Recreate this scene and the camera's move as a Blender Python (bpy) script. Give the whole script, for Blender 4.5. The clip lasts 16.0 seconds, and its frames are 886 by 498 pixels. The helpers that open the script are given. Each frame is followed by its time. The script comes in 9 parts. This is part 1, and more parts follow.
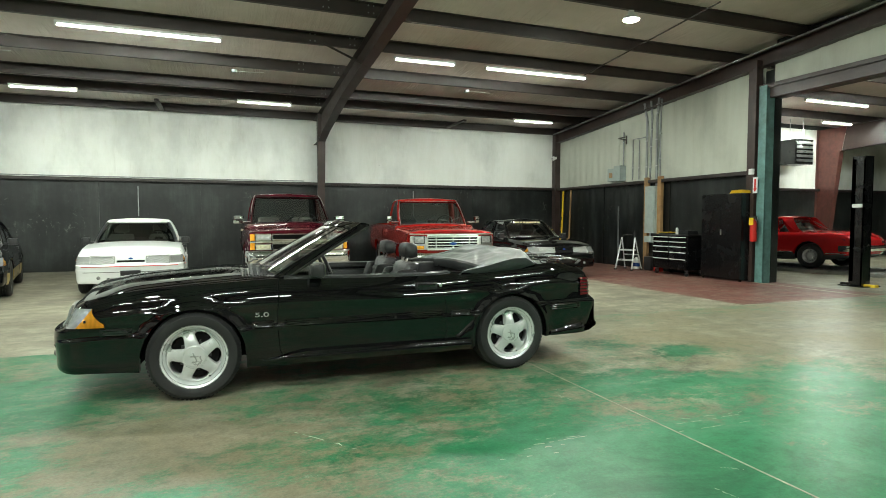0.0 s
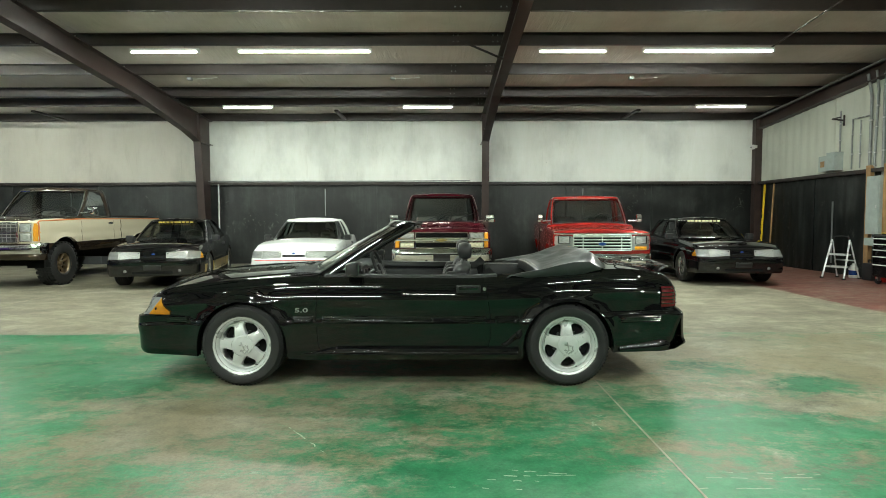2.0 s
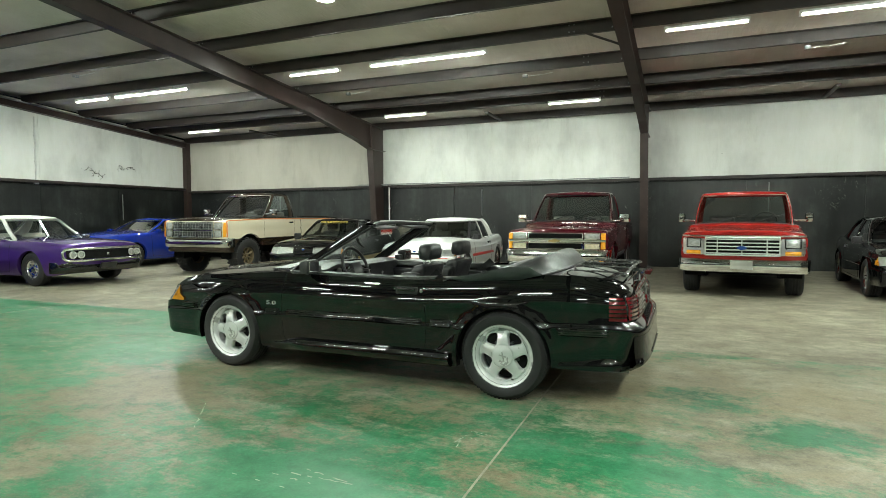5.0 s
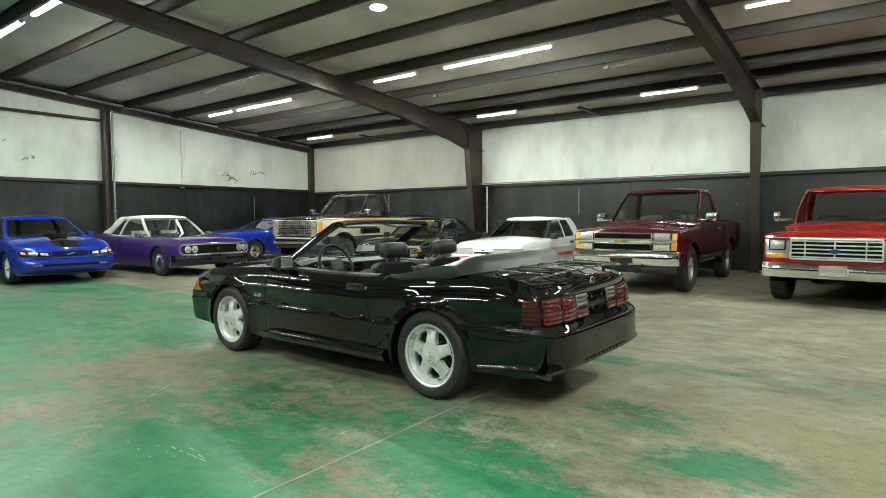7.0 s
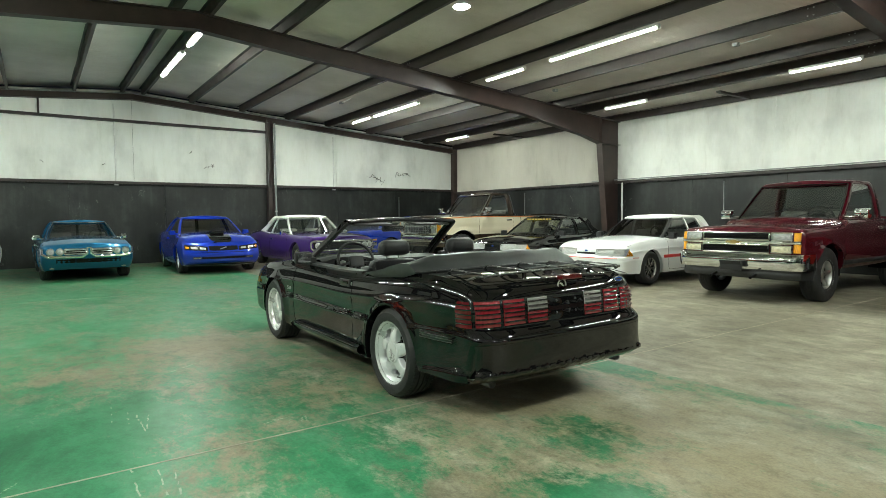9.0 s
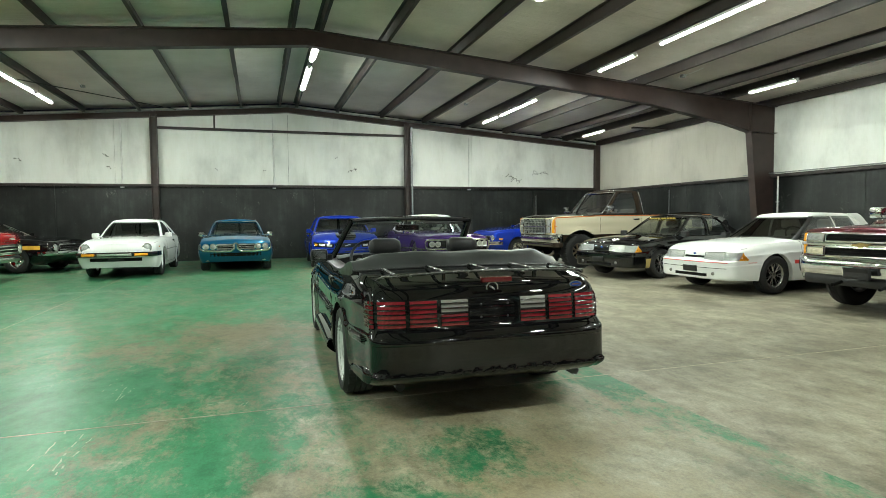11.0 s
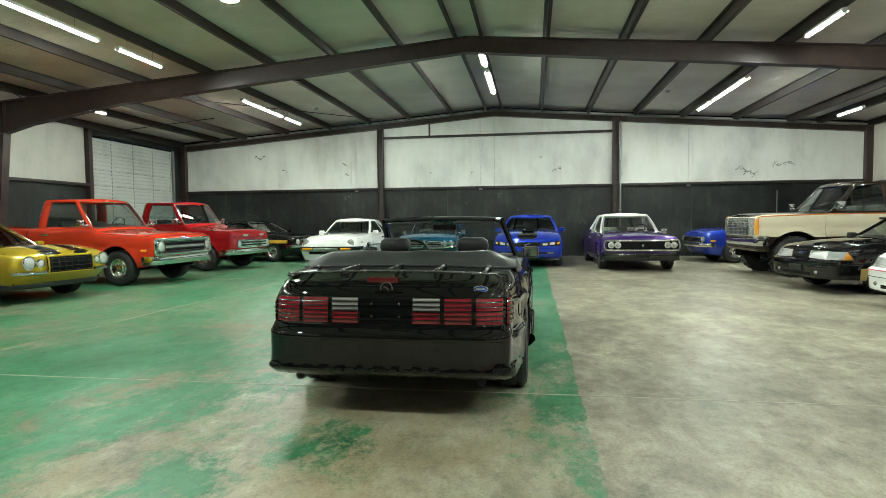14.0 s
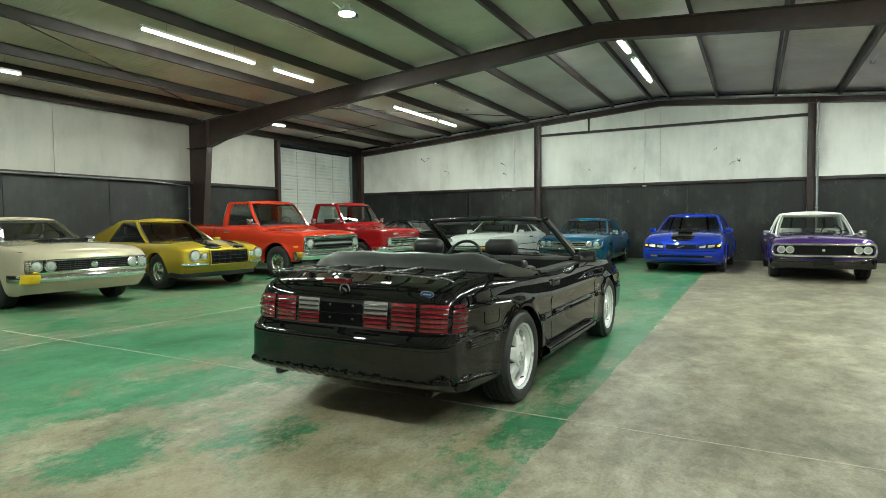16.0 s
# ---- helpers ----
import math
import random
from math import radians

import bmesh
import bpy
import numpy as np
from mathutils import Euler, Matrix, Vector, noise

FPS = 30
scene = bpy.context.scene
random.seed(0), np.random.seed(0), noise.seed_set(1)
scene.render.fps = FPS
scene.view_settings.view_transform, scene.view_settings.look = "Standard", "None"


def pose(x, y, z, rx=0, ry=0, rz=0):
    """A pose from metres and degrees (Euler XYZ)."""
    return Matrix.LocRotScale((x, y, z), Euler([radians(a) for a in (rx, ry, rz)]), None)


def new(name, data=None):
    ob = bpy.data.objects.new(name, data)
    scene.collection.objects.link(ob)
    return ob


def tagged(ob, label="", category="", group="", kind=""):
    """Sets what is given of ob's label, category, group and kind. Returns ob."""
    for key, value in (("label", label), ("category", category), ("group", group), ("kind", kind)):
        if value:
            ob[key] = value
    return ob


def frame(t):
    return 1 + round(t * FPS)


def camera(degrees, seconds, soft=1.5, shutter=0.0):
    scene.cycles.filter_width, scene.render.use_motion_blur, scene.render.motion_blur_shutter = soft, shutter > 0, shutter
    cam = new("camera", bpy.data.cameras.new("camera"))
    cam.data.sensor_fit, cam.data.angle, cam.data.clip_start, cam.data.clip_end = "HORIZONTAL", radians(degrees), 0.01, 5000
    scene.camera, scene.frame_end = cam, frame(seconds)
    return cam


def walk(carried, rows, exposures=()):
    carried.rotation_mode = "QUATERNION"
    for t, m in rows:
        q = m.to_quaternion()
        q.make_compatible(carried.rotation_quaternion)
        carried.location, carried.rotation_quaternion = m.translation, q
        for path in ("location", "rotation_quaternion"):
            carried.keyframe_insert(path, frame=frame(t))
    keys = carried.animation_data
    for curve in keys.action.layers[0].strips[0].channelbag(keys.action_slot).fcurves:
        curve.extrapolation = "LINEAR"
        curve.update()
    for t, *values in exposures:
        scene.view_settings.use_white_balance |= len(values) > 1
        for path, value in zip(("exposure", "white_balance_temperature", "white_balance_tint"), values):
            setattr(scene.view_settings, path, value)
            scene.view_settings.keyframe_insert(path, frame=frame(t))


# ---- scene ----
cam = camera(75.1, 16.0, 0.8)
METRES, EYE, TILT, LEAN, TURN, RAISE = 12.24, 1.315, 0.0, 0.0, -21.0, 0.45
ROWS = [
    (0.0, 0.0, 0.0, 0.0, 0.0, -3.39, -0.02),
    (0.5, 0.0234, 0.0097, -0.0001, 5.56, -3.49, -0.01),
    (1.0, 0.0471, 0.0225, -0.0003, 11.41, -3.42, 0.03),
    (1.5, 0.0752, 0.0319, -0.0007, 16.35, -3.43, 0.06),
    (2.0, 0.1035, 0.0411, 0.0001, 20.81, -3.5, 0.14),
    (2.5, 0.128, 0.0522, 0.0012, 25.13, -3.48, 0.13),
    (3.0, 0.1539, 0.0646, 0.0, 29.65, -3.47, 0.12),
    (3.5, 0.1788, 0.0808, -0.002, 33.77, -3.38, 0.08),
    (4.0, 0.2053, 0.0992, -0.0006, 37.34, -3.42, 0.16),
    (6.5, 0.3218, 0.2133, 0.001, 53.85, -3.54, 0.24),
    (7.0, 0.3396, 0.2388, 0.0, 58.17, -3.53, 0.28),
    (7.5, 0.3535, 0.2643, -0.0006, 62.67, -3.52, 0.27),
    (8.0, 0.3656, 0.292, -0.0009, 67.16, -3.49, 0.24),
    (8.5, 0.3763, 0.3237, -0.0012, 71.42, -3.52, 0.38),
    (11.0, 0.3898, 0.4916, -0.0035, 93.38, -3.4, 0.55),
    (11.5, 0.3859, 0.5247, -0.0033, 97.5, -3.41, 0.55),
    (12.0, 0.3806, 0.5588, -0.0034, 101.51, -3.37, 0.49),
    (12.5, 0.3728, 0.5895, -0.0046, 105.74, -3.26, 0.54),
    (13.0, 0.3623, 0.6166, -0.0038, 110.12, -3.32, 0.5),
    (13.5, 0.3505, 0.6469, -0.004, 115.16, -3.31, 0.55),
    (14.0, 0.3349, 0.6733, -0.0045, 119.87, -3.25, 0.57),
    (14.5, 0.3146, 0.6974, -0.0042, 124.25, -3.22, 0.54),
    (15.0, 0.2925, 0.7207, -0.0046, 128.78, -3.2, 0.55),
    (15.5, 0.2704, 0.7392, -0.0041, 133.75, -3.18, 0.48),
    (16.0, 0.2459, 0.7573, -0.0045, 139.33, -3.18, 0.47),
]
walk(cam, [(t, pose(0, 0, EYE, TILT, LEAN, TURN) @ pose(METRES * x, METRES * y, METRES * z, 90 + pitch + RAISE, roll, yaw)) for t, x, y, z, yaw, pitch, roll in ROWS])

# ---- world and helpers ----
world = bpy.data.worlds.new("world")
scene.world = world
world.use_nodes = True
world.node_tree.nodes["Background"].inputs[0].default_value = (0.02, 0.022, 0.025, 1)
world.node_tree.nodes["Background"].inputs[1].default_value = 0.3
scene.view_settings.exposure = 0.0

# the hall: walls along x and y
EAST, WEST, NORTH, SOUTH = 10.65, -13.72, 16.92, -7.08
RIDGE, EAVE_SLOPE, ROOF = 4.88, 0.078, 5.28
LEDGE = 2.33


def roof_z(y):
    return ROOF - EAVE_SLOPE * abs(y - RIDGE)


def material(name):
    m = bpy.data.materials.new(name)
    m.use_nodes = True
    return m, m.node_tree.nodes, m.node_tree.links, m.node_tree.nodes["Principled BSDF"]


def ramp(nodes, links, source, stops):
    r = nodes.new("ShaderNodeValToRGB")
    while len(r.color_ramp.elements) < len(stops):
        r.color_ramp.elements.new(0.5)
    for e, (p, c) in zip(r.color_ramp.elements, stops):
        e.position = p
        e.color = (*c, 1) if len(c) == 3 else c
    links.new(source, r.inputs[0])
    return r.outputs[0]


def noise_tex(nodes, links, scale, detail=4, rough=0.55, stretch=(1, 1, 1), kind="Object", distort=0.0):
    c = nodes.new("ShaderNodeTexCoord")
    mp = nodes.new("ShaderNodeMapping")
    mp.inputs["Scale"].default_value = stretch
    links.new(c.outputs[kind], mp.inputs[0])
    n = nodes.new("ShaderNodeTexNoise")
    n.inputs["Scale"].default_value = scale
    n.inputs["Detail"].default_value = detail
    n.inputs["Roughness"].default_value = rough
    n.inputs["Distortion"].default_value = distort
    links.new(mp.outputs[0], n.inputs["Vector"])
    return n.outputs["Fac"]


def mix_rgb(nodes, links, fac, a, b, blend="MIX"):
    m = nodes.new("ShaderNodeMix")
    m.data_type = "RGBA"
    m.blend_type = blend
    for s, v in ((m.inputs[0], fac), (m.inputs[6], a), (m.inputs[7], b)):
        if isinstance(v, (int, float)):
            s.default_value = v
        elif isinstance(v, tuple):
            s.default_value = (*v, 1)
        else:
            links.new(v, s)
    return m.outputs[2]


def maths(nodes, links, op, a, b=0.0, clamp=False):
    m = nodes.new("ShaderNodeMath")
    m.operation = op
    m.use_clamp = clamp
    for s, v in zip(m.inputs, (a, b)):
        if isinstance(v, (int, float)):
            s.default_value = v
        else:
            links.new(v, s)
    return m.outputs[0]


def bump(nodes, links, bsdf, height, strength=0.2, distance=0.01):
    b = nodes.new("ShaderNodeBump")
    b.inputs["Strength"].default_value = strength
    b.inputs["Distance"].default_value = distance
    links.new(height, b.inputs["Height"])
    links.new(b.outputs[0], bsdf.inputs["Normal"])


def plain(name, colour, rough=0.5, metal=0.0, vary=0.12, scale=6.0, coat=0.0, bumps=0.0, bump_scale=60.0):
    """A surface with slight mottling of tone and gloss."""
    m, n, l, b = material(name)
    f = noise_tex(n, l, scale, 5, 0.6)
    lo = tuple(c * (1 - vary) for c in colour)
    hi = tuple(min(1, c * (1 + vary)) for c in colour)
    l.new(ramp(n, l, f, [(0.3, lo), (0.7, hi)]), b.inputs["Base Color"])
    l.new(ramp(n, l, f, [(0.3, (rough * 0.85,) * 3), (0.7, (min(1, rough * 1.15),) * 3)]), b.inputs["Roughness"])
    b.inputs["Metallic"].default_value = metal
    b.inputs["Coat Weight"].default_value = coat
    b.inputs["Coat Roughness"].default_value = 0.03
    if bumps:
        bump(n, l, b, noise_tex(n, l, bump_scale, 4), bumps, 0.004)
    return m


def paint(name, colour, flake=0.0, rough=0.28):
    """Car paint: a base under clear coat, with faint waviness and dust."""
    m, n, l, b = material(name)
    f = noise_tex(n, l, 2.2, 4, 0.6)
    dust = noise_tex(n, l, 9.0, 6, 0.7)
    c = mix_rgb(n, l, maths(n, l, "MULTIPLY", dust, 0.008), colour, (0.35, 0.34, 0.32))
    l.new(c, b.inputs["Base Color"])
    b.inputs["Metallic"].default_value = flake
    b.inputs["Roughness"].default_value = rough
    b.inputs["Specular IOR Level"].default_value = 0.0
    b.inputs["Coat Weight"].default_value = 1.0
    l.new(ramp(n, l, dust, [(0.35, (0.008,) * 3), (0.8, (0.03,) * 3)]), b.inputs["Coat Roughness"])
    b.inputs["Coat IOR"].default_value = 1.55
    bump(n, l, b, f, 0.008, 0.02)
    return m


def glow(name, colour, strength):
    m, n, l, b = material(name)
    b.inputs["Base Color"].default_value = (*colour, 1)
    b.inputs["Emission Color"].default_value = (*colour, 1)
    b.inputs["Emission Strength"].default_value = strength
    return m


def glass(name, tint, gloss=1.0, rough=0.01):
    """A thin pane: tinted see-through with mirror gloss by angle."""
    m, n, l, b = material(name)
    out = n["Material Output"]
    tr = n.new("ShaderNodeBsdfTransparent")
    tr.inputs[0].default_value = (*tint, 1)
    gl = n.new("ShaderNodeBsdfGlossy")
    gl.inputs[0].default_value = (gloss, gloss, gloss, 1)
    gl.inputs["Roughness"].default_value = rough
    lw = n.new("ShaderNodeLayerWeight")
    lw.inputs[0].default_value = 0.5
    mx = n.new("ShaderNodeMixShader")
    l.new(maths(n, l, "ADD", maths(n, l, "MULTIPLY", maths(n, l, "POWER", lw.outputs["Facing"], 3.2), 0.85), 0.065), mx.inputs[0])
    l.new(tr.outputs[0], mx.inputs[1])
    l.new(gl.outputs[0], mx.inputs[2])
    l.new(mx.outputs[0], out.inputs[0])
    n.remove(b)
    return m


def lens_mat(name, colour, rough=0.12, metal=0.0):
    m, n, l, b = material(name)
    b.inputs["Metallic"].default_value = metal
    w = n.new("ShaderNodeTexWave")
    w.inputs["Scale"].default_value = 40
    c = n.new("ShaderNodeTexCoord")
    l.new(c.outputs["Object"], w.inputs["Vector"])
    l.new(ramp(n, l, w.outputs["Fac"], [(0, tuple(v * 0.75 for v in colour)), (1, colour)]), b.inputs["Base Color"])
    b.inputs["Roughness"].default_value = rough
    b.inputs["Coat Weight"].default_value = 1.0
    bump(n, l, b, w.outputs["Fac"], 0.3, 0.003)
    return m


M = {}
M["steel"] = plain("brown_painted_steel", (0.040, 0.024, 0.021), 0.42, 0, 0.3, 3.0, 0, 0.06, 25)
M["purlin"] = plain("dark_primer_steel", (0.030, 0.021, 0.019), 0.5, 0, 0.35, 2.5, 0, 0.05, 30)
M["conduit"] = plain("galvanised_conduit", (0.30, 0.31, 0.31), 0.4, 0.7, 0.2)
M["metal"] = plain("bare_steel", (0.5, 0.5, 0.5), 0.3, 1.0, 0.15)
M["chrome"] = plain("chrome", (0.78, 0.79, 0.8), 0.07, 1.0, 0.05)
M["smoked"] = plain("smoked_chrome_wheel", (0.48, 0.48, 0.49), 0.22, 1.0, 0.1)
M["brakelens"] = lens_mat("dark_red_lens", (0.09, 0.006, 0.008))
M["rackbar"] = plain("dull_grey_rack", (0.13, 0.13, 0.13), 0.26, 0.4, 0.2, 30)
M["alu"] = plain("silver_wheel_paint", (0.70, 0.71, 0.71), 0.30, 0.45, 0.06, 8, 0.3)
M["darkrim"] = plain("gunmetal", (0.12, 0.12, 0.125), 0.3, 0.8, 0.1)
M["gold"] = plain("gold_wheel", (0.55, 0.36, 0.12), 0.28, 0.8, 0.1)
M["bronze"] = plain("bronze_wheel", (0.20, 0.15, 0.09), 0.35, 0.8, 0.15)
M["rubber"] = plain("tyre_rubber", (0.014, 0.014, 0.0145), 0.62, 0, 0.35, 20, 0, 0.25, 160)
M["blackplastic"] = plain("black_plastic", (0.014, 0.014, 0.015), 0.45, 0, 0.2, 20, 0, 0.1, 300)
M["gloss_black"] = plain("gloss_black_trim", (0.006, 0.006, 0.006), 0.15, 0, 0.1, 5, 0.6)
M["seam"] = plain("panel_gap", (0.003, 0.003, 0.003), 0.8)
M["underbody"] = plain("underbody", (0.008, 0.008, 0.008), 0.9)
for key in ("seam", "underbody"):
    M[key].node_tree.nodes["Principled BSDF"].inputs["Specular IOR Level"].default_value = 0.12
M["leather"] = plain("black_leather", (0.016, 0.016, 0.017), 0.42, 0, 0.25, 12, 0, 0.3, 90)
M["vinyl"] = plain("charcoal_vinyl", (0.034, 0.037, 0.037), 0.38, 0, 0.25, 5, 0, 0.30, 26)
M["interior"] = plain("dark_interior", (0.012, 0.012, 0.013), 0.7)
M["tan_interior"] = plain("grey_interior", (0.16, 0.15, 0.14), 0.7)
M["glass"] = glass("window_glass", (0.66, 0.71, 0.69))
M["glass_dark"] = glass("tinted_window_glass", (0.22, 0.25, 0.24))
M["glass_clear"] = glass("clear_windscreen", (0.80, 0.85, 0.82))
M["headlamp"] = lens_mat("headlamp_glass", (0.60, 0.61, 0.59), 0.10, 0.30)
M["clearlamp"] = lens_mat("clear_reflector_lamp", (0.66, 0.67, 0.66), 0.10, 0.45)
M["amber"] = lens_mat("amber_lens", (0.95, 0.40, 0.03))
M["redlens"] = lens_mat("red_lens", (0.225, 0.014, 0.022))
M["cleargrey"] = lens_mat("reversing_lens", (0.27, 0.26, 0.25))
M["yellowlens"] = lens_mat("yellowed_lens", (0.78, 0.72, 0.52), 0.15, 0.1)
M["badge_silver"] = plain("silver_badge", (0.30, 0.30, 0.29), 0.35, 0.2)
M["tube"] = glow("led_tube", (0.90, 1.0, 0.885), 338.0)
# stronger west tubes and weaker outer rows, set to balance the walls' brightness
M["tube_strong"] = glow("strong_led_tube", (0.90, 1.0, 0.885), 410.0)
M["tube_dim"] = glow("weak_led_tube", (0.90, 1.0, 0.885), 95.0)
M["bay"] = glow("bay_lamp", (0.90, 1.0, 0.885), 1180.0)
M["whiteplastic"] = plain("white_plastic", (0.72, 0.72, 0.70), 0.45)
M["blue_oval"] = plain("blue_enamel", (0.02, 0.06, 0.25), 0.2, 0, 0.05, 5, 0.5)
M["wood"] = plain("raw_timber", (0.34, 0.20, 0.09), 0.7, 0, 0.3, 4, 0, 0.2, 40)
M["yellow"] = plain("yellow_enamel", (0.75, 0.5, 0.02), 0.4)
M["red"] = plain("red_enamel", (0.55, 0.02, 0.015), 0.35, 0, 0.1, 5, 0.5)
M["greengrey"] = plain("grey_green_enamel", (0.34, 0.39, 0.37), 0.5)
M["tealsteel"] = plain("teal_painted_steel", (0.10, 0.20, 0.19), 0.5, 0, 0.35, 5)
M["cabinet"] = plain("black_enamel", (0.004, 0.004, 0.0045), 0.26, 0, 0.2, 3, 0.2)


def part(name, bm, mat, parent=None, label="", smooth=None, loc=None):
    """Links a bmesh (or a ready mesh) as one object under a thing or a part."""
    if isinstance(bm, bmesh.types.BMesh):
        me = bpy.data.meshes.new(name)
        bm.to_mesh(me)
        bm.free()
        for m in mat if isinstance(mat, (list, tuple)) else [mat]:
            me.materials.append(m)
        if smooth is not None:
            me.polygons.foreach_set("use_smooth", [True] * len(me.polygons))
            me.set_sharp_from_angle(angle=radians(smooth))
    else:
        me = bm
    ob = new(name, me)
    if parent is not None:
        ob.parent = parent
    if loc is not None:
        ob.location = loc
    if label:
        ob["label"] = label
    return ob


def thing(name, label, category, m=None, group="", kind=""):
    ob = new(name)
    ob.empty_display_size = 0.2
    tagged(ob, label, category, group, kind)
    if m is not None:
        ob.matrix_basis = m
    return ob


def box(bm, x0, x1, y0, y1, z0, z1, mi=0, bevel=0.0):
    x0, x1, y0, y1, z0, z1 = min(x0, x1), max(x0, x1), min(y0, y1), max(y0, y1), min(z0, z1), max(z0, z1)
    r = bmesh.ops.create_cube(bm, size=1, matrix=Matrix.Translation(((x0 + x1) / 2, (y0 + y1) / 2, (z0 + z1) / 2)) @ Matrix.Diagonal((x1 - x0, y1 - y0, z1 - z0, 1)))
    faces = {f for v in r["verts"] for f in v.link_faces}
    for f in faces:
        f.material_index = mi
    if bevel:
        edges = {e for v in r["verts"] for e in v.link_edges}
        out = bmesh.ops.bevel(bm, geom=list(edges), offset=bevel, segments=2, profile=0.6, affect="EDGES", clamp_overlap=True)
        for f in out["faces"]:
            f.material_index = mi
    return bm


def boxed(x0, x1, y0, y1, z0, z1, bevel=0.0):
    return box(bmesh.new(), x0, x1, y0, y1, z0, z1, 0, bevel)


def tube(bm, pts, r, sides=8, mi=0, cap=True, flat=1.0):
    """A round bar along a polyline; r may be one radius or one per point."""
    pts = [Vector(p) for p in pts]
    rs = r if isinstance(r, (list, tuple)) else [r] * len(pts)
    rings = []
    up = None
    for i, p in enumerate(pts):
        a, b = pts[max(0, i - 1)], pts[min(len(pts) - 1, i + 1)]
        d = (b - a).normalized()
        if up is None:
            up = Vector((0, 0, 1)) if abs(d.z) < 0.9 else Vector((1, 0, 0))
        s = d.cross(up).normalized()
        up = s.cross(d).normalized()
        rings.append([bm.verts.new(p + rs[i] * (math.cos(t) * s + flat * math.sin(t) * up)) for t in (2 * math.pi * k / sides for k in range(sides))])
    for a, b in zip(rings, rings[1:]):
        for k in range(sides):
            f = bm.faces.new((a[k], a[(k + 1) % sides], b[(k + 1) % sides], b[k]))
            f.material_index = mi
    if cap:
        for ring, rev in ((rings[0], True), (rings[-1], False)):
            f = bm.faces.new(ring if not rev else ring[::-1])
            f.material_index = mi
    return bm


def lathe(bm, profile, sides=40, axis="y", mi=0, centre=(0, 0, 0), cap=False):
    """Turns (radius, along) pairs round an axis."""
    c = Vector(centre)
    rings = []
    for r, h in profile:
        ring = []
        for k in range(sides):
            t = 2 * math.pi * k / sides
            a, b = r * math.cos(t), r * math.sin(t)
            p = (a, h, b) if axis == "y" else ((a, b, h) if axis == "z" else (h, a, b))
            ring.append(bm.verts.new(c + Vector(p)))
        rings.append(ring)
    for a, b in zip(rings, rings[1:]):
        for k in range(sides):
            f = bm.faces.new((a[k], a[(k + 1) % sides], b[(k + 1) % sides], b[k]))
            f.material_index = mi
    if cap:
        for ring in (rings[0], rings[-1]):
            bm.faces.new(ring).material_index = mi
    bmesh.ops.recalc_face_normals(bm, faces=bm.faces[:])
    return bm


def plate(bm, pts, thick, mi=0):
    """A flat polygon given in 3D, pushed along its normal by thick."""
    vs = [bm.verts.new(p) for p in pts]
    f = bm.faces.new(vs)
    f.normal_update()
    n = f.normal.copy()
    f.material_index = mi
    ex = bmesh.ops.extrude_face_region(bm, geom=[f])
    for v in ex["geom"]:
        if isinstance(v, bmesh.types.BMVert):
            v.co += n * thick
    bmesh.ops.recalc_face_normals(bm, faces=bm.faces[:])
    return bm


def grid_mesh(bm, rows, mi=0, closed=False):
    """Quads between rows of points."""
    vr = [[bm.verts.new(p) for p in row] for row in rows]
    for a, b in zip(vr, vr[1:]):
        n = len(a)
        for k in range(n if closed else n - 1):
            f = bm.faces.new((a[k], a[(k + 1) % n], b[(k + 1) % n], b[k]))
            f.material_index = mi
    return vr


def pchip(pts):
    """A smooth curve through (x, y) pairs that does not overshoot."""
    pts = sorted(pts)
    xs = np.array([p[0] for p in pts], float)
    ys = np.array([p[1] for p in pts], float)
    if len(xs) == 1:
        return lambda x: float(ys[0])
    h, d = np.diff(xs), np.diff(ys) / np.diff(xs)
    m = np.zeros(len(xs))
    m[0], m[-1] = d[0], d[-1]
    for i in range(1, len(xs) - 1):
        if d[i - 1] * d[i] > 0:
            w1, w2 = 2 * h[i] + h[i - 1], h[i] + 2 * h[i - 1]
            m[i] = (w1 + w2) / (w1 / d[i - 1] + w2 / d[i])

    def f(x):
        if x <= xs[0]:
            return float(ys[0])
        if x >= xs[-1]:
            return float(ys[-1])
        i = int(np.searchsorted(xs, x) - 1)
        t = (x - xs[i]) / h[i]
        return float((1 + 2 * t) * (1 - t) ** 2 * ys[i] + t * (1 - t) ** 2 * h[i] * m[i] + t * t * (3 - 2 * t) * ys[i + 1] + t * t * (t - 1) * h[i] * m[i + 1])
    return f


def lerp(a, b, t):
    return a + (b - a) * t


def smooth01(t):
    t = max(0.0, min(1.0, t))
    return t * t * (3 - 2 * t)

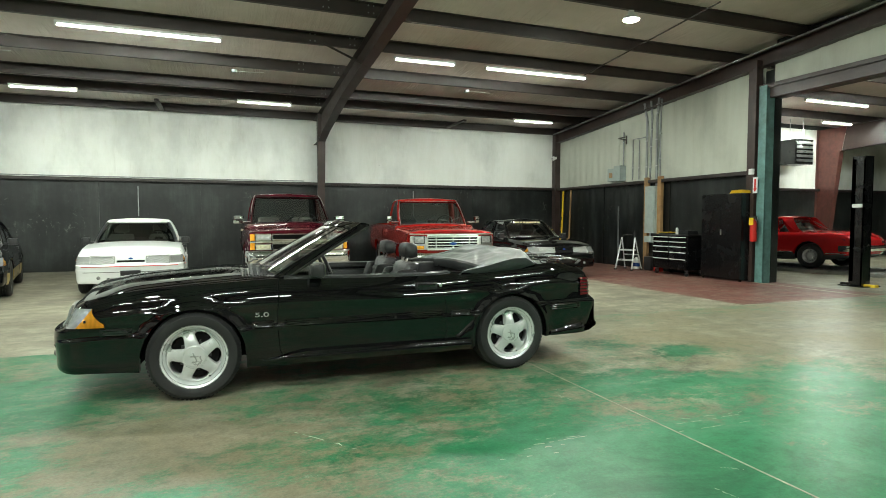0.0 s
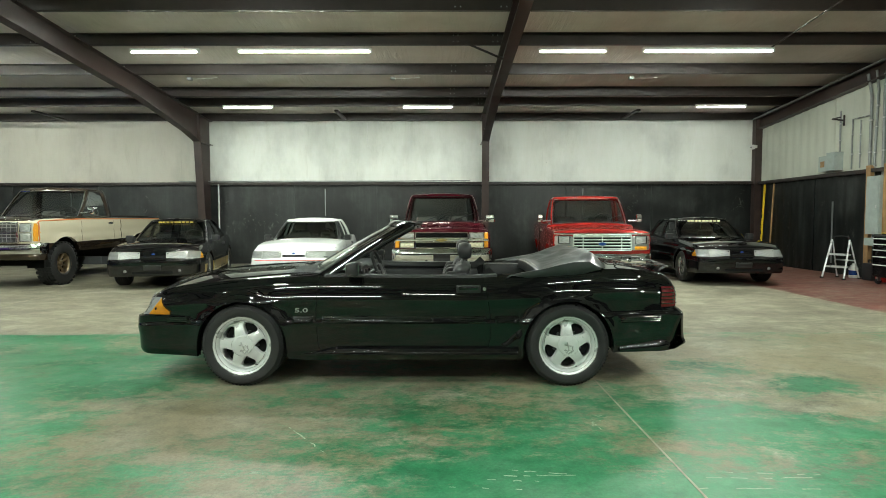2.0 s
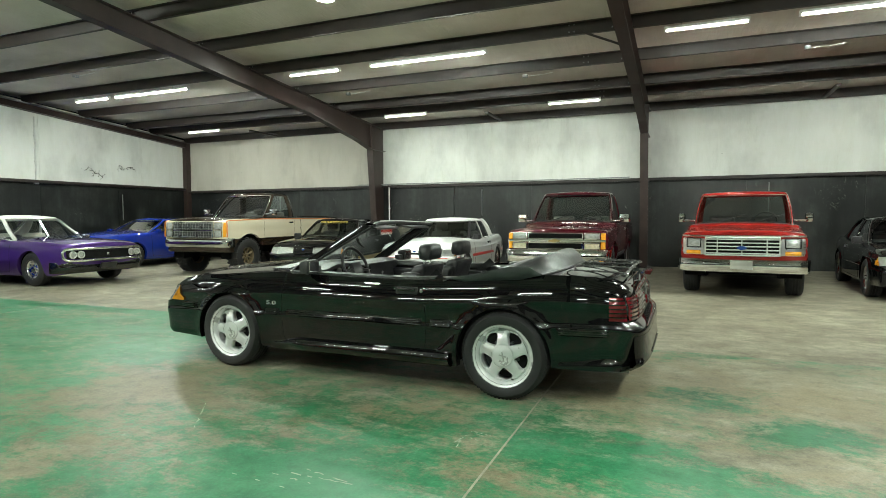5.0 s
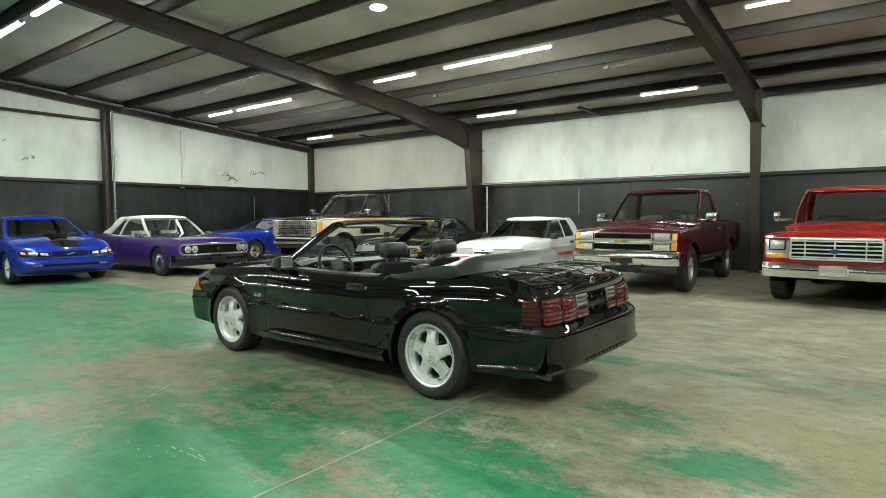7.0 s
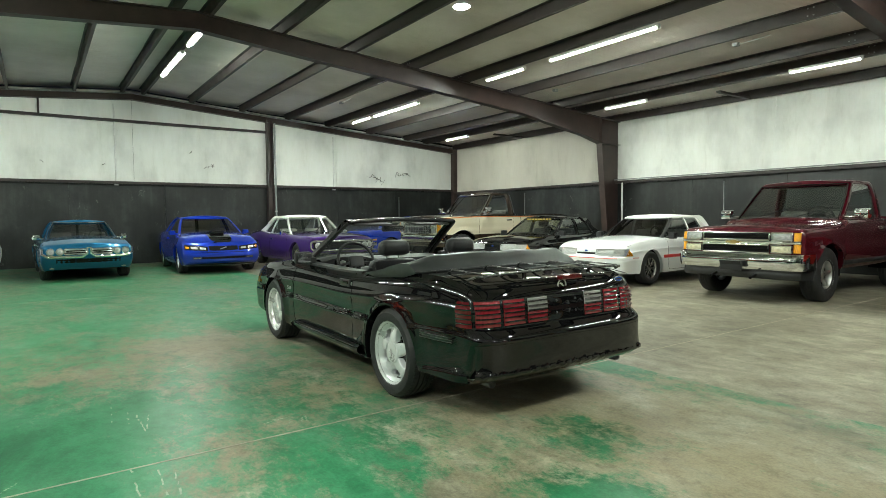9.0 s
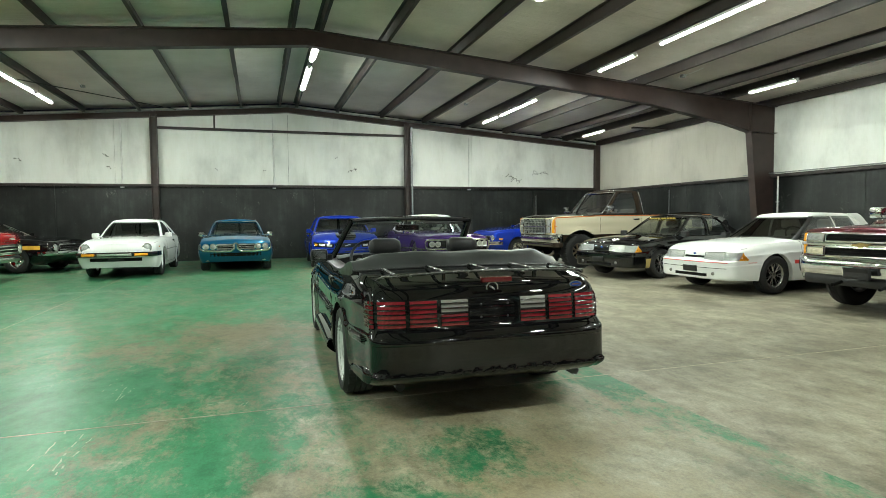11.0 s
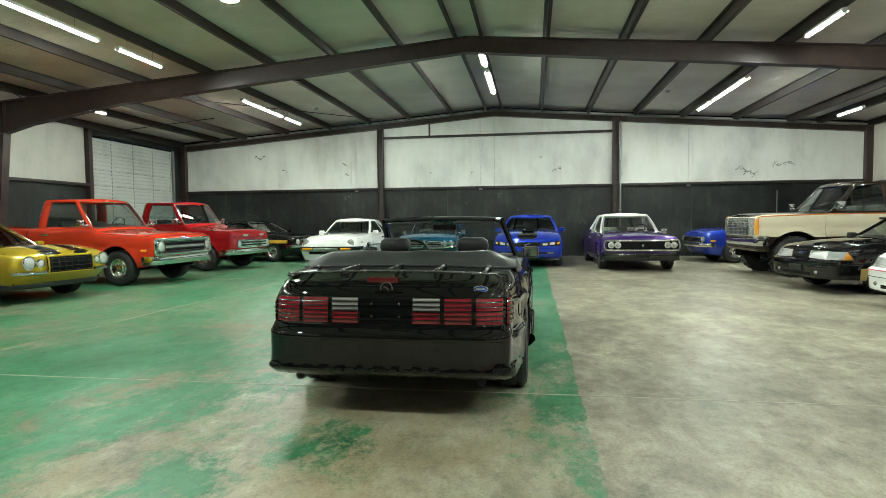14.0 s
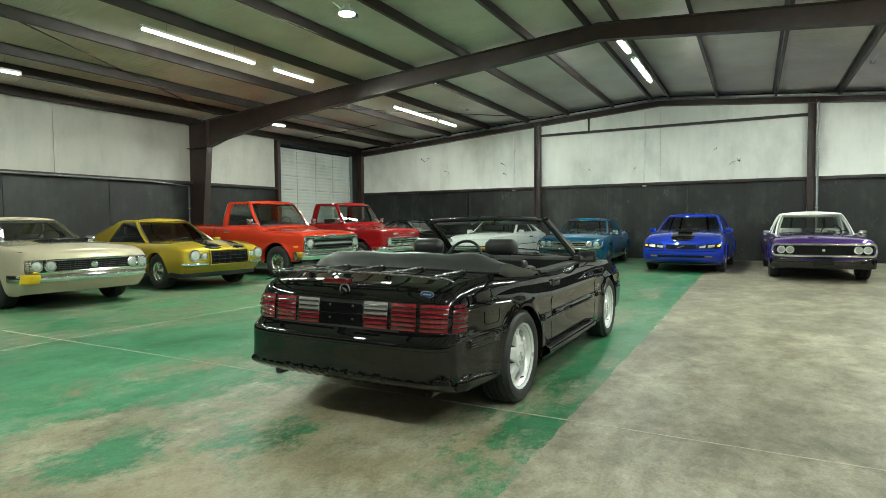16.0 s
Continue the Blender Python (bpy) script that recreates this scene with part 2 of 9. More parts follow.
# ---- floor, wall and roof materials ----
def floor_material():
    m, n, l, b = material("worn_painted_concrete")
    geo = n.new("ShaderNodeNewGeometry")
    sep = n.new("ShaderNodeSeparateXYZ")
    l.new(geo.outputs["Position"], sep.inputs[0])
    X, Y = sep.outputs[0], sep.outputs[1]
    # bare concrete: trowel clouds, long sweeping stains, fine speckle
    cloud = noise_tex(n, l, 0.75, 10, 0.68, (0.85, 1.1, 1), distort=0.25)
    sweep = noise_tex(n, l, 2.6, 11, 0.74, (0.85, 1.15, 1), distort=0.2)
    fine = noise_tex(n, l, 9, 9, 0.78)
    grit = noise_tex(n, l, 55, 4, 0.7)
    mottle = mix_rgb(n, l, 0.8, ramp(n, l, fine, [(0.36, (0.50, 0.49, 0.47)), (0.5, (1, 1, 1)), (0.66, (1.35, 1.35, 1.33))]), ramp(n, l, grit, [(0.35, (0.66, 0.65, 0.63)), (0.65, (1.25, 1.25, 1.25))]), "MULTIPLY")
    conc = ramp(n, l, sweep, [(0.36, (0.150, 0.136, 0.102)), (0.46, (0.222, 0.207, 0.160)), (0.54, (0.294, 0.278, 0.221)), (0.65, (0.40, 0.382, 0.315))])
    conc = mix_rgb(n, l, 0.6, conc, ramp(n, l, cloud, [(0.38, (0.40, 0.39, 0.35)), (0.5, (0.88, 0.86, 0.82)), (0.62, (1.22, 1.20, 1.16))]), "MULTIPLY")
    conc = mix_rgb(n, l, 0.6, conc, mottle, "MULTIPLY")
    brown = ramp(n, l, noise_tex(n, l, 0.8, 9, 0.74, (0.9, 1.1, 1), distort=0.6), [(0.40, (0, 0, 0)), (0.58, (1, 1, 1))])
    near = maths(n, l, "LESS_THAN", Y, 6.5)
    brown = maths(n, l, "MULTIPLY", brown, maths(n, l, "ADD", maths(n, l, "MULTIPLY", near, 0.62), 0.12))
    conc = mix_rgb(n, l, brown, conc, mix_rgb(n, l, 0.6, (0.245, 0.197, 0.122), mottle, "MULTIPLY"))
    conc = mix_rgb(n, l, maths(n, l, "MULTIPLY", ramp(n, l, fine, [(0.45, (0, 0, 0)), (0.7, (1, 1, 1))]), 0.45), conc, (0.15, 0.128, 0.09))
    # green coat south of the painted line, worn through by tyres
    wob = maths(n, l, "MULTIPLY", maths(n, l, "SUBTRACT", noise_tex(n, l, 2.2, 6, 0.75), 0.5), 0.12)
    edge = maths(n, l, "LESS_THAN", maths(n, l, "ADD", Y, wob), 6.56)
    streak = noise_tex(n, l, 0.9, 10, 0.70, (0.85, 1.25, 1), distort=0.5)
    chip = noise_tex(n, l, 5, 10, 0.76, (0.85, 1.25, 1), distort=0.35)
    fleck = noise_tex(n, l, 26, 7, 0.78, (0.8, 1.3, 1))
    warp = maths(n, l, "SUBTRACT", noise_tex(n, l, 1.1, 7, 0.68, distort=0.4), 0.5)
    warp2 = maths(n, l, "SUBTRACT", noise_tex(n, l, 1.3, 7, 0.68, (1.1, 0.9, 1), distort=0.2), 0.5)
    WX, WY = maths(n, l, "ADD", X, maths(n, l, "MULTIPLY", warp, 1.5)), maths(n, l, "ADD", Y, maths(n, l, "MULTIPLY", warp2, 1.0))

    def oval(x0, y0, rx, ry):
        """A soft, ragged patch: 1 at its middle, 0 well outside."""
        dx, dy = maths(n, l, "DIVIDE", maths(n, l, "SUBTRACT", WX, x0), rx), maths(n, l, "DIVIDE", maths(n, l, "SUBTRACT", WY, y0), ry)
        q = maths(n, l, "ADD", maths(n, l, "MULTIPLY", dx, dx), maths(n, l, "MULTIPLY", dy, dy))
        return maths(n, l, "EXPONENT", maths(n, l, "MULTIPLY", q, -1.0))

    cover = maths(n, l, "ADD", maths(n, l, "MULTIPLY", maths(n, l, "SUBTRACT", streak, 0.5), 0.85), maths(n, l, "MULTIPLY", maths(n, l, "SUBTRACT", chip, 0.5), 0.95))
    cover = maths(n, l, "ADD", cover, maths(n, l, "MULTIPLY", maths(n, l, "SUBTRACT", fleck, 0.5), 0.55))
    cover = maths(n, l, "ADD", cover, 0.055)
    # where the coat is whole (+) and where it is worn away (-): centre, half-widths, amount
    for x0, y0, rx, ry, amount in ((2.5, 2.1, 1.7, 0.75, 0.26), (3.3, 3.65, 0.75, 0.26, 0.20), (4.3, 3.2, 0.8, 0.45, 0.14), (-1.7, 4.4, 1.0, 0.8, 0.08),
                                   (3.75, 5.05, 0.45, 0.28, 0.36), (4.25, 4.5, 0.32, 0.24, 0.36), (-0.35, 3.75, 0.7, 0.62, -0.30), (0.3, 2.55, 0.38, 0.32, -0.22),
                                   (4.1, 4.0, 0.6, 0.26, -0.30), (3.5, 5.3, 1.5, 0.85, -0.26), (6.0, 4.9, 1.6, 1.3, -0.24), (8.6, 4.2, 2.2, 2.6, -0.30), (1.2, 5.1, 1.6, 0.8, -0.10), (-6.0, 2.0, 4.5, 4.0, 0.07), (4.5, 6.3, 1.1, 0.5, -0.10)):
        cover = maths(n, l, "ADD", cover, maths(n, l, "MULTIPLY", oval(x0, y0, rx, ry), amount))
    band = maths(n, l, "MULTIPLY", maths(n, l, "GREATER_THAN", maths(n, l, "ADD", Y, wob), 6.20), maths(n, l, "LESS_THAN", WX, 3.25))
    cover = maths(n, l, "ADD", cover, maths(n, l, "MULTIPLY", band, 0.09))
    mask = ramp(n, l, maths(n, l, "ADD", cover, 0.5), [(0.40, (0.06,) * 3), (0.455, (0.20,) * 3), (0.52, (0.50,) * 3), (0.63, (0.96,) * 3)])
    mask = maths(n, l, "MULTIPLY", mask, edge)
    tone = noise_tex(n, l, 1.4, 10, 0.72, (0.8, 1.15, 1), distort=0.5)
    green = ramp(n, l, tone, [(0.36, (0.010, 0.100, 0.044)), (0.48, (0.021, 0.162, 0.073)), (0.57, (0.040, 0.178, 0.092)), (0.68, (0.080, 0.200, 0.122))])
    green = mix_rgb(n, l, 0.45, green, mottle, "MULTIPLY")
    # oily brown stain in the worn patch
    conc = mix_rgb(n, l, maths(n, l, "MULTIPLY", oval(-0.6, 2.9, 1.5, 1.1), 0.65, True), conc, mix_rgb(n, l, 0.6, (0.135, 0.108, 0.066), mottle, "MULTIPLY"))
    # fuller green by the joint, with lamp glare painted into its colour
    green = mix_rgb(n, l, maths(n, l, "MULTIPLY", oval(3.2, 3.3, 1.4, 1.2), 0.75, True), green, mix_rgb(n, l, 0.45, ramp(n, l, tone, [(0.36, (0.018, 0.19, 0.082)), (0.55, (0.045, 0.27, 0.130)), (0.68, (0.12, 0.29, 0.17))]), mottle, "MULTIPLY"))
    # bare concrete there is lightened as well, the same glare put into colour
    conc = mix_rgb(n, l, oval(3.6, 4.4, 1.2, 1.0), conc, mix_rgb(n, l, 1.0, conc, (1.45, 1.42, 1.36), "MULTIPLY"))
    col = mix_rgb(n, l, mask, conc, green)
    # red walkway along the east wall
    redz = maths(n, l, "MULTIPLY", maths(n, l, "GREATER_THAN", maths(n, l, "ADD", X, maths(n, l, "MULTIPLY", wob, 0.3)), 7.48), maths(n, l, "GREATER_THAN", Y, 6.6))
    redz = maths(n, l, "MULTIPLY", redz, maths(n, l, "LESS_THAN", X, EAST + 0.2))
    redw = ramp(n, l, maths(n, l, "ADD", chip, maths(n, l, "MULTIPLY", streak, 0.5)), [(0.55, (0.25,) * 3), (0.80, (0.92,) * 3)])
    red = ramp(n, l, tone, [(0.36, (0.10, 0.026, 0.024)), (0.64, (0.21, 0.072, 0.062))])
    col = mix_rgb(n, l, maths(n, l, "MULTIPLY", redz, redw), col, red)
    # pale scuffs
    scuff = ramp(n, l, noise_tex(n, l, 0.9, 9, 0.85, (0.8, 1.6, 1), distort=1.2), [(0.63, (0, 0, 0)), (0.72, (1, 1, 1))])
    col = mix_rgb(n, l, maths(n, l, "MULTIPLY", scuff, 0.40), col, (0.55, 0.54, 0.46))
    l.new(col, b.inputs["Base Color"])
    rough = maths(n, l, "ADD", maths(n, l, "MULTIPLY", sweep, 0.28), maths(n, l, "MULTIPLY", chip, 0.14))
    l.new(maths(n, l, "ADD", maths(n, l, "ADD", rough, 0.21), maths(n, l, "MULTIPLY", mask, -0.07)), b.inputs["Roughness"])
    b.inputs["Specular IOR Level"].default_value = 0.15
    h = maths(n, l, "ADD", maths(n, l, "MULTIPLY", fine, 0.5), maths(n, l, "MULTIPLY", mask, 0.25))
    bump(n, l, b, h, 0.15, 0.006)
    return m


def white_wall_material(name, base=(0.79, 0.80, 0.765)):
    m, n, l, b = material(name)
    blot = noise_tex(n, l, 0.7, 6, 0.6, (1, 1, 0.6), "Object")
    drip = noise_tex(n, l, 2.2, 7, 0.75, (1.3, 1.3, 0.22), "Object", 0.5)
    fine = noise_tex(n, l, 30, 5, 0.7)
    c = ramp(n, l, blot, [(0.28, tuple(v * 0.72 for v in base)), (0.5, base), (0.75, tuple(min(1, v * 1.1) for v in base))])
    d = ramp(n, l, drip, [(0.30, (0.50, 0.47, 0.40)), (0.42, (0.86, 0.85, 0.80)), (0.6, (1, 1, 1))])
    c = mix_rgb(n, l, 0.30, c, d, "MULTIPLY")
    spots = ramp(n, l, noise_tex(n, l, 4.2, 5, 0.65), [(0.235, (1, 1, 1)), (0.27, (0, 0, 0))])
    c = mix_rgb(n, l, maths(n, l, "MULTIPLY", spots, 0.6), c, (0.10, 0.09, 0.07))
    l.new(c, b.inputs["Base Color"])
    b.inputs["Roughness"].default_value = 0.55
    bump(n, l, b, maths(n, l, "ADD", maths(n, l, "MULTIPLY", blot, 1.0), maths(n, l, "MULTIPLY", fine, 0.05)), 0.35, 0.05)
    return m


def black_wall_material(name):
    m, n, l, b = material(name)
    blot = noise_tex(n, l, 1.2, 7, 0.65, (1, 1, 0.8))
    fine = noise_tex(n, l, 18, 5, 0.7)
    c = ramp(n, l, blot, [(0.38, (0.004, 0.0048, 0.0045)), (0.5, (0.0085, 0.010, 0.0095)), (0.64, (0.024, 0.027, 0.0255))])
    runs = ramp(n, l, noise_tex(n, l, 1.0, 6, 0.7, (7, 7, 0.5)), [(0.42, (0.75,) * 3), (0.62, (1.45,) * 3)])
    c = mix_rgb(n, l, 0.7, c, runs, "MULTIPLY")
    patch = ramp(n, l, noise_tex(n, l, 1.1, 4, 0.6, (1, 1, 0.9)), [(0.56, (0, 0, 0)), (0.63, (1, 1, 1))])
    chips = ramp(n, l, noise_tex(n, l, 7, 7, 0.8, (1, 1, 0.7), distort=1.2), [(0.57, (0, 0, 0)), (0.62, (1, 1, 1))])
    scr = ramp(n, l, noise_tex(n, l, 3.5, 8, 0.85, (1, 1, 1), distort=1.0), [(0.68, (0, 0, 0)), (0.74, (0.5,) * 3)])
    scr = maths(n, l, "MAXIMUM", scr, maths(n, l, "MULTIPLY", patch, chips))
    c = mix_rgb(n, l, maths(n, l, "MULTIPLY", scr, 0.6), c, (0.17, 0.17, 0.155))
    l.new(c, b.inputs["Base Color"])
    l.new(ramp(n, l, blot, [(0.38, (0.34,) * 3), (0.62, (0.52,) * 3)]), b.inputs["Roughness"])
    bump(n, l, b, maths(n, l, "ADD", noise_tex(n, l, 1.2, 3, 0.5, (1, 1, 0.8)), maths(n, l, "MULTIPLY", fine, 0.07)), 0.6, 0.05)
    return m


def roof_material():
    m, n, l, b = material("roof_insulation_facing")
    blot = noise_tex(n, l, 0.5, 5, 0.6)
    sag = noise_tex(n, l, 2.2, 5, 0.6, (4.5, 0.45, 1), distort=0.4)
    c = ramp(n, l, blot, [(0.3, (0.53, 0.48, 0.43)), (0.6, (0.71, 0.65, 0.60)), (0.8, (0.79, 0.74, 0.70))])
    l.new(c, b.inputs["Base Color"])
    b.inputs["Roughness"].default_value = 0.62
    bump(n, l, b, sag, 0.5, 0.06)
    return m


M["floor"] = floor_material()
M["wall_white"] = white_wall_material("stained_white_wall_facing")
M["wall_sheet"] = white_wall_material("stained_white_ribbed_sheet", (0.52, 0.535, 0.465))
M["wall_dingy"] = white_wall_material("dingy_wall_facing", (0.46, 0.45, 0.41))
# westmost north panel: browner and darker than its neighbours
M["wall_beige"] = white_wall_material("beige_wall_facing", (0.52, 0.49, 0.43))
M["door_sheet"] = white_wall_material("grey_white_door_sheet", (0.50, 0.52, 0.50))
M["wall_black"] = black_wall_material("scuffed_black_wall_board")
M["roof"] = roof_material()
M["joint"] = plain("joint_filler", (0.36, 0.33, 0.26), 0.8, 0, 0.3, 12)


def structure(name, bm, mat, label, smooth=None, category=""):
    return tagged(part(name, bm, mat, None, "", smooth), label, category or name.split("_")[0], "", "structure")


# ---- floor ----
FAR_E = 26.0
bm = bmesh.new()
grid_mesh(bm, [[(x, y, 0) for x in np.linspace(WEST - 0.3, FAR_E, 24)] for y in np.linspace(SOUTH - 0.3, NORTH + 0.3, 16)])
box(bm, WEST - 0.3, FAR_E, SOUTH - 0.3, NORTH + 0.3, -0.2, -0.02)
bmesh.ops.recalc_face_normals(bm, faces=bm.faces[:])
floor = structure("floor", bm, M["floor"], "concrete floor with worn green paint, bare patches and a red strip", None, "floor")
for x0, x1, y0, y1 in ((2.602, 2.614, -6.9, 16.6), (-5.354, -5.347, -6.9, 16.6), (-13.4, 10.3, 0.92, 0.932), (10.35, 10.42, -6.9, 9.0)):
    part("floor_joint", boxed(x0, x1, y0, y1, -0.01, 0.0025), M["joint"], floor)

# pale scrapes in the floor paint: x, y of both ends
M["scrape"] = plain("pale_scrape", (0.30, 0.36, 0.26), 0.7, 0, 0.3, 30)
rng = random.Random(3)
for x0, y0, x1, y1 in ((2.79, 2.93, 3.34, 2.89), (2.45, 2.27, 2.55, 2.2), (2.35, 3.8, 2.49, 3.77), (1.67, 2.97, 2.1, 2.9), (3.24, 2.86, 2.66, 2.86), (1.87, 2.83, 1.57, 2.85), (2.32, 3.59, 2.36, 3.76), (1.58, 2.89, 2.05, 2.9), (2.39, 3.77, 2.47, 3.74), (2.38, 3.69, 2.46, 3.66), (3.2, 2.74, 2.57, 2.75), (2.27, 1.92, 2.23, 2.1), (2.36, 3.53, 2.33, 3.69), (1.85, 2.74, 1.4, 2.77), (0.4, 3.6, 0.7, 3.2)):
    bm = bmesh.new()
    n_ = 14
    d = Vector((x1 - x0, y1 - y0, 0))
    side = Vector((-d.y, d.x, 0)).normalized()
    rows = []
    for i in range(n_ + 1):
        w = 0.002 + 0.004 * rng.random()
        c = Vector((x0, y0, 0.0012)) + d * (i / n_) + side * rng.uniform(-0.006, 0.006)
        rows.append([c - side * w, c + side * w])
    vr = grid_mesh(bm, rows)
    bmesh.ops.delete(bm, geom=[f for k, f in enumerate(bm.faces[:]) if rng.random() < 0.45], context="FACES")
    if not bm.faces:
        continue
    part("scrape", bm, M["scrape"], floor)

# ---- north wall: white facing above, black boards below ----
def split(a, b, marks):
    s = [a] + [m for m in marks if a < m < b] + [b]
    return list(zip(s, s[1:]))


def panel_bulge(w, h, nx, nz, seed, amp):
    """Heights of a slightly slack sheet."""
    rng = random.Random(seed)
    ph = [rng.uniform(0, 6) for _ in range(4)]
    return lambda u, v: amp * (math.sin(3.1 * u * w + ph[0]) * 0.5 + math.sin(1.7 * v * h + ph[1] + 2 * u) * 0.4) * min(1, 8 * u, 8 * (1 - u), 8 * v, 8 * (1 - v))


def wall_panel(name, parent, axis, face, sign, a, b, z0, ztop, mat, seed, amp=0.012, ribs=0.0, thick=0.03):
    """One sheet on a wall: axis is the wall's running axis; sign points into the hall."""
    bm = bmesh.new()
    n = max(2, int((b - a) / (0.076 if ribs else 0.25)))
    fb = panel_bulge(b - a, 2, n, 6, seed, amp)
    rows = []
    for j in range(7):
        row = []
        for i in range(n + 1):
            u, v = i / n, j / 6
            q = a + (b - a) * u
            top = ztop(q) if callable(ztop) else ztop
            z = z0 + (top - z0) * v
            d = face + sign * (thick + fb(u, v) + (ribs if ribs and i % 4 == 0 else 0))
            row.append((q, d, z) if axis == "x" else (d, q, z))
        rows.append(row)
    vr = grid_mesh(bm, rows)
    back = [[(p[0], face, p[2]) if axis == "x" else (face, p[1], p[2]) for p in (r[0], r[-1])] for r in (rows[0], rows[-1])]
    bv = [[bm.verts.new(p) for p in r] for r in back]
    bm.faces.new([v for v in vr[0]] + [bv[0][1], bv[0][0]])
    bm.faces.new([v for v in vr[-1]] + [bv[1][1], bv[1][0]])
    bm.faces.new([r[0] for r in vr] + [bv[1][0], bv[0][0]])
    bm.faces.new([r[-1] for r in vr] + [bv[1][1], bv[0][1]])
    bmesh.ops.recalc_face_normals(bm, faces=bm.faces[:])
    return part(name, bm, mat, parent, "", 50)


def wall(name, label, axis, face, sign, a, b, uppers, lowers, ztop, openings=(), sheet=None, amp=0.014, ribs=0.0, low_ribs=0.0, ledge=2.34):
    bm = bmesh.new()
    spans = split(a, b, [v for o in openings for v in o[:2]])
    for p, q in spans:
        hole = [o for o in openings if o[0] <= p and q <= o[1]]
        z0 = hole[0][2] if hole else -0.02
        top = min(ztop(p) if callable(ztop) else ztop, ztop(q) if callable(ztop) else ztop)
        if axis == "x":
            box(bm, p, q, face, face - sign * 0.18, z0, top + 0.15)
        else:
            box(bm, face, face - sign * 0.18, p, q, z0, top + 0.15)
    w = structure(name, bm, M["wall_black"], label, None, "wall")
    for i, (p, q) in enumerate(uppers):
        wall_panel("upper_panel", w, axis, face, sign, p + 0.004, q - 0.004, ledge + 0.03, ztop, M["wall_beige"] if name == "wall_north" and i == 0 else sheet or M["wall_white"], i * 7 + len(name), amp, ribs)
    for i, (p, q) in enumerate(lowers):
        wall_panel("lower_panel", w, axis, face, sign, p + 0.006, q - 0.006, 0.0, ledge - 0.05, M["wall_black"], i * 5 + 3, 0.008, low_ribs)
    for p, q in {(min(u[0] for u in uppers), max(u[1] for u in uppers))} if not openings else [(u[0], u[1]) for u in uppers]:
        # the girt that carries the facing
        d0, d1 = face + sign * 0.02, face + sign * 0.16
        bm = boxed(p, q, d0, d1, ledge - 0.05, ledge + 0.03, 0.006) if axis == "x" else boxed(d0, d1, p, q, ledge - 0.05, ledge + 0.03, 0.006)
        part("girt", bm, M["purlin"], w)
    return w


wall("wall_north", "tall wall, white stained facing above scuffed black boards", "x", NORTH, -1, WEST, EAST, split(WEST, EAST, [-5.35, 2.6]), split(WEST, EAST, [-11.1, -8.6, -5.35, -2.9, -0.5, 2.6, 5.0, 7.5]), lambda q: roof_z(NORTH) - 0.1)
wall("wall_west", "end wall, white stained facing above scuffed black boards", "y", WEST, 1, SOUTH, NORTH, split(SOUTH, NORTH, [-0.35, 0.79, 4.88, 9.0, 11.5]), split(SOUTH, NORTH, [-4.5, -2, 0.79, 3.2, 5.7, 9.0, 11.5, 14]), lambda q: roof_z(q) - 0.1, ledge=2.44)
wall("wall_south", "tall wall, white stained facing above scuffed black boards", "x", SOUTH, 1, WEST, EAST, split(-8.75, EAST, [-5.35, -1.6, 2.6]), split(-8.75, EAST, [-5.35, -2.9, -0.5, 2.6, 5.0]), lambda q: roof_z(SOUTH) - 0.1, [(-13.0, -8.9, 4.0)], M["wall_dingy"], ledge=2.46)
DOOR0, DOOR1, DOOR_H = 1.6, 8.72, 3.8
east = wall("wall_east", "partition wall of ribbed white sheet above black ribbed sheet, with a wide opening", "y", EAST, -1, SOUTH, NORTH, split(8.95, NORTH, [12.0, 13.6]), split(8.95, NORTH, [11.6, 14.3]), lambda q: roof_z(q) - 0.1, [(DOOR0, DOOR1, DOOR_H)], M["wall_sheet"], 0.004, 0.022, 0.016, ledge=2.32)
wall_panel("upper_panel", east, "y", EAST, -1, DOOR0, 8.72, 4.08, lambda q: roof_z(q) - 0.1, M["wall_sheet"], 5, 0.004, 0.022)
wall_panel("upper_panel", east, "y", EAST, -1, SOUTH, DOOR0 - 0.25, LEDGE, lambda q: roof_z(q) - 0.1, M["wall_sheet"], 9, 0.004, 0.022)

# ---- roof: insulation facing that sags between the purlins ----
PURLINS = [-5.5, -4.4, -2.72, -1.1, 0.42, 1.88, 3.4, 4.6, 5.15, 6.5, 8.05, 9.6, 11.08, 12.75, 14.4, 15.3]
bm = bmesh.new()
ys = sorted(set([SOUTH - 0.2] + PURLINS + [NORTH + 0.2, RIDGE] + [(a + b) / 2 for a, b in zip(PURLINS, PURLINS[1:])]))
rng = random.Random(3)
rows = []
for y in ys:
    mid = min(abs(y - p) for p in PURLINS) > 0.3
    rows.append([(x, y, roof_z(y) + (rng.uniform(-0.035, -0.005) if mid else 0)) for x in np.arange(WEST - 0.2, FAR_E, 1.3)])
vr = grid_mesh(bm, rows)
ret = bmesh.ops.extrude_face_region(bm, geom=bm.faces[:])
for v in ret["geom"]:
    if isinstance(v, bmesh.types.BMVert):
        v.co.z += 0.12
bmesh.ops.recalc_face_normals(bm, faces=bm.faces[:])
structure("ceiling", bm, M["roof"], "sagging off-white insulation facing between roof purlins", 40, "ceiling")


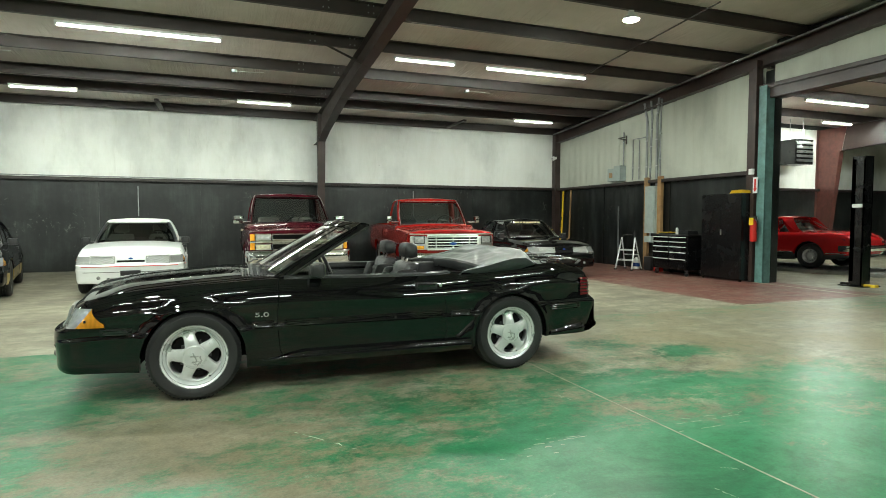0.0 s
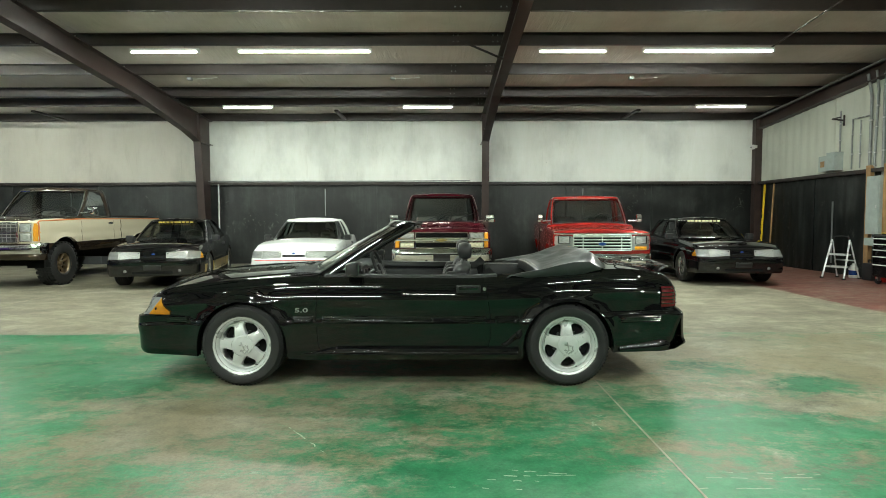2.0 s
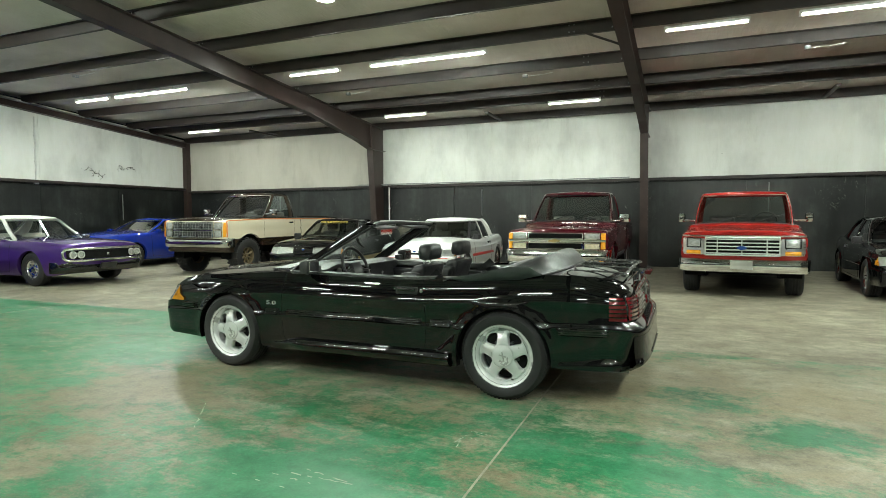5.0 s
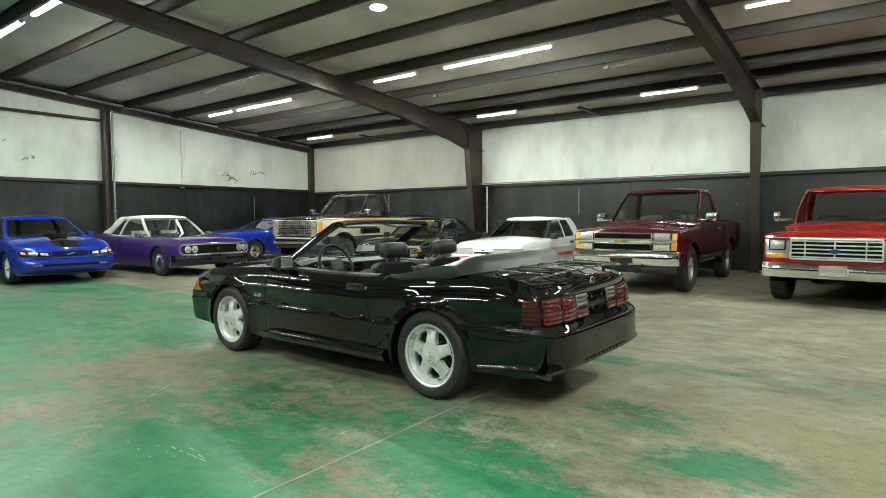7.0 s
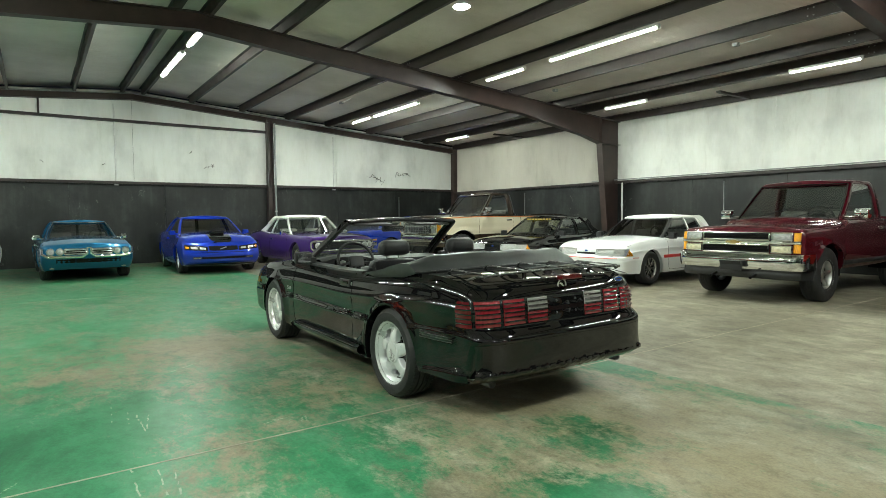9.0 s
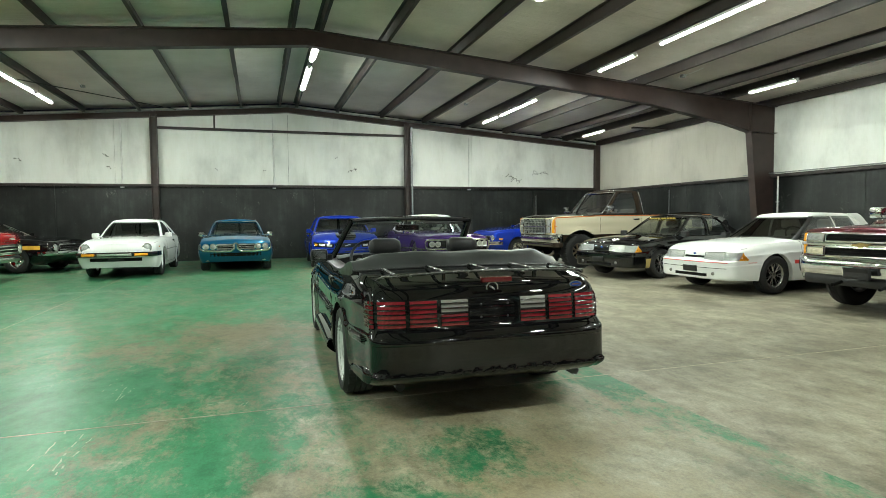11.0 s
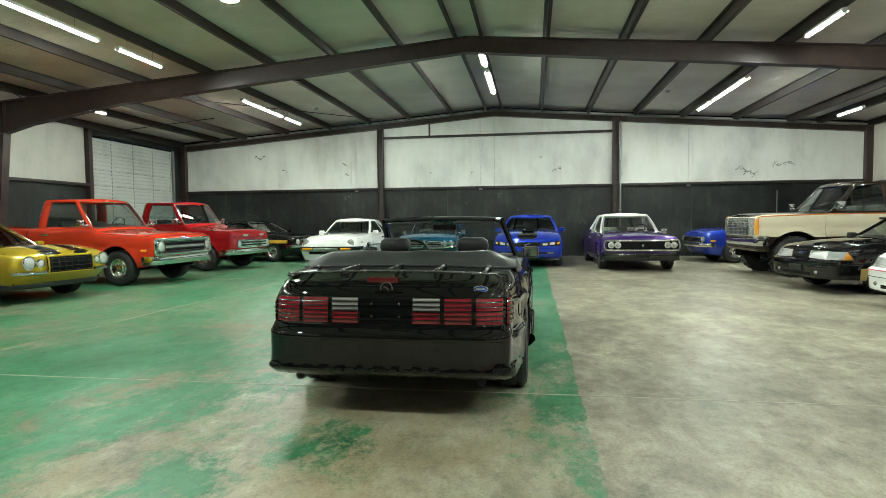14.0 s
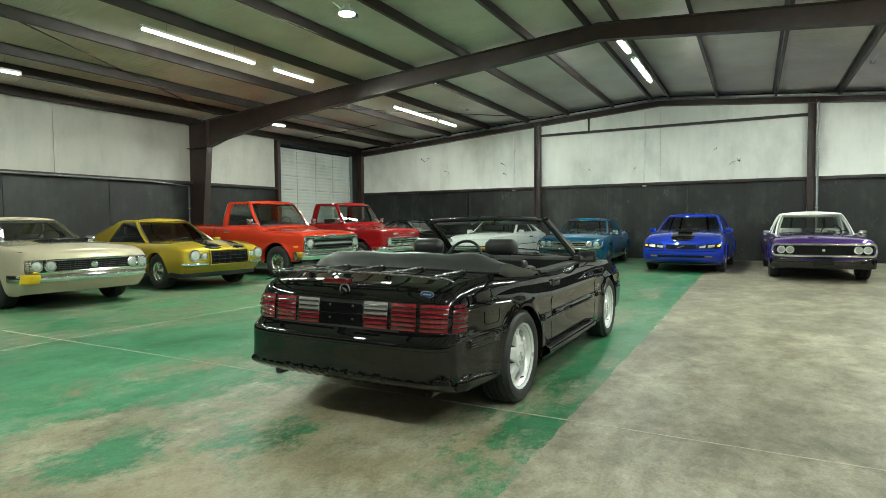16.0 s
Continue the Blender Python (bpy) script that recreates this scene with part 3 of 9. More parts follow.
def beam_c(bm, x0, x1, y, z, h=0.2, w=0.065, t=0.006):
    """A Z purlin along x with its underside at z."""
    section = ((w, -t), (-t / 2, -t), (-t / 2, h), (-w, h), (-w, h + t), (t / 2, h + t), (t / 2, 0), (w - t, 0), (w - t, 0.02), (w, 0.02))
    grid_mesh(bm, [[(x, y + dy, z + dz) for dy, dz in section] for x in (x0, x1)], 0, True)
    bmesh.ops.recalc_face_normals(bm, faces=bm.faces[:])


bm = bmesh.new()
bmesh.ops.create_uvsphere(bm, u_segments=6, v_segments=4, radius=0.013)
BOLT = bpy.data.meshes.new("bolt_head")
bm.to_mesh(BOLT)
bm.free()
BOLT.materials.append(M["conduit"])
for y in PURLINS:
    z = roof_z(y) - 0.205
    bm = bmesh.new()
    beam_c(bm, WEST, FAR_E - 0.2, y, z)
    ob = structure("purlin", bm, M["purlin"], "dark brown steel roof purlin with bolt heads", None, "purlin")
    for fx in (2.6, -5.35):
        for k in range(4):
            for zz in (0.05, 0.17):
                if abs(y - RIDGE) > 3:
                    part("bolt_head", BOLT, None, ob, "", None, (fx - 1.0 + 0.09 * (k % 2) + 0.75 * (k // 2), y - 0.008, z + zz))
for y, s in ((NORTH - 0.12, -1), (SOUTH + 0.12, 1)):
    bm = bmesh.new()
    z = roof_z(y) - 0.22
    box(bm, WEST, EAST, y - 0.004, y + 0.004, z, z + 0.22)
    box(bm, WEST, EAST, y, y + s * 0.08, z - 0.006, z)
    box(bm, WEST, EAST, y, y + s * 0.08, z + 0.2, z + 0.206)
    structure("eave_strut", bm, M["purlin"], "dark brown steel eave strut above the wall", None, "beam")
# ---- portal frames ----
def i_strip(bm, web, flange_in, flange_out, x, fw=0.2, t=0.014):
    """Web polygon in the plane x and flanges along two edges of it."""
    for s in (-0.005, 0.005):
        bm.faces.new([bm.verts.new((x + s, y, z)) for y, z in web])
    for line in (flange_in, flange_out):
        for (y0, z0), (y1, z1) in zip(line, line[1:]):
            d = Vector((0, y1 - y0, z1 - z0)).normalized()
            nn = Vector((0, -d.z, d.y)) * (t / 2)
            vs = []
            for p in ((y0, z0), (y1, z1)):
                for sx in (-fw / 2, fw / 2):
                    for sn in (-1, 1):
                        vs.append(bm.verts.new(Vector((x + sx, p[0], p[1])) + sn * nn))
            for q in ((0, 1, 3, 2), (4, 6, 7, 5), (0, 4, 5, 1), (2, 3, 7, 6), (0, 2, 6, 4), (1, 5, 7, 3)):
                bm.faces.new([vs[k] for k in q])


def portal(x, label):
    fr = thing("portal_frame", label, "steel frame", pose(x, 0, 0), "portal frames of the hall", "structure")
    top = lambda y: roof_z(y) - 0.215
    for side, wall_y in ((1, NORTH - 0.02), (-1, SOUTH + 0.02)):
        s = side
        kn = wall_y - s * 0.86
        foot, knee = (wall_y - s * 0.5, 0.0), (kn, 3.45)
        col_web = [(wall_y, 0), (wall_y, top(wall_y)), (kn, top(kn)), knee, foot]
        bm = bmesh.new()
        i_strip(bm, col_web, [foot, knee], [(wall_y, 0), (wall_y, top(wall_y))], 0)
        box(bm, -0.1, 0.1, kn, wall_y, 3.44, 3.455)
        box(bm, -0.16, 0.16, min(foot[0], wall_y) - 0.03, max(foot[0], wall_y) + 0.03, 0, 0.02)
        part("column", bm, M["steel"], fr)
        mid = RIDGE + s * 8.0
        low = [knee, (kn - s * 0.55, 3.55), (mid, top(mid) - 0.42), (RIDGE, top(RIDGE) - 0.31)]
        low = [low[0], (RIDGE + s * 10.4, top(RIDGE + s * 10.4) - 0.62), low[2], low[3]]
        high = [(wall_y, top(wall_y)), (RIDGE, top(RIDGE))]
        web = [knee, low[1], low[2], low[3], high[1], (kn, top(kn))]
        bm = bmesh.new()
        i_strip(bm, web, low, high, 0)
        box(bm, -0.1, 0.1, kn - 0.006, kn + 0.006, 3.45, top(kn))
        part("rafter", bm, M["steel"], fr)
        # diagonal flange braces up to the purlins
        for y in PURLINS:
            if y in (8.05, 11.08, -1.1, -4.4):
                if (y - RIDGE) * s < 0:
                    continue
                zb = np.interp(abs(y - RIDGE), [0, 8, 10.4, 11.3], [top(RIDGE) - 0.31, top(mid) - 0.42, top(RIDGE + 10.4) - 0.62, 3.47])
                bm = bmesh.new()
                tube(bm, [(0.0, y - s * 0.25, zb + 0.03), (-0.75, y, top(y) + 0.03)], 0.022, 6)
                part("flange_brace", bm, M["purlin"], fr)
    return fr


portal(2.6, "brown painted steel portal frame with tapered columns")
portal(-5.35, "brown painted steel portal frame with tapered columns")
# frames that stand in the end walls
bm = bmesh.new()
for s in (-1, 1):
    end = NORTH if s > 0 else SOUTH
    tp = lambda y: roof_z(y) - 0.2
    i_strip(bm, [(RIDGE, tp(RIDGE) - 0.18), (end, tp(end) - 0.18), (end, tp(end)), (RIDGE, tp(RIDGE))], [(RIDGE, tp(RIDGE) - 0.18), (end, tp(end) - 0.18)], [(RIDGE, tp(RIDGE)), (end, tp(end))], WEST + 0.12)
structure("end_rafter", bm, M["steel"], "dark brown steel rafter on the end wall", None, "beam")
bm = bmesh.new()
for s in (-1, 1):
    end = NORTH if s > 0 else SOUTH
    i_strip(bm, [(RIDGE, tp(RIDGE) - 0.3), (end, tp(end) - 0.3), (end, tp(end)), (RIDGE, tp(RIDGE))], [(RIDGE, tp(RIDGE) - 0.3), (end, tp(end) - 0.3)], [(RIDGE, tp(RIDGE)), (end, tp(end))], EAST - 0.12)
structure("partition_rafter", bm, M["steel"], "dark brown steel rafter over the partition wall", None, "beam")
for y in (0.79, 9.0):
    bm = bmesh.new()
    box(bm, WEST + 0.03, WEST + 0.25, y - 0.1, y - 0.088, 0, roof_z(y) - 0.3)
    box(bm, WEST + 0.03, WEST + 0.25, y + 0.088, y + 0.1, 0, roof_z(y) - 0.3)
    box(bm, WEST + 0.13, WEST + 0.142, y - 0.09, y + 0.09, 0, roof_z(y) - 0.3)
    structure("end_column", bm, M["steel"], "brown steel column on the end wall", None, "column")
for x, y in ((WEST + 0.12, NORTH - 0.12), (EAST - 0.14, NORTH - 0.14), (WEST + 0.12, SOUTH + 0.12)):
    structure("corner_column", boxed(x - 0.1, x + 0.1, y - 0.1, y + 0.1, 0, roof_z(NORTH) - 0.2, 0.008), M["steel"], "brown steel corner column", None, "column")
bm = bmesh.new()
box(bm, WEST + 0.03, WEST + 0.17, 0.89, 8.9, 4.22, 4.29)
box(bm, WEST + 0.03, WEST + 0.1, 2.55, 2.6, 4.29, 4.75)
structure("upper_girt", bm, M["purlin"], "dark steel girt high on the end wall", None, "beam")
bm = bmesh.new()
box(bm, EAST - 0.1, EAST - 0.2, 9.02, 9.2, 0, 4.6)
box(bm, EAST - 0.28, EAST - 0.1, 8.94, 9.02, 0, 4.6)
structure("door_post", bm, M["steel"], "brown steel post beside the wide opening", None, "post")
bm = bmesh.new()
box(bm, EAST - 0.22, EAST - 0.02, 8.72, 8.78, 0, 4.05)
box(bm, EAST - 0.24, EAST - 0.2, 8.72, 8.9, 0, 4.05)
structure("door_jamb", bm, M["tealsteel"], "teal painted steel jamb of the wide opening", None, "door frame")
bm = bmesh.new()
box(bm, EAST - 0.16, EAST + 0.1, DOOR0 - 0.2, 8.93, 3.8, 4.08)
box(bm, EAST - 0.22, EAST - 0.16, DOOR0 - 0.2, 8.93, 4.0, 4.08)
structure("door_header", bm, M["steel"], "dark steel beam over the wide opening", None, "door frame")

# ---- lights ----
def led_tube(x0, x1, y):
    z = roof_z(y) - 0.365
    f = thing("led_tube_light", "long white glowing LED tube on a thin white channel", "ceiling light", pose((x0 + x1) / 2, y, z), "LED tube lights under the roof")
    h = abs(x1 - x0) / 2
    bm = bmesh.new()
    box(bm, -h, h, -0.045, 0.045, 0.016, 0.06, 0, 0.004)
    hang = 0.17 if min(abs(y - p) for p in PURLINS) < 0.09 else 0.37
    for s in (-1, 1):
        plate(bm, [(-h, s * 0.045, 0.030), (h, s * 0.045, 0.030), (h, s * 0.068, 0.006), (-h, s * 0.068, 0.006)], 0.004)
    part("channel", bm, M["whiteplastic"], f)
    for q in (-0.6, 0.6):
        part("hanger", boxed(h * q - 0.0015, h * q + 0.0015, -0.0015, 0.0015, 0.055, hang), M["purlin"], f)
    bm = bmesh.new()
    tube(bm, [(-h + 0.02, 0, 0.008), (h - 0.02, 0, 0.008)], 0.026, 8)
    part("tube", bm, M["tube_dim"] if y > 14 or y < -4 else (M["tube_strong"] if (x0 + x1) / 2 < -6.0 else M["tube"]), f, "glowing white tube")
    for s in (-1, 1):
        part("end_cap", boxed(s * h - 0.02, s * h + 0.02, -0.034, 0.034, -0.022, 0.062, 0.004), M["whiteplastic"], f)


for a, b, y in ((-11.35, -10.15, 11.05), (-9.9, -7.45, 11.05), (-4.42, -3.18, 11.0), (-2.42, 0.05, 11.0), (3.22, 4.46, 11.0), (5.17, 7.6, 11.0),
                (-11.4, -10.15, 14.85), (-4.15, -2.92, 14.85), (0.42, 1.65, 14.85), (7.88, 9.12, 14.85),
                (-7.0, -5.8, 5.12), (-10.0, -7.6, 5.12),
                # the two tubes east of x 3 are unseen, added to light the floor
                (-9.8, -7.4, -1.25), (-11.15, -10.0, -1.25), (-2.35, 0.08, -1.25), (-4.08, -2.86, -1.25), (3.2, 4.45, -1.25), (5.2, 7.6, -1.25),
                # the tube from x 7.6 is unseen too, added to mirror the north row
                (-7.0, -5.8, -4.9), (0.1, 1.35, -4.9), (7.6, 8.85, -4.9), (14.4, 16.8, 10.9), (17.4, 18.7, 12.6), (14.6, 15.8, 8.4), (17.0, 19.4, 8.4)):
    led_tube(a, b, y)


def bay_light(x, y):
    z = roof_z(y) - 0.36
    f = thing("high_bay_light", "round glowing high bay lamp under a purlin", "ceiling light", pose(x, y, z), "round high bay lamps")
    bm = bmesh.new()
    lathe(bm, [(0.0, 0.16), (0.05, 0.16), (0.055, 0.09), (0.12, 0.05), (0.135, 0.02), (0.13, 0.0)], 28, "z")
    part("housing", bm, M["whiteplastic"], f, "", 40)
    bm = bmesh.new()
    lathe(bm, [(0.128, 0.003), (0.10, -0.012), (0.0, -0.02)], 28, "z")
    part("lens", bm, M["bay"], f, "glowing round lens", 40)


for x, y in ((-1.55, 8.1), (-1.6, 1.65), (6.5, 8.1), (6.5, 1.65)):
    bay_light(x, y)

# ---- sectional door in the south wall ----
sd = thing("overhead_door", "closed white sectional overhead door with ribbed panels", "garage door", pose(-10.95, SOUTH - 0.03, 0), "", "structure")
for j in range(8):
    bm = bmesh.new()
    for i in range(4):
        x0 = -2.02 + i * 1.01
        box(bm, x0 + 0.006, x0 + 1.004, -0.03, 0.0, j * 0.49 + 0.003, j * 0.49 + 0.487, 0, 0.004)
        for k in range(4):
            box(bm, x0 + 0.02, x0 + 0.99, 0.0, 0.022, j * 0.49 + 0.03 + k * 0.12, j * 0.49 + 0.095 + k * 0.12, 0, 0.010)
        box(bm, x0 - 0.02, x0 + 0.03, 0.0, 0.03, j * 0.49, j * 0.49 + 0.489)
    part("door_section", bm, M["door_sheet"], sd)
for x in (-2.1, 2.1):
    bm = bmesh.new()
    box(bm, x - 0.05, x + 0.05, 0.0, 0.09, 0, 3.95)
    part("track", bm, M["conduit"], sd)
structure("door_surround", boxed(-8.92, -8.78, SOUTH - 0.02, SOUTH + 0.16, 0, 4.1), M["steel"], "brown steel post beside the overhead door", None, "post")

# ---- room beyond the opening ----
wall("wall_beyond_north", "far wall of the next room, white above black", "x", 14.2, -1, EAST + 0.2, FAR_E, split(EAST + 0.2, FAR_E, [19.4]), split(EAST + 0.2, FAR_E, [14, 17, 19.4]), 4.4)
wall("wall_beyond_east", "plain end wall of the next room", "y", FAR_E - 0.3, -1, SOUTH, 14.2, split(SOUTH, 14.2, [4]), split(SOUTH, 14.2, [4]), 4.2)
wall("wall_beyond_south", "plain side wall of the next room", "x", SOUTH, 1, EAST + 0.2, FAR_E, split(EAST + 0.2, FAR_E, [18]), split(EAST + 0.2, FAR_E, [18]), 4.2)
fr = thing("portal_frame", "rust-brown painted steel frame in the next room", "steel frame", pose(19.4, 0, 0), "portal frames of the hall", "structure")
bm = bmesh.new()
i_strip(bm, [(14.15, 0), (14.15, 4.4), (13.2, 4.4), (13.35, 3.6), (13.75, 0)], [(13.75, 0), (13.35, 3.6)], [(14.15, 0), (14.15, 4.4)], 0)
part("column", bm, plain("rust_brown_steel", (0.10, 0.035, 0.028), 0.5, 0, 0.3), fr)
bm = bmesh.new()
i_strip(bm, [(13.33, 3.62), (6, 4.1), (6, 4.7), (13.18, 4.41)], [(13.33, 3.62), (6, 4.1)], [(13.18, 4.41), (6, 4.7)], 0)
part("rafter", bm, M["steel"], fr)

# ---- vehicles ----
class Body:
    """The lower shell of a vehicle. x runs forward from the front axle, y to its left, z up."""

    def __init__(s, wb, nose, tail, half, top, bot, sec, nose_off, tail_off, rc=(0.45, 0.4), arch=(0.36, 0.36), axle=0.31, flare=0.012, n=(3.2, 3.6), crown=0.05, shoulder=0.06):
        s.wb, s.nose, s.tail, s.rc, s.arch, s.axle, s.flare, s.n, s.crown, s.shoulder = wb, nose, tail, rc, arch, axle, flare, n, crown, shoulder
        s.half, s.ztop, s.zlo, s.sec = pchip(half), pchip(top), pchip(bot), pchip(sec)
        s.no, s.to = pchip(nose_off), pchip(tail_off)
        s.axles = (0.0, -wb)
        xs = set(np.linspace(tail + rc[1], nose - rc[0], 70).tolist())
        for xa, r in zip(s.axles, arch):
            xs = {x for x in xs if abs(abs(x - xa) - r) > 0.02}
            xs |= {xa + r * math.cos(t) for t in np.linspace(0, math.pi, 27)} | {xa + r + 0.004, xa - r - 0.004}
        st = [(x, s.half(x)) for x in sorted(xs) if tail + rc[1] <= x <= nose - rc[0]]
        wt, wn = s.half(tail + rc[1]), s.half(nose - rc[0])
        k = 13
        back = [(tail + rc[1] - rc[1] * math.sin(p) ** (2 / n[1]), wt * max(0.0, math.cos(p)) ** (2 / n[1])) for p in (math.pi / 2 * (1 - i / k) for i in range(k))]
        front = [(nose - rc[0] + rc[0] * math.sin(p) ** (2 / n[0]), wn * max(0.0, math.cos(p)) ** (2 / n[0])) for p in (math.pi / 2 * (i + 1) / k for i in range(k))]
        back[0] = (tail, 0.0)
        front[-1] = (nose, 0.0)
        s.st = back + st + front

    def zmin(s, x):
        z = s.zlo(x)
        for xa, r in zip(s.axles, s.arch):
            if abs(x - xa) <= r + 1e-6:
                z = max(z, s.axle + math.sqrt(max(0, r * r - (x - xa) ** 2)))
        return z

    def bulge(s, x, z):
        b = 0.0
        for xa, r in zip(s.axles, s.arch):
            d = math.hypot(x - xa, z - s.axle) - r
            if z > s.axle - 0.1:
                b += s.flare * math.exp(-(d / 0.045) ** 2)
        return b

    def blend(s, x):
        f = smooth01((x - (s.nose - s.rc[0] - 0.3)) / (s.rc[0] + 0.25))
        r = smooth01(((s.tail + s.rc[1] + 0.3) - x) / (s.rc[1] + 0.25))
        return f, r

    def shift(s, x, v):
        f, r = s.blend(x)
        return x + f * s.no(v) - r * s.to(v)

    def point(s, x, y, z, sign=1):
        lo, hi = s.zlo(x), s.ztop(x)
        v = max(0, min(1, (z - lo) / (hi - lo)))
        yy = y * s.sec(v) + (s.bulge(x, z) if y > 0.5 * s.half(x) else 0)
        return (s.shift(x, v), sign * yy, z)

    def side(s, x, z, out=0.0, sign=1):
        """A point on the flank."""
        lo, hi = s.zlo(x), s.ztop(x)
        v = max(0, min(1, (z - lo) / (hi - lo)))
        return Vector((x, sign * (s.half(x) * s.sec(v) + s.bulge(x, z) + out), z))

    def end(s, y, z, out=0.0, front=True):
        """A point on the nose or the tail."""
        rc, n = (s.rc[0], s.n[0]) if front else (s.rc[1], s.n[1])
        x0 = s.nose - rc if front else s.tail + rc
        w = s.half(x0)
        v = 0.5
        for _ in range(3):
            u = min(0.999, abs(y) / max(1e-3, w * s.sec(v)))
            d = rc * (1 - u ** n) ** (1 / n)
            x = x0 + d if front else x0 - d
            v = max(0, min(1, (z - s.zlo(x)) / (s.ztop(x) - s.zlo(x))))
        return Vector((s.shift(x, v) + (out if front else -out), y, z))

    def top(s, x, y, out=0.0):
        w = s.half(x) * s.sec(1)
        u = min(1, abs(y) / max(1e-3, w))
        return Vector((x, y, s.ztop(x) + s.rise(x, w, u) + out))

    def rise(s, x, w, u):
        c = s.crown(x) if callable(s.crown) else s.crown
        return c * (1 - u ** 2.2) * min(1, w / 0.6)

    def mesh(s, mat_of, cut=None, rows=None):
        """mat_of(x, y, z, is_top) -> material index; cut(x, y) True where the top is open."""
        bm = bmesh.new()
        vs = rows or [0, 0.05, 0.12, 0.2, 0.28, 0.36, 0.44, 0.52, 0.6, 0.68, 0.76, 0.84, 0.9, 0.95, 0.985, 1.0]
        fr = [1, 0.985, 0.955, 0.90, 0.8, 0.66, 0.5, 0.33, 0.16, 0]
        cols = []
        for x, y in s.st:
            zm, lo, hi = s.zmin(x), s.zlo(x), s.ztop(x)
            pts = []
            for v in vs:
                z = max(zm, lo + v * (hi - lo))
                pts.append(s.point(x, y, min(z, hi), 1))
            w = pts[-1][1]
            for q in fr[1:]:
                pts.append((pts[len(vs) - 1][0], w * q, hi + s.rise(x, w, q)))
            cols.append(pts)
        for sign in (1, -1):
            vr = [[bm.verts.new((p[0], sign * p[1], p[2])) for p in c] for c in cols]
            for a, b in zip(vr, vr[1:]):
                for k in range(len(a) - 1):
                    q = (a[k], b[k], b[k + 1], a[k + 1])
                    c = sum((v.co for v in q), Vector()) / 4
                    if k >= len(vs) - 1 and cut and cut(c.x, abs(c.y)):
                        continue
                    f = bm.faces.new(q if sign > 0 else q[::-1])
                    f.material_index = mat_of(c.x, abs(c.y), c.z, k >= len(vs) - 1)
            # return lip of the arches and sills
            for a, b in zip(cols, cols[1:]):
                if a[0][1] < 0.3 or b[0][1] < 0.3:
                    continue
                q = [Vector(a[0]), Vector(b[0])]
                iny = [p - Vector((0, min(0.07, p.y * 0.2), 0)) for p in q]
                f = bm.faces.new([bm.verts.new((p.x, sign * p.y, p.z)) for p in (q[0], iny[0], iny[1], q[1])])
                f.material_index = mat_of(q[0].x, q[0].y, q[0].z, False)
        bmesh.ops.remove_doubles(bm, verts=bm.verts[:], dist=2e-4)
        bmesh.ops.dissolve_degenerate(bm, dist=1e-4, edges=bm.edges[:])
        bmesh.ops.recalc_face_normals(bm, faces=bm.faces[:])
        return bm

    def liner(s, xa, r, sign, depth=0.34):
        """Wheel housing behind an arch."""
        bm = bmesh.new()
        rows = []
        for t in np.linspace(-0.10, math.pi + 0.10, 22):
            x, z = xa + (r + 0.004) * math.cos(t), s.axle + (r + 0.004) * math.sin(t)
            y = s.side(x, max(z, s.zlo(x) + 0.02)).y
            rows.append([(x, sign * (y - 0.02), max(0.06, z)), (x, sign * (y - depth), max(0.06, z))])
        grid_mesh(bm, rows)
        n = len(rows)
        bm.verts.ensure_lookup_table()
        bm.faces.new([bm.verts[2 * i + 1] for i in range(n)])
        bmesh.ops.solidify(bm, geom=bm.faces[:], thickness=0.006)
        return bm

    def pan(s):
        """The underside."""
        bm = bmesh.new()
        rows = []
        for x, y in s.st:
            if y < 0.35 or x < s.tail + 0.22 or x > s.nose - 0.22:
                continue
            near = any(abs(x - xa) < r + 0.01 for xa, r in zip(s.axles, s.arch))
            h = (s.half(x) - 0.36) if near else y * s.sec(0) - 0.03
            z = s.zlo(x) + 0.02
            rows.append([(x, -h, z), (x, h, z), (x, h, z + 0.05), (x, -h, z + 0.05)])
        grid_mesh(bm, rows, 0, True)
        bmesh.ops.recalc_face_normals(bm, faces=bm.faces[:])
        return bm


def strip_on(body, pts, w, out, sign, t=None, sides=6):
    """A moulding or panel gap along (x, z) points of the flank."""
    bm = bmesh.new()
    line = []
    for (x0, z0), (x1, z1) in zip(pts, pts[1:]):
        n = max(2, int(math.hypot(x1 - x0, z1 - z0) / 0.06))
        line += [(lerp(x0, x1, i / n), lerp(z0, z1, i / n)) for i in range(n)]
    line.append(pts[-1])
    P = [body.side(x, z, out, sign) for x, z in line]
    tube(bm, P, w, sides)
    return bm


def band_on(body, x0, x1, z0, z1, out, sign, thick=0.012, n=30):
    """A flat moulding on the flank between two heights (numbers or functions of x)."""
    bm = bmesh.new()
    A = z0 if callable(z0) else (lambda x: z0)
    B = z1 if callable(z1) else (lambda x: z1)
    rows = []
    for i in range(n + 1):
        x = lerp(x0, x1, i / n)
        e = min(1, 6 * i / n, 6 * (n - i) / n)
        a, b = A(x), B(x)
        p = lambda z, o: body.side(x, z, o, sign)
        rows.append([p(a, -0.02), p(a, out * e), p(lerp(a, b, 0.2), out * e + thick * e), p(lerp(a, b, 0.72), out * e + thick * e), p(b, out * e), p(b, -0.02)])
    grid_mesh(bm, rows)
    bmesh.ops.recalc_face_normals(bm, faces=bm.faces[:])
    return bm


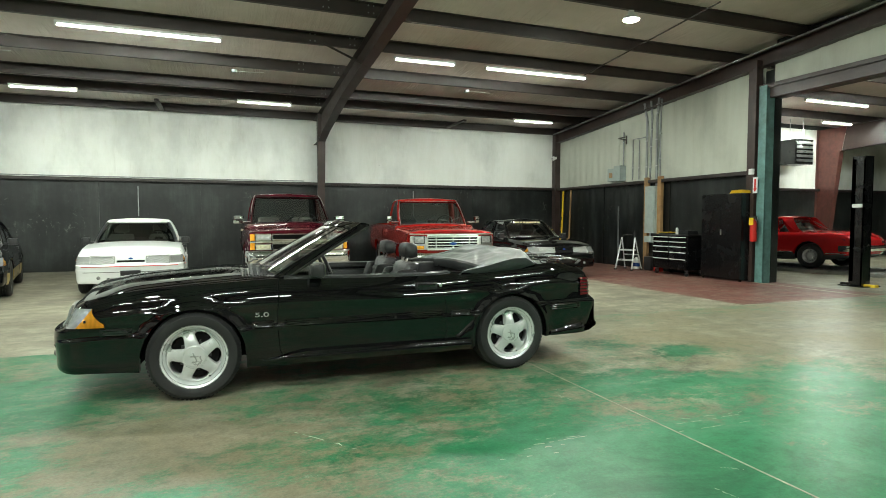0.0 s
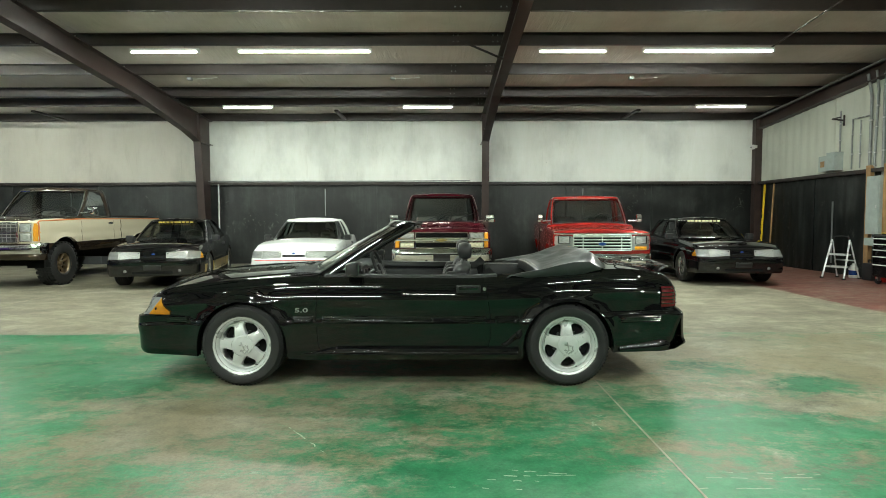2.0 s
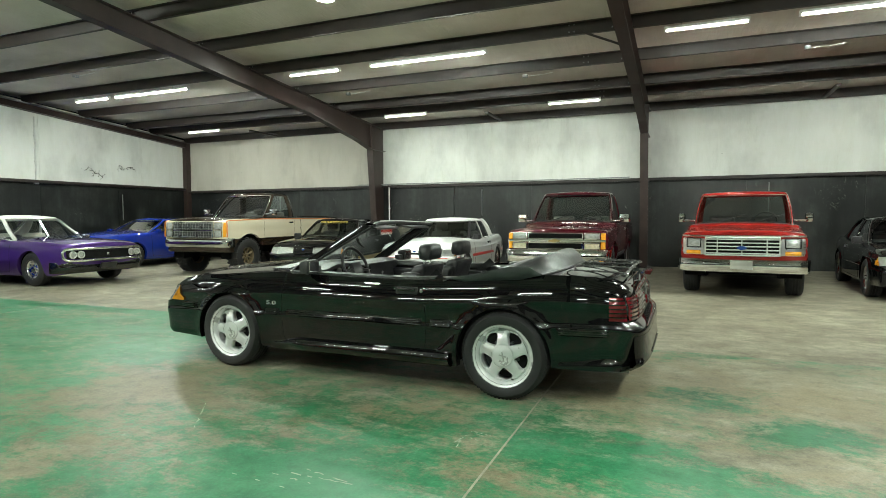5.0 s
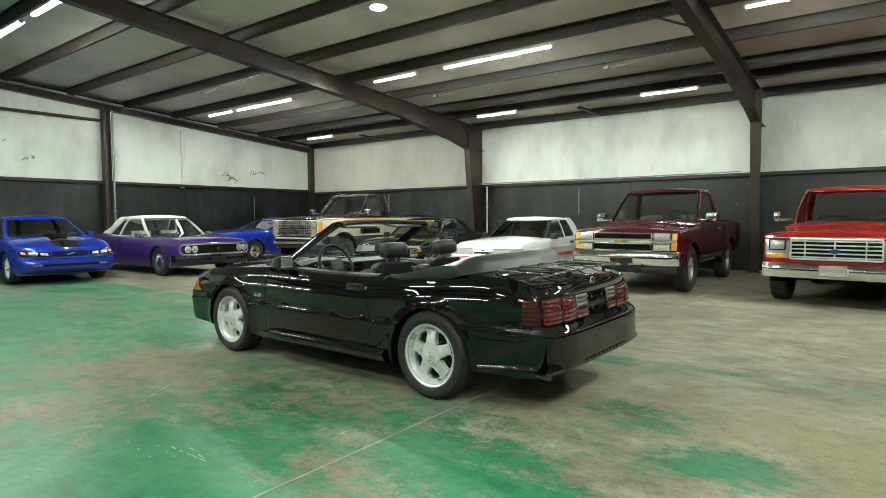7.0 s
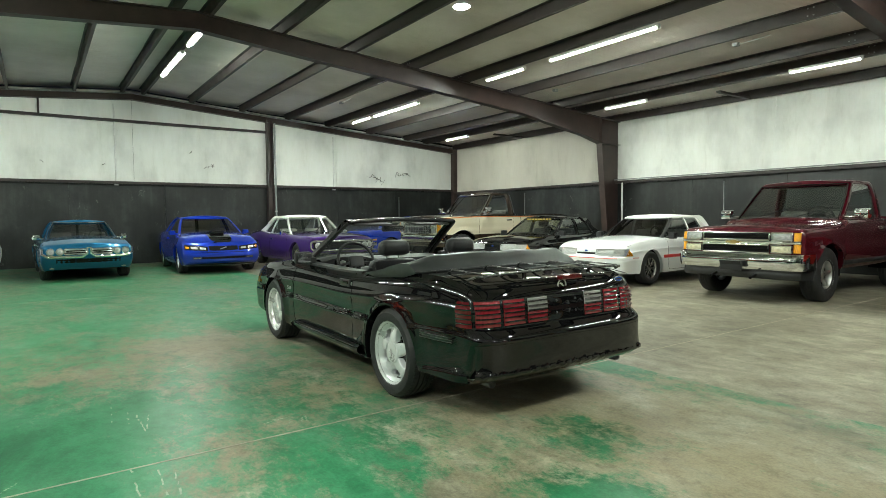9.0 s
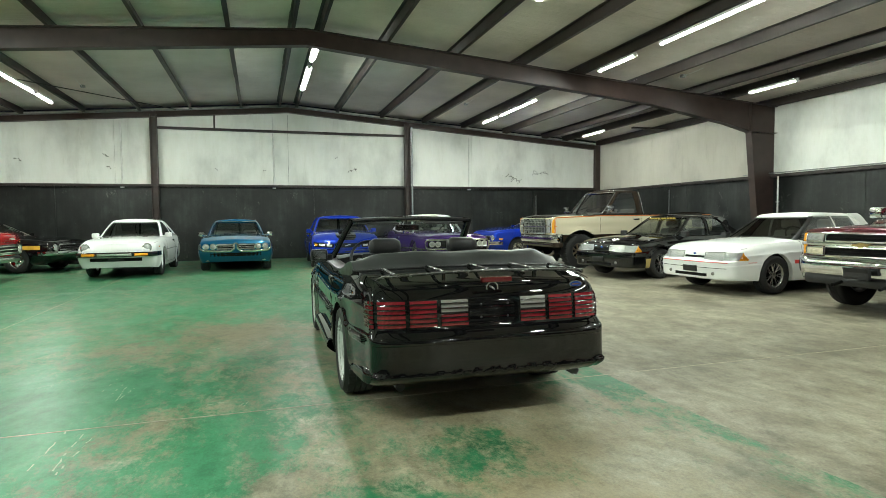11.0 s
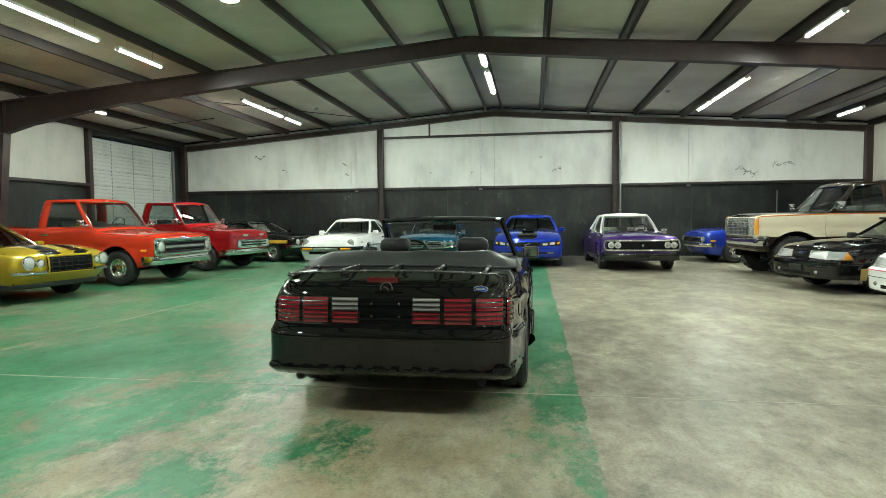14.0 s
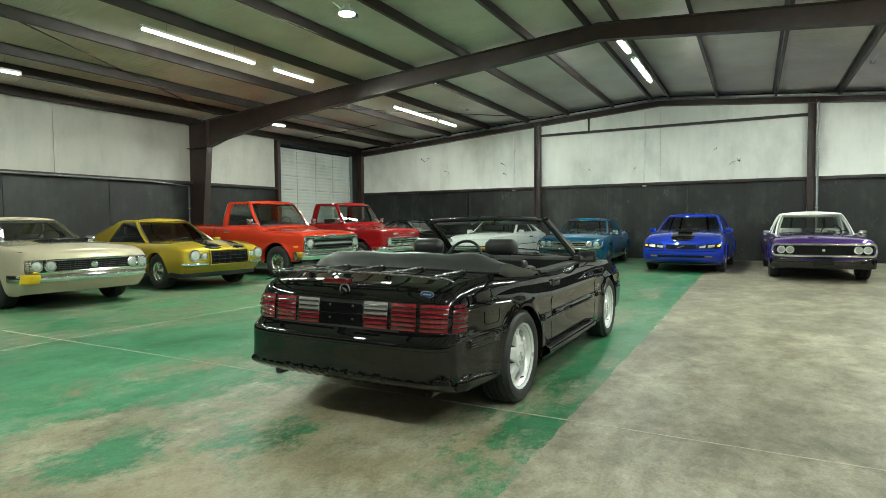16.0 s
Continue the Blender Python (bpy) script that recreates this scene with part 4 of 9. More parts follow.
def end_panel(body, y0, y1, z0, z1, out, front=True, thick=0.015, n=12, m=5, inset=0.0):
    """A panel that follows the nose or tail between y0..y1 and z0..z1, standing out by out."""
    bm = bmesh.new()
    rows, rim = [], []
    lo = z0 if callable(z0) else (lambda y: z0)
    hi = z1 if callable(z1) else (lambda y: z1)
    for j in range(m + 1):
        row = []
        for i in range(n + 1):
            y = lerp(y0, y1, i / n)
            z = lerp(lo(abs(y)), hi(abs(y)), j / m)
            edge = i in (0, n) or j in (0, m)
            row.append(body.end(y, z, (out - (thick if edge else inset)), front))
        rows.append(row)
    grid_mesh(bm, rows)
    ret = bmesh.ops.extrude_face_region(bm, geom=bm.faces[:])
    for v in ret["geom"]:
        if isinstance(v, bmesh.types.BMVert):
            v.co.x += -0.05 if front else 0.05
    bmesh.ops.recalc_face_normals(bm, faces=bm.faces[:])
    return bm


def bar_across(body, y0, y1, z, h, out, front=True, depth=0.05, n=16, wrap=0.0, bow=0.0):
    """A bumper or slat along the nose or tail."""
    bm = bmesh.new()
    rows = []
    prof = [(-0.5, -0.6), (-0.5, -0.25), (-0.3, 0.0), (0.1, 0.06), (0.4, -0.02), (0.5, -0.3), (0.5, -0.6)]
    for i in range(n + 1):
        y = lerp(y0, y1, i / n)
        p = body.end(y, z, out, front)
        sg = 1 if front else -1
        rows.append([(p.x + sg * b * depth, y, z + a * h) for a, b in prof])
    grid_mesh(bm, rows)
    for ring in (0, n):
        bm.verts.ensure_lookup_table()
        bm.faces.new([bm.verts[ring * len(prof) + k] for k in range(len(prof))])
    bmesh.ops.recalc_face_normals(bm, faces=bm.faces[:])
    return bm


def bumper(body, z0, z1, half, out, wrap, front=True, depth=0.10, n=26, dip=0.0, hang=0.0):
    """A chrome bumper that wraps round the corners by wrap."""
    bm = bmesh.new()
    rows = []
    prof = [(0.0, -1.0), (0.0, -0.2), (0.18, 0.0), (0.5, 0.10), (0.82, 0.0), (1.0, -0.2), (1.0, -1.0)]
    sg = 1 if front else -1
    x_end = body.end(0, (z0 + z1) / 2, 0, front).x
    for i in range(n + 1):
        u = 2 * i / n - 1
        a = abs(u)
        y = half * u
        back = dip * a ** 2.2
        if a > 0.86:
            back += wrap * ((a - 0.86) / 0.14) ** 1.6
            y = half * math.copysign(0.86 + 0.14 * math.sin((a - 0.86) / 0.14 * math.pi / 2), u)
        lo, hi = z0 - hang * a ** 6, z1
        rows.append([(x_end + sg * (out + b * depth - back), y, lerp(lo, hi, q)) for q, b in prof])
    grid_mesh(bm, rows)
    for ring in (0, n):
        bm.verts.ensure_lookup_table()
        bm.faces.new([bm.verts[ring * len(prof) + k] for k in range(len(prof))])
    bmesh.ops.recalc_face_normals(bm, faces=bm.faces[:])
    return bm


# ---- wheels ----
def tyre_mesh(R, rim, w, tread=True, lugs=0):
    bm = bmesh.new()
    h = w / 2
    prof = [(rim - 0.012, -h * 0.78), (rim + 0.006, -h * 0.92), (lerp(rim, R, 0.35), -h * 1.03), (lerp(rim, R, 0.7), -h * 1.0), (R - 0.022, -h * 0.9), (R - 0.006, -h * 0.78), (R, -h * 0.6)]
    if tread:
        for g in (-0.36, 0.0, 0.36):
            prof += [(R, h * (g - 0.06)), (R - 0.009, h * (g - 0.045)), (R - 0.009, h * (g + 0.045)), (R, h * (g + 0.06))]
    prof += [(r, -a) for r, a in prof[6::-1]]
    lathe(bm, prof, 56, "y")
    if lugs:
        for k in range(lugs):
            t = 2 * math.pi * k / lugs
            for sd in (-1, 1):
                r = bmesh.ops.create_cube(bm, size=1, matrix=Matrix.Rotation(-t + (0.04 if sd > 0 else 0), 4, "Y") @ Matrix.Translation((R - (0.007 if lugs > 40 else 0.004), sd * h * (0.60 if lugs > 40 else 0.72), 0)) @ Matrix.Diagonal((0.016 if lugs > 40 else 0.03, h * (0.34 if lugs > 40 else 0.56), 2 * math.pi * R / lugs * 0.55, 1)))
    return bm


def spokes(bm, n, r0, r1, w0, w1, y_in, y_out, thick, fork=0.0, mi=0):
    """n spokes from hub radius r0 to rim radius r1; face towards +y."""
    for k in range(n):
        t = 2 * math.pi * k / n + math.pi / 2
        for f in ((-1, 1) if fork else (0,)):
            rows = []
            for i in range(6):
                q = i / 5
                r = lerp(r0, r1, q)
                w = lerp(w0, w1, q) * (1 - 0.34 * math.sin(math.pi * q ** 0.8) + 0.22 * max(0, q - 0.75) / 0.25) if not fork else lerp(w0, w1, q)
                off = f * fork * q
                y = lerp(y_in, y_out, q ** 0.8)
                c, s_ = math.cos(t), math.sin(t)
                row = []
                for a, b in ((-0.5, -thick), (-0.5, -0.012), (-0.34, 0.0), (-0.12, 0.005), (0.12, 0.005), (0.34, 0.0), (0.5, -0.012), (0.5, -thick)):
                    u = a * w + off
                    row.append((r * c - u * s_, y + b, r * s_ + u * c))
                rows.append(row)
            grid_mesh(bm, rows, mi)
    return bm


def rim_mesh(style, rim, w):
    """A wheel disc that faces +y."""
    bm = bmesh.new()
    h = w / 2
    lathe(bm, [(rim - 0.006, -h * 0.9), (rim - 0.03, -h * 0.8), (rim - 0.035, h * 0.45), (rim - 0.022, h * 0.7), (rim - 0.006, h * 0.82), (rim + 0.008, h * 0.93), (rim + 0.010, h * 0.86), (rim - 0.01, h * 0.7)], 48, "y")
    if style == "pony":
        wa = pchip([(0.090, 0.0), (0.094, 0.10), (0.105, 0.19), (0.125, 0.29), (0.145, 0.36), (0.158, 0.37), (0.168, 0.33), (0.176, 0.22), (0.182, 0.0)])
        dish = pchip([(0.08, h * 0.74), (0.12, h * 0.70), (0.16, h * 0.58), (0.19, h * 0.54)])
        radii = [0.088, 0.091, 0.094, 0.099, 0.105, 0.115, 0.125, 0.138, 0.150, 0.158, 0.166, 0.171, 0.175, 0.178, 0.180, 0.182]
        for k in range(5):
            a0 = 2 * math.pi * k / 5 + math.pi / 2
            rows = []
            for r in radii:
                half, y = math.pi / 5 - wa(r), dish(r)
                fl = min(1.0, wa(r) / 0.1)
                row = []
                for u, d in ((-1, 0.045 * fl), (-1, 0.007 * fl), (-0.86, 0.0), (-0.45, -0.004), (0, -0.006), (0.45, -0.004), (0.86, 0.0), (1, 0.007 * fl), (1, 0.045 * fl)):
                    t = a0 + u * half
                    row.append((r * math.cos(t), y - d, r * math.sin(t)))
                rows.append(row)
            grid_mesh(bm, rows)
        lathe(bm, [(0.0, h * 0.82), (0.070, h * 0.81), (0.0765, h * 0.79), (0.079, h * 0.74), (0.088, h * 0.735)], 40, "y")
        lathe(bm, [(0.182, dish(0.182)), (0.190, h * 0.50), (0.1915, h * 0.40), (0.199, h * 0.42), (0.2015, h * 0.60), (0.212, h * 0.64), (0.2145, h * 0.86), (rim + 0.004, h * 0.92)], 56, "y")
    elif style == "rally":
        lathe(bm, [(0.0, h * 0.75), (0.055, h * 0.73), (0.07, h * 0.5), (0.095, h * 0.42), (0.13, h * 0.55), (rim - 0.03, h * 0.3)], 40, "y")
        spokes(bm, 5, 0.07, rim - 0.025, 0.07, 0.09, h * 0.5, h * 0.5, 0.03)
    elif style == "steel":
        lathe(bm, [(0.0, h * 0.55), (0.06, h * 0.53), (0.075, h * 0.35), (0.12, h * 0.30), (0.15, h * 0.42), (rim - 0.03, h * 0.2)], 40, "y")
    elif style == "truck8":
        spokes(bm, 8, 0.05, rim - 0.02, 0.05, 0.06, h * 0.35, h * 0.55, 0.03)
        lathe(bm, [(0.0, h * 0.62), (0.045, h * 0.6), (0.06, h * 0.3)], 24, "y")
    elif style == "fork":
        spokes(bm, 7, 0.05, rim - 0.018, 0.022, 0.020, h * 0.5, h * 0.62, 0.03, 0.035)
        lathe(bm, [(0.0, h * 0.6), (0.05, h * 0.58), (0.062, h * 0.3)], 24, "y")
    elif style == "five":
        spokes(bm, 5, 0.045, rim - 0.018, 0.075, 0.06, h * 0.4, h * 0.62, 0.04)
        lathe(bm, [(0.0, h * 0.55), (0.045, h * 0.52), (0.06, h * 0.2)], 24, "y")
    else:
        spokes(bm, 12, 0.06, rim - 0.018, 0.03, 0.03, h * 0.45, h * 0.6, 0.03)
        lathe(bm, [(0.0, h * 0.62), (0.06, h * 0.58), (0.075, h * 0.3)], 24, "y")
    return bm


WHEELS = {}


def add_wheel(parent, x, y, R, rim, w, style, mat, lugs=0, letter=False, hero=False, turn=0.0):
    """Wheel on the side of y's sign."""
    key = (R, rim, w, style, lugs)
    if key not in WHEELS:
        t = tyre_mesh(R, rim, w, True, lugs)
        me = bpy.data.meshes.new("tyre")
        t.to_mesh(me)
        t.free()
        me.materials.append(M["rubber"])
        me.polygons.foreach_set("use_smooth", [True] * len(me.polygons))
        me.set_sharp_from_angle(angle=radians(35))
        d = rim_mesh(style, rim, w)
        md = bpy.data.meshes.new("rim")
        bmesh.ops.recalc_face_normals(d, faces=d.faces[:])
        d.to_mesh(md)
        d.free()
        md.materials.append(mat)
        md.polygons.foreach_set("use_smooth", [True] * len(md.polygons))
        md.set_sharp_from_angle(angle=radians(35))
        b = bmesh.new()
        lathe(b, [(rim - 0.05, -w * 0.15), (rim - 0.06, w * 0.10), (0.0, w * 0.10)], 32, "y")
        mb = bpy.data.meshes.new("brake_disc")
        b.to_mesh(mb)
        b.free()
        mb.materials.append(M["underbody"])
        WHEELS[key] = (me, md, mb)
    me, md, mb = WHEELS[key]
    wh = new("wheel")
    wh.parent = parent
    wh.matrix_basis = pose(x, y, R, 0, random.uniform(0, 70) if not hero else 8, (0 if y > 0 else 180) + turn)
    part("tyre", me, None, wh)
    part("rim", md, None, wh)
    part("brake_disc", mb, None, wh)
    return wh


# ---- the glazed upper part of a closed car ----
def greenhouse(body, car, x0, x1, x2, x3, zr, wb, wr, roof_mat, pillars, glass_mat, bow=0.10, rear_bow=0.08, frame_mat=None, cw=0.05, a_w=0.05, base=None, rear_glass=True, crown=0.045, trim=None, last="p", head=0.92, edge=0.93):
    """x0, x1: foot and head of the windscreen; x2, x3: head and foot of the rear window. pillars: (bottom x, top x, width) on the side."""
    ts = [0.0, 0.05, 0.2, 0.4, 0.6, 0.8, head, 0.97, 1.0]
    zb = base or (lambda x: body.ztop(x) - 0.008)
    cuts = []
    for xb, xt, w in pillars:
        cuts.append((xb + w / 2, xt + w / 2, "p"))
        cuts.append((xb - w / 2, xt - w / 2, "g"))
    fy = [0, 0.3, 0.6, edge - 0.09, edge]
    cols = []
    bulge = lambda t: math.sin(math.pi * min(1, t)) * 0.02 + (0 if t < 0.9 else -(t - 0.9) * 0.25)
    for t in ts:
        xf, xb = lerp(x0, x1, t), lerp(x3, x2, t)
        w = lerp(wb, wr, t) + bulge(t)
        pts = []
        for q in fy:
            pts.append((xf - bow * q ** 2.4, w * q, "w"))
        pts.append((xf - bow - a_w, w, "p"))
        for cb, ct, kind in cuts:
            pts.append((lerp(cb, ct, t), w, kind))
        pts.append((xb + rear_bow + cw, w, "p"))
        for q in fy[::-1]:
            pts.append((xb + rear_bow * q ** 2.4, w * q, "r"))
        cols.append([((x, y, lerp(zb(max(min(x, x0), x3)), zr - 0.03 * ((x - (x1 + x2) / 2) / (x1 - x2)) ** 2 * 2, t)), k) for x, y, k in pts])
    nseg = len(cols[0]) - 1
    meshes = {k: bmesh.new() for k in ("w", "r", "p")}
    nf = len(fy)
    panes = {}
    kinds = ["w"] * (nf - 1) + ["p", "g"] + ["p", "g"] * len(pillars)
    kinds[-1] = last
    kinds += ["p"] + ["r"] * (nf - 1)
    for sign in (1, -1):
        for j in range(len(ts) - 1):
            for i in range(nseg):
                kind = kinds[i]
                if j == 0 or j >= 6:
                    kind = "p"
                if kind == "r" and not rear_glass:
                    kind = "p"
                b = meshes[kind] if kind != "g" else panes.setdefault((sign, i), bmesh.new())
                q = [cols[j][i][0], cols[j][i + 1][0], cols[j + 1][i + 1][0], cols[j + 1][i][0]]
                if kind != "p":
                    c = sum((Vector(p) for p in q), Vector()) / 4
                    q = [Vector(p) + (Vector((c.x * 0 + (x1 + x2) / 2, 0, zr - 0.3)) - Vector(p)).normalized() * 0.012 for p in q]
                vs = [b.verts.new((p[0], sign * p[1], p[2])) for p in q]
                f = b.faces.new(vs if sign > 0 else vs[::-1])
                if kind == "p" and j < 6 and i < nf + 1:
                    f.material_index = 1
    b = meshes["p"]
    fr = [1, 0.97, 0.9, 0.75, 0.5, 0.25, 0]
    for sign in (1, -1):
        strip = [[(p[0], sign * p[1] * q, p[2] + crown * (1 - q ** 2)) for q in fr] for p, _ in cols[-1]]
        grid_mesh(b, strip)
    for k, bb in meshes.items():
        bmesh.ops.remove_doubles(bb, verts=bb.verts[:], dist=3e-4)
        bmesh.ops.recalc_face_normals(bb, faces=bb.faces[:])
    bmesh.ops.dissolve_degenerate(b, dist=1e-4, edges=b.edges[:])
    roof = part("roof", b, [roof_mat, frame_mat or roof_mat], car, "", 40)
    mod = roof.modifiers.new("thickness", "SOLIDIFY")
    mod.thickness, mod.offset = 0.045, -1
    for k, nm in (("w", "windscreen"), ("r", "rear_window")):
        if len(meshes[k].faces):
            part(nm, meshes[k], glass_mat, car, "", 40)
        else:
            meshes[k].free()
    for bb in panes.values():
        bmesh.ops.remove_doubles(bb, verts=bb.verts[:], dist=3e-4)
        bmesh.ops.recalc_face_normals(bb, faces=bb.faces[:])
        part("side_window", bb, glass_mat, car, "", 40)
    # bright or black strip round the windscreen
    if trim:
        for nm, xa, xc, bo, sg in (("windscreen_trim", x0, x1, bow, 1), ("rear_window_trim", x3, x2, -rear_bow, -1)):
            bm = bmesh.new()
            P = []
            for t in (0.05, 0.35, 0.65, 0.92):
                w = (lerp(wb, wr, t) + bulge(t)) * 0.94
                x = lerp(xa, xc, t) - bo * 0.94 ** 2.4
                P.append((x + sg * 0.008, w, lerp(zb(xa), zr - 0.03 * 0.5, t)))
            xt = lerp(xa, xc, 0.92)
            top = [(lerp(xa, xc, 0.93) - bo * abs(q) ** 2.4 + sg * 0.008, q * lerp(wb, wr, 0.93), lerp(zb(xa), zr - 0.015, 0.935)) for q in (0.94, 0.6, 0.3, 0, -0.3, -0.6, -0.94)]
            line = P + top + [(p[0], -p[1], p[2]) for p in P[::-1]]
            tube(bm, line, 0.011, 6)
            part(nm, bm, trim, car)
    return roof


def seat(parent, x, y, z, w=0.5, mat=None, head=True, h=0.62):
    s = new("seat")
    s.parent = parent
    s.location = (x, y, z)
    s.rotation_euler = (0, 0, 0)
    bm = bmesh.new()
    box(bm, -0.02, 0.5, -w / 2, w / 2, 0.0, 0.16, 0, 0.05)
    part("cushion", bm, mat, s, "", 60)
    bm = bmesh.new()
    box(bm, -0.16, 0.0, -w / 2, w / 2, 0.05, h, 0, 0.05)
    for v in bm.verts:
        v.co.x -= (v.co.z - 0.05) * 0.28
        v.co.y *= 1 - 0.25 * max(0, v.co.z - 0.2)
    part("backrest", bm, mat, s, "", 60)
    if head:
        bm = bmesh.new()
        box(bm, -0.13, 0.0, -0.14, 0.14, h + 0.03, h + 0.2, 0, 0.045)
        for v in bm.verts:
            v.co.x -= 0.2
        tube(bm, [(-0.25, -0.05, h - 0.05), (-0.26, -0.05, h + 0.08)], 0.008, 6)
        tube(bm, [(-0.25, 0.05, h - 0.05), (-0.26, 0.05, h + 0.08)], 0.008, 6)
        part("headrest", bm, mat, s, "", 60)
    return s


def steering_wheel(parent, x, y, z, r=0.19, tilt=65):
    bm = bmesh.new()
    P = [(0, r * math.cos(t), r * math.sin(t)) for t in np.linspace(0, 2 * math.pi, 29)]
    tube(bm, P, 0.015, 8)
    box(bm, -0.02, 0.02, -0.075, 0.075, -0.06, 0.05, 0, 0.015)
    for a in (-0.2, math.pi + 0.2, -math.pi / 2 - 0.35, -math.pi / 2 + 0.35):
        tube(bm, [(0, 0.06 * math.cos(a), 0.05 * math.sin(a)), (0, r * math.cos(a), r * math.sin(a))], 0.014, 6)
    tube(bm, [(0, 0, 0), (0.35, 0, -0.02)], 0.025, 8)
    ob = part("steering_wheel", bm, M["blackplastic"], parent, "", 50)
    ob.location = (x, y, z)
    ob.rotation_euler = (0, radians(90 - tilt), 0)
    return ob


def cabin(car, body, x_seat, wy, zb, x_dash, mat, headrests=True, rear=True):
    """Seat tops, dash and wheel that show through the glass."""
    for y in (wy, -wy):
        seat(car, x_seat, y, zb - 0.42, 0.5, mat, headrests, 0.55)
    if rear:
        bm = boxed(x_seat - 1.05, x_seat - 0.9, -0.6, 0.6, zb - 0.2, zb + 0.06, 0.05)
        part("rear_seat", bm, mat, car, "", 60)
    bm = bmesh.new()
    box(bm, x_dash - 0.35, x_dash, -0.66, 0.66, zb - 0.12, zb + 0.035, 0, 0.04)
    part("dashboard", bm, M["interior"], car, "", 60)
    steering_wheel(car, x_dash - 0.45, wy, zb + 0.04)


def mirror(car, body, x, z, mat, w=0.19, h=0.11, out=0.10, chrome=False, arm=None, signs=(1, -1)):
    for s in signs:
        p = body.side(x, z, 0, s)
        m = new("mirror")
        m.parent = car
        m.location = p
        bm = bmesh.new()
        box(bm, -0.05, 0.05, s * out - w / 2, s * out + w / 2, -0.01, h, 0, 0.028)
        for v in bm.verts:
            if v.co.x > 0:
                v.co.y = s * out + (v.co.y - s * out) * 0.8
        box(bm, -0.02, 0.03, -s * 0.06, s * out, 0.0, 0.035, 0, 0.01)
        part("housing", bm, mat, m, "", 50)
        bm = bmesh.new()
        box(bm, -0.056, -0.05, s * out - w / 2 + 0.02, s * out + w / 2 - 0.02, 0.012, h - 0.022, 0, 0.002)
        part("mirror_glass", bm, M["chrome"], m)


def round_lamp(car, p, r, mat, rim=None, name="headlight", depth=0.05, yaw=0.0):
    lamp = new(name)
    lamp.parent = car
    lamp.matrix_basis = pose(p[0], p[1], p[2], 0, 0, yaw)
    bm = bmesh.new()
    lathe(bm, [(r, -depth), (r, 0.0), (r * 0.85, 0.012), (r * 0.5, 0.022), (0, 0.026)], 28, "x")
    part("lens", bm, mat, lamp, "", 50)
    if rim:
        bm = bmesh.new()
        lathe(bm, [(r + 0.004, -depth), (r + 0.022, -0.01), (r + 0.020, 0.01), (r + 0.006, 0.014), (r - 0.002, 0.004)], 28, "x")
        part("bezel", bm, rim, lamp, "", 50)
    return lamp


def square_lamp(car, body, y0, y1, z0, z1, mat, out=0.01, rim=None, name="headlight", front=True):
    lamp = new(name)
    lamp.parent = car
    bm = end_panel(body, y0, y1, z0, z1, out, front, 0.012, 6, 3)
    part("lens", bm, mat, lamp, "", 40)
    if rim:
        bm = bmesh.new()
        lo = z0 if callable(z0) else (lambda y: z0)
        hi = z1 if callable(z1) else (lambda y: z1)
        ring = [(y0, lo(abs(y0))), (y1, lo(abs(y1))), (y1, hi(abs(y1))), (y0, hi(abs(y0))), (y0, lo(abs(y0)))]
        P = []
        for (a, b), (c, d) in zip(ring, ring[1:]):
            P += [body.end(lerp(a, c, i / 5), lerp(b, d, i / 5), out, front) for i in range(5)]
        tube(bm, P + [P[0]], 0.009, 6, 0, False)
        part("bezel", bm, rim, lamp)
    return lamp


def grille(car, body, y0, y1, z0, z1, out, slats, bars, mat, frame, back=None, r=0.008):
    g = new("grille")
    g.parent = car
    part("backing", end_panel(body, y0, y1, z0, z1, max(out, 0.0) + 0.002, True, 0.0, 12, 3), back or M["underbody"], g)
    for k in range(slats):
        z = lerp(z0, z1, (k + 0.5) / slats) if slats > 1 else (z0 + z1) / 2
        bm = bmesh.new()
        tube(bm, [body.end(lerp(y0, y1, i / 14), z, max(out, 0) + 0.010) for i in range(15)], r, 6)
        part("slat", bm, mat, g)
    for k in range(bars):
        y = lerp(y0, y1, (k + 0.5) / bars) if bars > 1 else 0
        bm = bmesh.new()
        tube(bm, [body.end(y, lerp(z0, z1, i / 4), max(out, 0) + 0.008) for i in range(5)], r * 0.8, 6)
        part("bar", bm, mat, g)
    if frame:
        ring = [(y0, z0), (y1, z0), (y1, z1), (y0, z1), (y0, z0)]
        P = []
        for (a, b), (c, d) in zip(ring, ring[1:]):
            P += [body.end(lerp(a, c, i / 12), lerp(b, d, i / 12), max(out, 0) + 0.008) for i in range(12)]
        bm = bmesh.new()
        tube(bm, P + [P[0]], 0.014, 6, 0, False)
        part("surround", bm, frame, g)
    return g


def loop_on(body, y0, y1, z0, z1, out, r, round_by=0.05, sides=8, flat=1.0):
    """A closed bar round a rectangle with rounded corners on the nose."""
    line = []
    for cy, cz, a0 in ((y1 - round_by, z1 - round_by, 0), (y0 + round_by, z1 - round_by, 90), (y0 + round_by, z0 + round_by, 180), (y1 - round_by, z0 + round_by, 270)):
        for k in range(6):
            a = radians(a0 + 18 * k)
            line.append((cy + round_by * math.cos(a), cz + round_by * math.sin(a)))
    line.append(line[0])
    P = []
    for (a, b), (c, d) in zip(line, line[1:]):
        n = max(1, int(math.hypot(c - a, d - b) / 0.06))
        P += [body.end(lerp(a, c, i / n), lerp(b, d, i / n), out) for i in range(n)]
    bm = bmesh.new()
    tube(bm, P + [P[0]], r, sides, 0, False, flat)
    return bm


